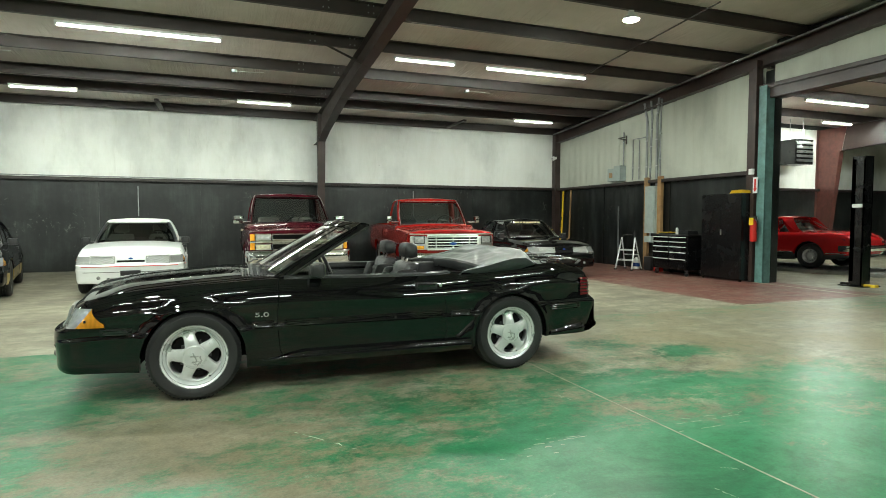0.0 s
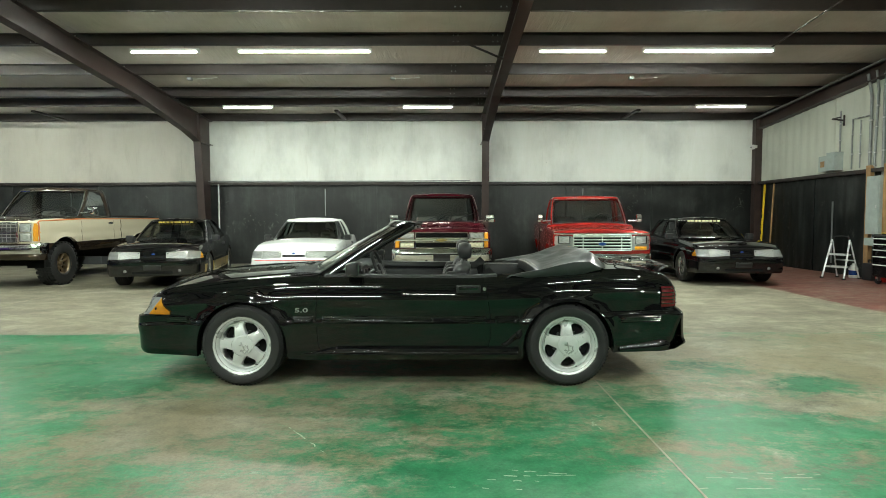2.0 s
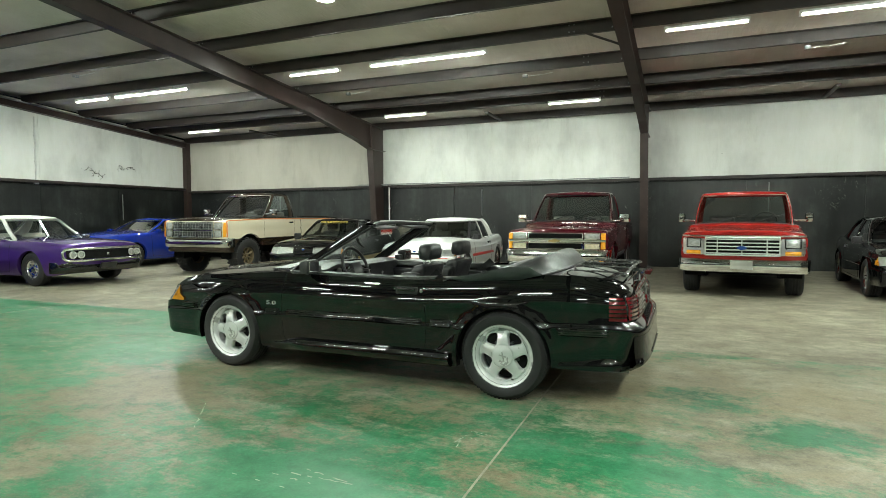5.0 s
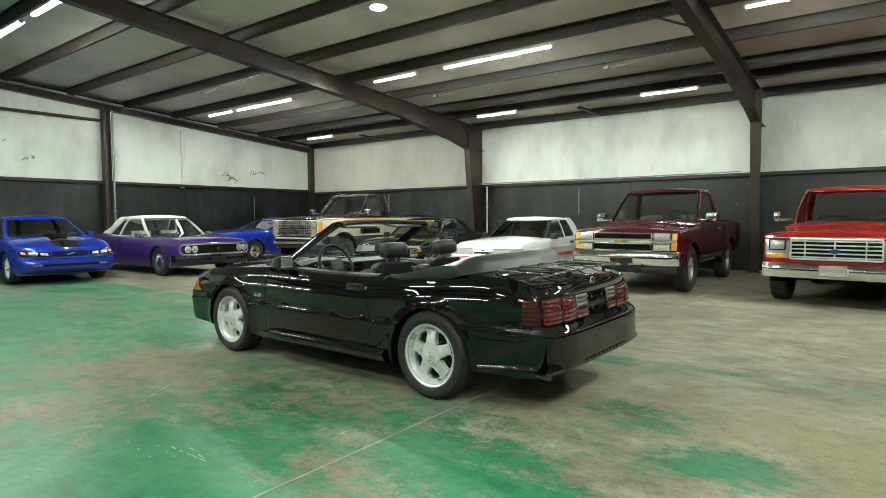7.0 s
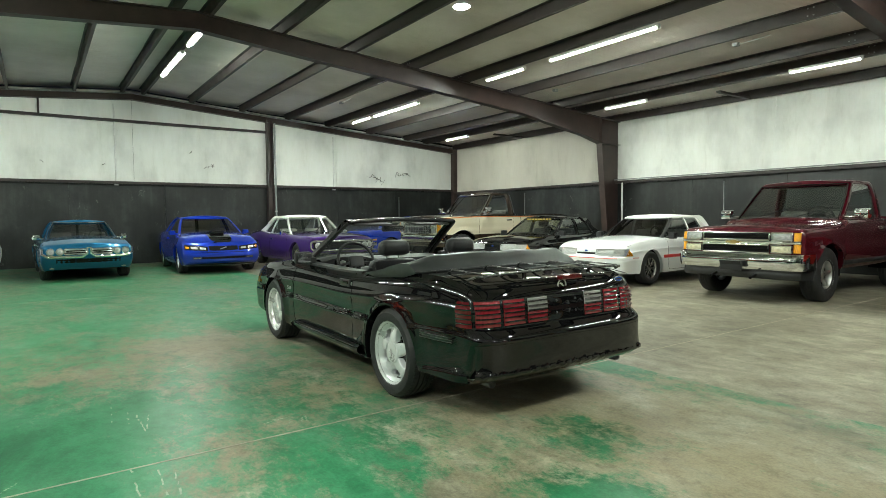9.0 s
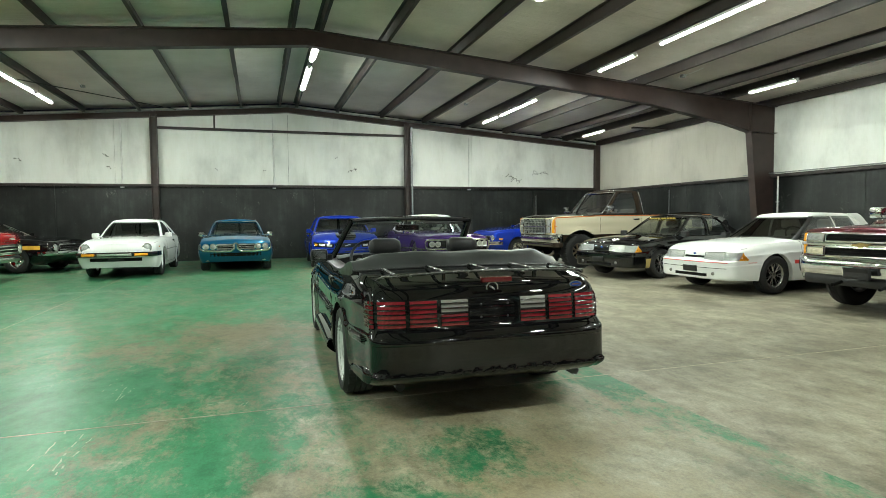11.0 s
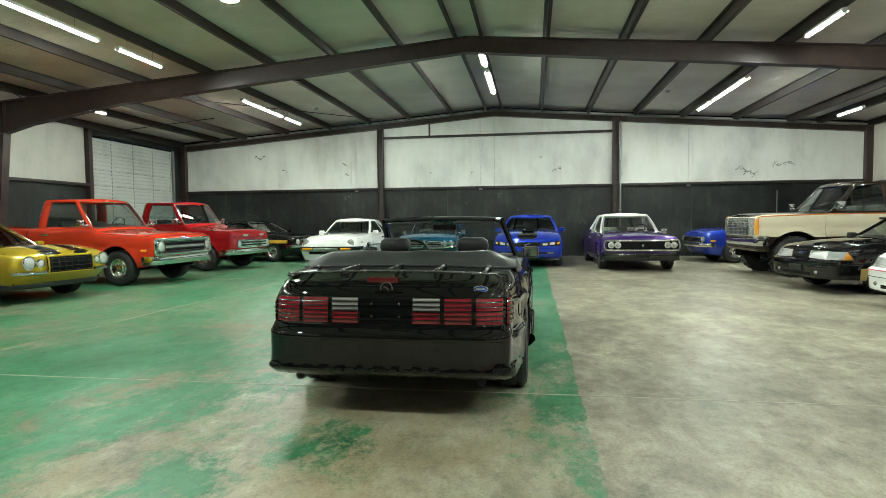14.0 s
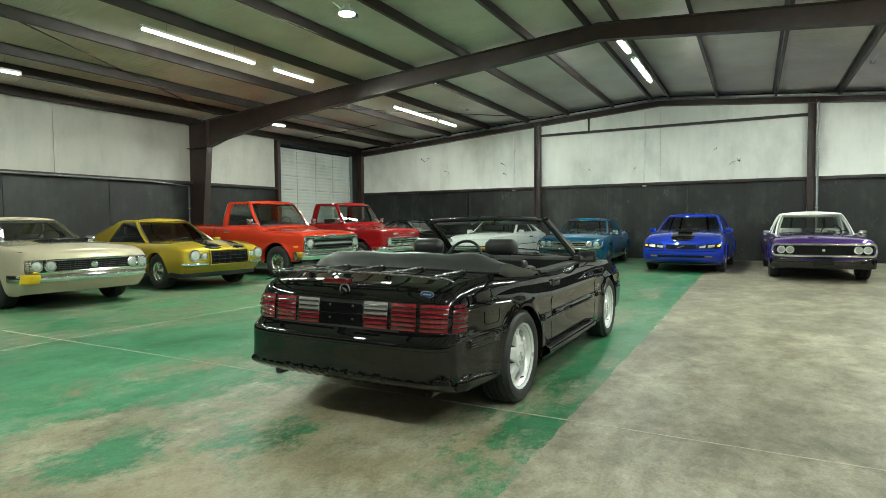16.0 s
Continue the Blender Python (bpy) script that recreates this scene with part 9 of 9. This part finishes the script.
for x in (-0.3, 0.3):
    bm = bmesh.new()
    tube(bm, [(x, 0, 0.8), (x, 0, 1.6)], 0.012, 6)
    part("hanger", bm, M["metal"], hu)
# ---- wall and roof runs in the hall ----
W_ = WEST + 0.07
for y in (4.4, -0.15, 11.37):
    conduit_run([(W_, y, 2.45), (W_, y, roof_z(y) - 0.5)], 0.022, "thin pale grey conduit down the end wall", M["whiteplastic"])
    jb = thing("outlet_box", "small pale outlet box at the foot of a conduit", "outlet box", pose(W_ + 0.01, y, 2.40), "outlet boxes on the end wall")
    part("box", boxed(-0.04, 0.03, -0.055, 0.055, -0.05, 0.06, 0.006), M["whiteplastic"], jb)
conduit_run([(WEST + 0.27, 9.14, 0.3), (WEST + 0.27, 9.14, roof_z(9) - 0.4)], 0.03, "grey conduit beside the end wall column")
conduit_run([(WEST + 0.3, y, roof_z(y) - 0.22) for y in (NORTH - 0.5, 12.0, 8.0, RIDGE, 2.0, -2.0, SOUTH + 0.6)], 0.02, "long grey conduit along the end wall rafter")
conduit_run([(-6.2, NORTH - 0.18, 2.40), (-0.5, NORTH - 0.18, 2.39), (2.2, NORTH - 0.18, 2.40)], 0.014, "thin conduit along the north wall ledge")
conduit_run([(-5.05, NORTH - 0.2, 0.1), (-5.05, NORTH - 0.2, 2.3)], 0.022, "white conduit beside the column", M["whiteplastic"])
conduit_run([(-5.35 + 0.2, SOUTH + 0.2, 0.2), (-5.35 + 0.2, SOUTH + 0.2, 2.35), (-4.0, SOUTH + 0.2, 2.42), (4.0, SOUTH + 0.2, 2.42)], 0.02, "grey conduit along the south wall ledge")
conduit_run([(-0.755, NORTH - 0.09, 4.1), (-0.755, NORTH - 0.09, 3.38)], 0.006, "thin hanging cord on the north wall", M["whiteplastic"])
for x in (-2.01, -9.4, 5.5):
    t_ = thing("wall_batten", "pale batten strip on the black wall", "strip", pose(x, NORTH - 0.05, 1.4), "pale strips on the north wall", "structure")
    part("strip", boxed(-0.011, 0.011, -0.012, 0.01, 0, 0.78, 0.003), M["conduit"], t_)
t_ = thing("wall_batten", "pale batten strip on the black wall", "strip", pose(WEST + 0.05, 14.14, 1.3), "pale strips on the north wall", "structure")
part("strip", boxed(-0.01, 0.012, -0.011, 0.011, 0, 0.85, 0.003), M["conduit"], t_)
# electric boxes on the purlins
for x, y in ((-4.2, 13.0), (0.3, 13.0), (5.6, 13.0), (-9.6, 9.8), (-9.9, -0.2), (-2.0, 1.5), (4.0, 8.1)):
    z = roof_z(y) - 0.2
    t_ = thing("ceiling_box", "small grey electric box under a purlin", "junction box", pose(x, y, z), "junction boxes under the roof")
    part("box", boxed(-0.05, 0.05, -0.05, 0.05, -0.06, 0.004, 0.006), M["conduit"], t_)
    bm = bmesh.new()
    tube(bm, [(0.05, 0, -0.03), (0.35, 0, -0.025), (0.6, 0.02, 0.0)], 0.008, 6)
    part("cable", bm, M["whiteplastic"], t_)
# tension rods of the roof bracing
for a, c in (((7.57, 7.25, 4.82), (7.62, 11.1, 4.53)), ((2.7, -1.9, 4.5), (-5.3, -5.6, 4.21)), ((-5.5, -3.6, 4.37), (-13.2, 1.5, 4.77)), ((-9.5, -6.2, 4.17), (-9.4, -3.2, 4.40))):
    t_ = thing("brace_rod", "thin steel tension rod below the roof", "rod", pose(*a), "bracing rods")
    bm = bmesh.new()
    tube(bm, [(0, 0, 0), Vector(c) - Vector(a)], 0.013, 6)
    part("rod", bm, M["purlin"], t_)
# struts at the eaves
for x in (-9.4, -1.4, 6.6):
    t_ = thing("eave_brace", "short dark strut between eave and purlin", "strut", pose(x, NORTH - 0.15, roof_z(NORTH) - 0.2), "eave struts")
    part("strut", boxed(-0.05, 0.05, -1.35, 0, 0.0, 0.05, 0.004), M["purlin"], t_)
# scorch-like cracks in the white facing
M["crack"] = plain("dark_torn_facing", (0.03, 0.027, 0.022), 0.8)
rng = random.Random(5)


def crack(y, z, size):
    t_ = thing("torn_facing", "dark torn crack in the white wall facing", "crack", pose(WEST + 0.052, y, z), "tears in the wall facing", "structure")
    main = []
    q = Vector((0, -size * 0.45, 0))
    drift = 0.0
    for i in range(15):
        main.append(q.copy())
        drift = 0.6 * drift + rng.uniform(-0.06, 0.06)
        q = q + Vector((0, size * rng.uniform(0.03, 0.085), size * drift))
    lines_ = [main[:rng.randint(5, 8)], main[9:]]
    for k in range(9):
        q = rng.choice(main).copy()
        a = rng.choice((1.5, -1.5)) + rng.uniform(-0.9, 0.9)
        P = [q.copy()]
        for i in range(rng.randint(2, 5)):
            a += rng.uniform(-0.9, 0.9)
            q = q + Vector((0, math.cos(a), math.sin(a))) * size * rng.uniform(0.02, 0.06)
            P.append(q.copy())
        lines_.append(P)
    for P in lines_:
        bm = bmesh.new()
        tube(bm, P, [0.003 + 0.011 * rng.random() ** 2 for _ in P], 5)
        part("tear", bm, M["crack"], t_)


for y, z, s_ in ((7.05, 2.97, 0.35), (6.5, 3.42, 0.08), (-3.86, 3.74, 0.5), (-2.89, 3.2, 0.25), (13.2, 2.85, 0.8), (14.4, 2.98, 0.9), (-0.59, 3.4, 0.2), (-0.5, 3.0, 0.15), (2.6, 3.0, 0.08), (4.1, 2.95, 0.08)):
    crack(y, z, s_)
